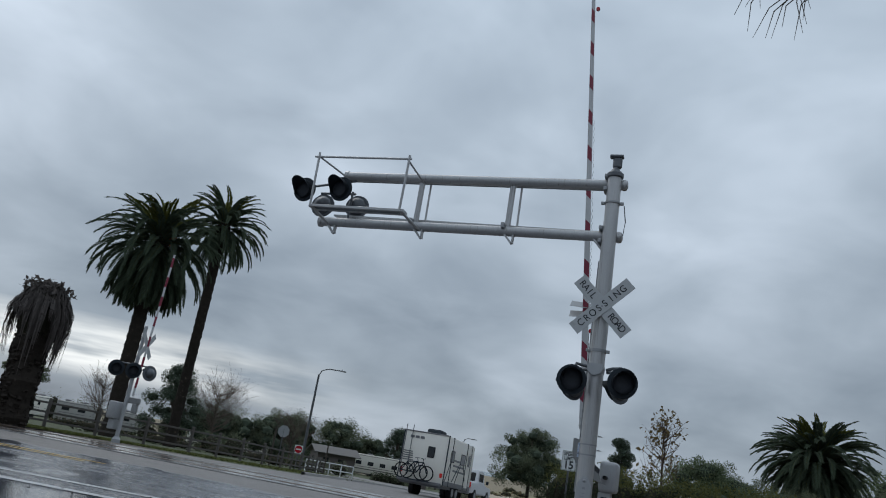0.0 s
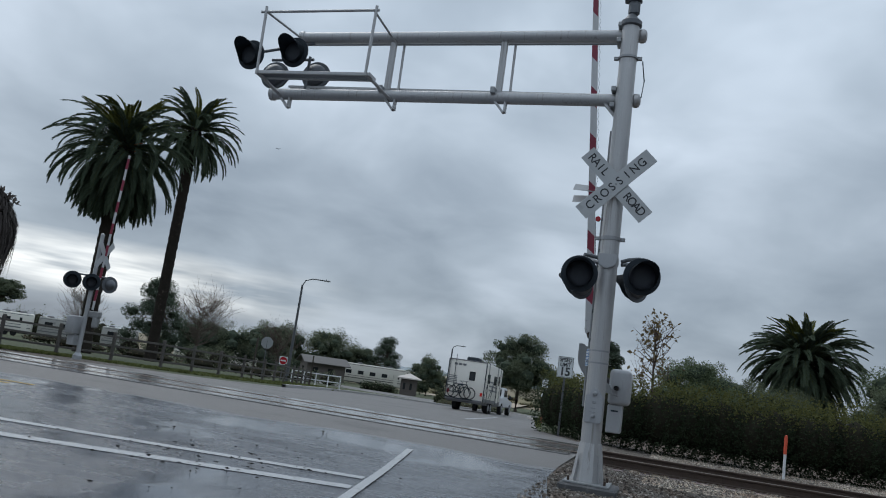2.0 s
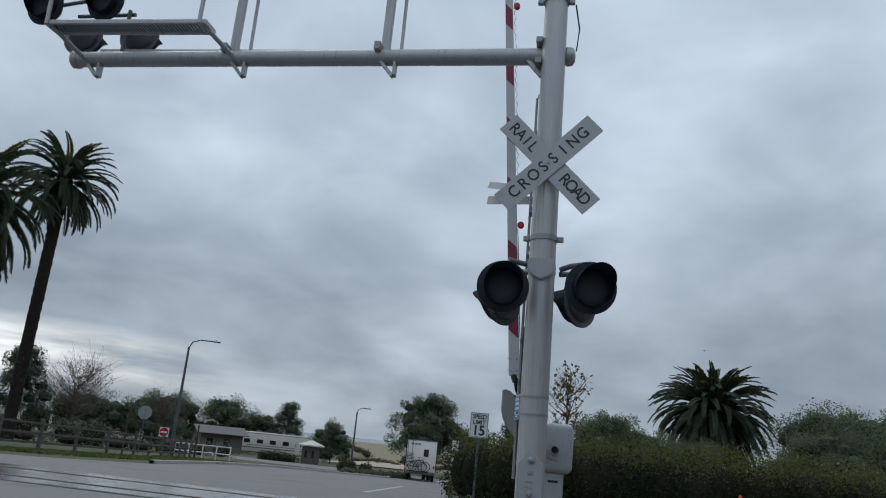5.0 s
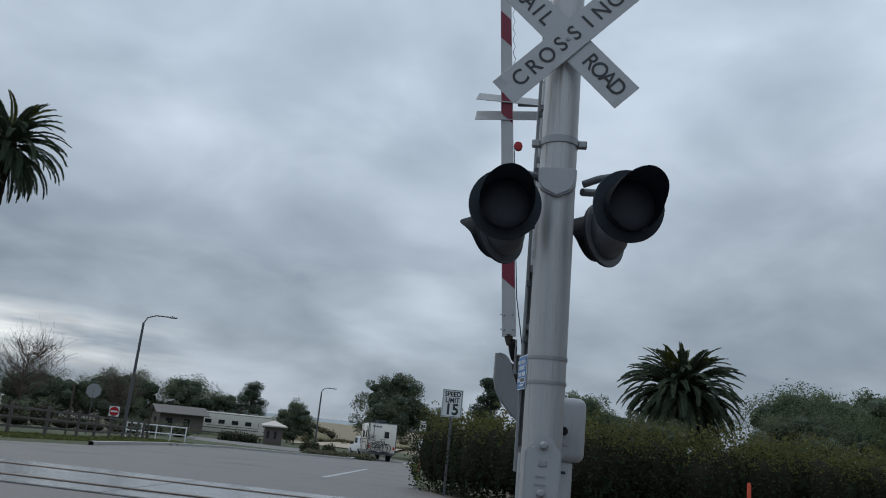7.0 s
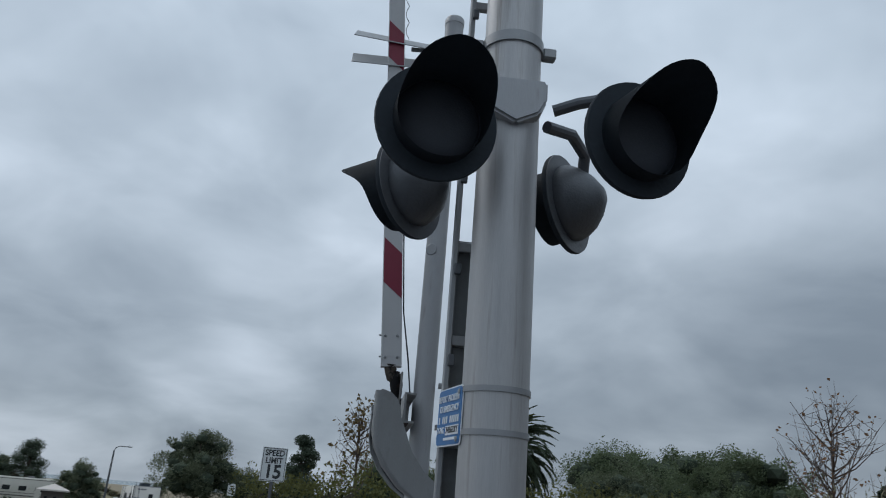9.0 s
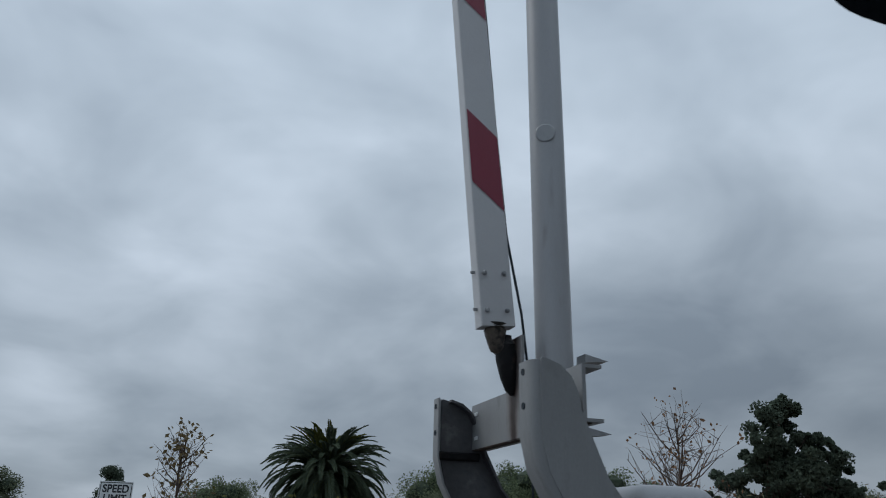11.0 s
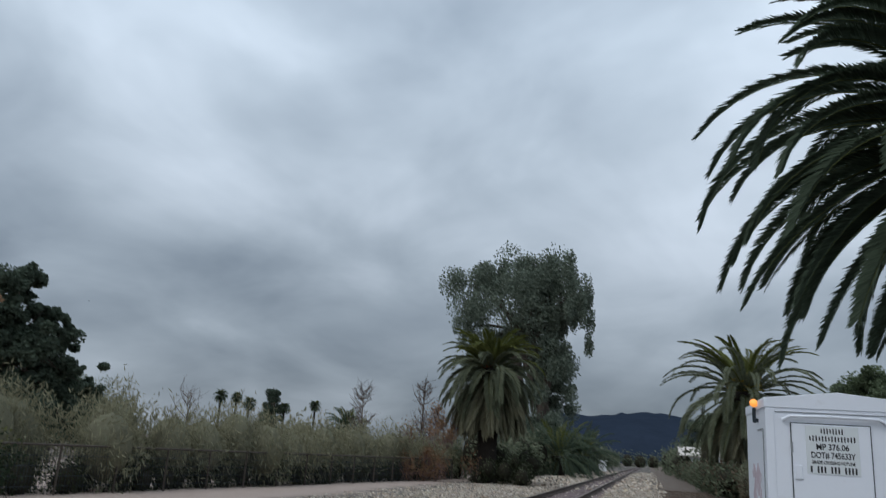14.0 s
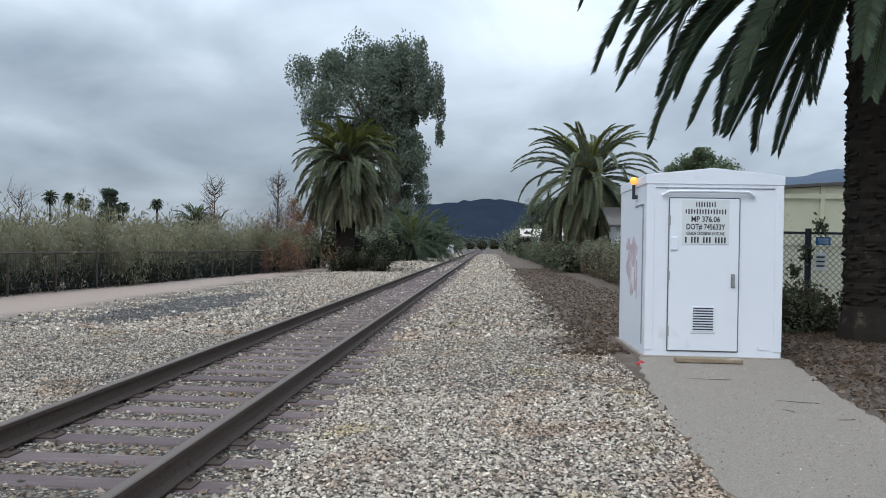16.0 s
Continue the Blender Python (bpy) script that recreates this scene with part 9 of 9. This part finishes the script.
def pickup():
    t = thing("pickup_truck", (-10, 31, 0), 0, "white pickup truck towing the trailer", "car")
    bm = bmesh.new()
    slab(bm, [(0, 0.55), (0.0, 1.12), (1.8, 1.14), (1.95, 1.15), (3.9, 1.15), (4.1, 1.08), (5.5, 1.02), (5.65, 0.85), (5.65, 0.5)], -0.95, 0.95, Matrix(((0, 0, 1, 0), (1, 0, 0, 0), (0, 1, 0, 0), (0, 0, 0, 1))))
    bmesh.ops.bevel(bm, geom=bm.edges[:], offset=0.05, segments=2, affect="EDGES")
    body = part("body", bm, M["white_paint"], t)
    bm = bmesh.new()
    slab(bm, [(1.85, 1.10), (2.0, 1.85), (3.35, 1.87), (4.1, 1.10)], -0.86, 0.86, Matrix(((0, 0, 1, 0), (1, 0, 0, 0), (0, 1, 0, 0), (0, 0, 0, 1))))
    bmesh.ops.bevel(bm, geom=bm.edges[:], offset=0.05, segments=2, affect="EDGES")
    part("cab", bm, M["white_paint"], t)
    bm = bmesh.new()
    box(bm, (0, 1.90, 1.48), (1.4, 0.06, 0.5), 0.02)
    part("rear_window", bm, M["glass_dark"], t)
    for s in (-1, 1):
        bm = bmesh.new()
        box(bm, (s * 0.86, 2.85, 1.48), (0.03, 1.2, 0.46), 0.02)
        part("side_window", bm, M["glass_dark"], t)
        bm = bmesh.new()
        box(bm, (s * 0.86, -0.01, 0.98), (0.14, 0.04, 0.32), 0.01)
        part("tail_lamp", bm, M["tail"], t)
        bm = bmesh.new()
        box(bm, (s * 1.06, 3.75, 1.28), (0.16, 0.10, 0.2), 0.02)
        part("mirror", bm, M["black"], t)
        for y in (1.05, 4.55):
            bm = bmesh.new()
            rod(bm, (s * 0.72, y, 0.39), (s * 0.98, y, 0.39), 0.39, seg=20)
            w = part("wheel", bm, M["rubber"], t)
            bm = bmesh.new()
            lathe(bm, [(0.22, 0), (0.2, 0.02), (0, 0.03)], 16, pose(s * 0.98, y, 0.39, 0, s * 90, 0))
            part("rim", bm, M["galv"], w)
    bm = bmesh.new()
    box(bm, (0, -0.08, 0.6), (1.8, 0.14, 0.16), 0.02)
    part("bumper", bm, M["galv"], t)
    return t


def bird():
    t = thing("bird", (-8, 30, 9), 0, "small dark bird gliding under the clouds", "bird")
    bm = bmesh.new()
    lathe(bm, [(0, -0.12), (0.03, -0.06), (0.04, 0.03), (0.02, 0.10), (0, 0.13)], 8, pose(0, 0, 0, 90, 0, 90))
    part("body", bm, M["black"], t)
    for s in (-1, 1):
        bm = bmesh.new()
        slab(bm, [(-0.05, 0), (0.06, 0), (0.02, s * 0.2), (-0.04, s * 0.22)], -0.006, 0.006, pose(0, 0, 0, s * 18, 0, 0))
        part("wing", bm, M["black"], t)
    return t


trailer, truck, gull = towed_trailer(), pickup(), bird()
# rear of the trailer: seconds, x, y, heading
DRIVE = [(0.0, -10.6, 23.5, 2), (1.5, -10.6, 31.0, 2), (2.5, -10.6, 37.0, 3), (3.5, -10.6, 42.5, 5), (5.0, -11.1, 51.5, 11), (6.2, -12.0, 55.5, 15), (7.3, -13.2, 58.5, 20), (7.7, -14.5, 61.2, 22), (8.1, -15.8, 64.4, 23), (10.0, -20.5, 74.5, 27), (16.0, -36.0, 102.0, 30)]


def motions():
    rows, rows2 = [], []
    for t, x, y, yaw in DRIVE:
        rows.append((t, pose(x, y, slope(y) + 0.012, math.degrees(math.atan(-0.0353)) * math.cos(radians(yaw)), 0, yaw)))
        lead = yaw + (6 if 5 <= t < 9 else 0)
        hx, hy = x - math.sin(radians(yaw)) * 7.0, y + math.cos(radians(yaw)) * 7.0
        rows2.append((t, pose(hx, hy, slope(hy) + 0.012, math.degrees(math.atan(-0.0353)) * math.cos(radians(lead)), 0, lead)))
    walk(trailer, rows)
    walk(truck, rows2)
    walk(gull, [(0.0, pose(-44, 36, 17, 0, 0, 120)), (3.5, pose(-13.3, 49.6, 14.5, 0, 0, 120)), (5.0, pose(10.8, 62.0, 11.3, 0, 0, 110)), (8.0, pose(52, 80, 14, 0, 0, 100)), (16.0, pose(150, 120, 30, 0, 0, 100))])


motions()
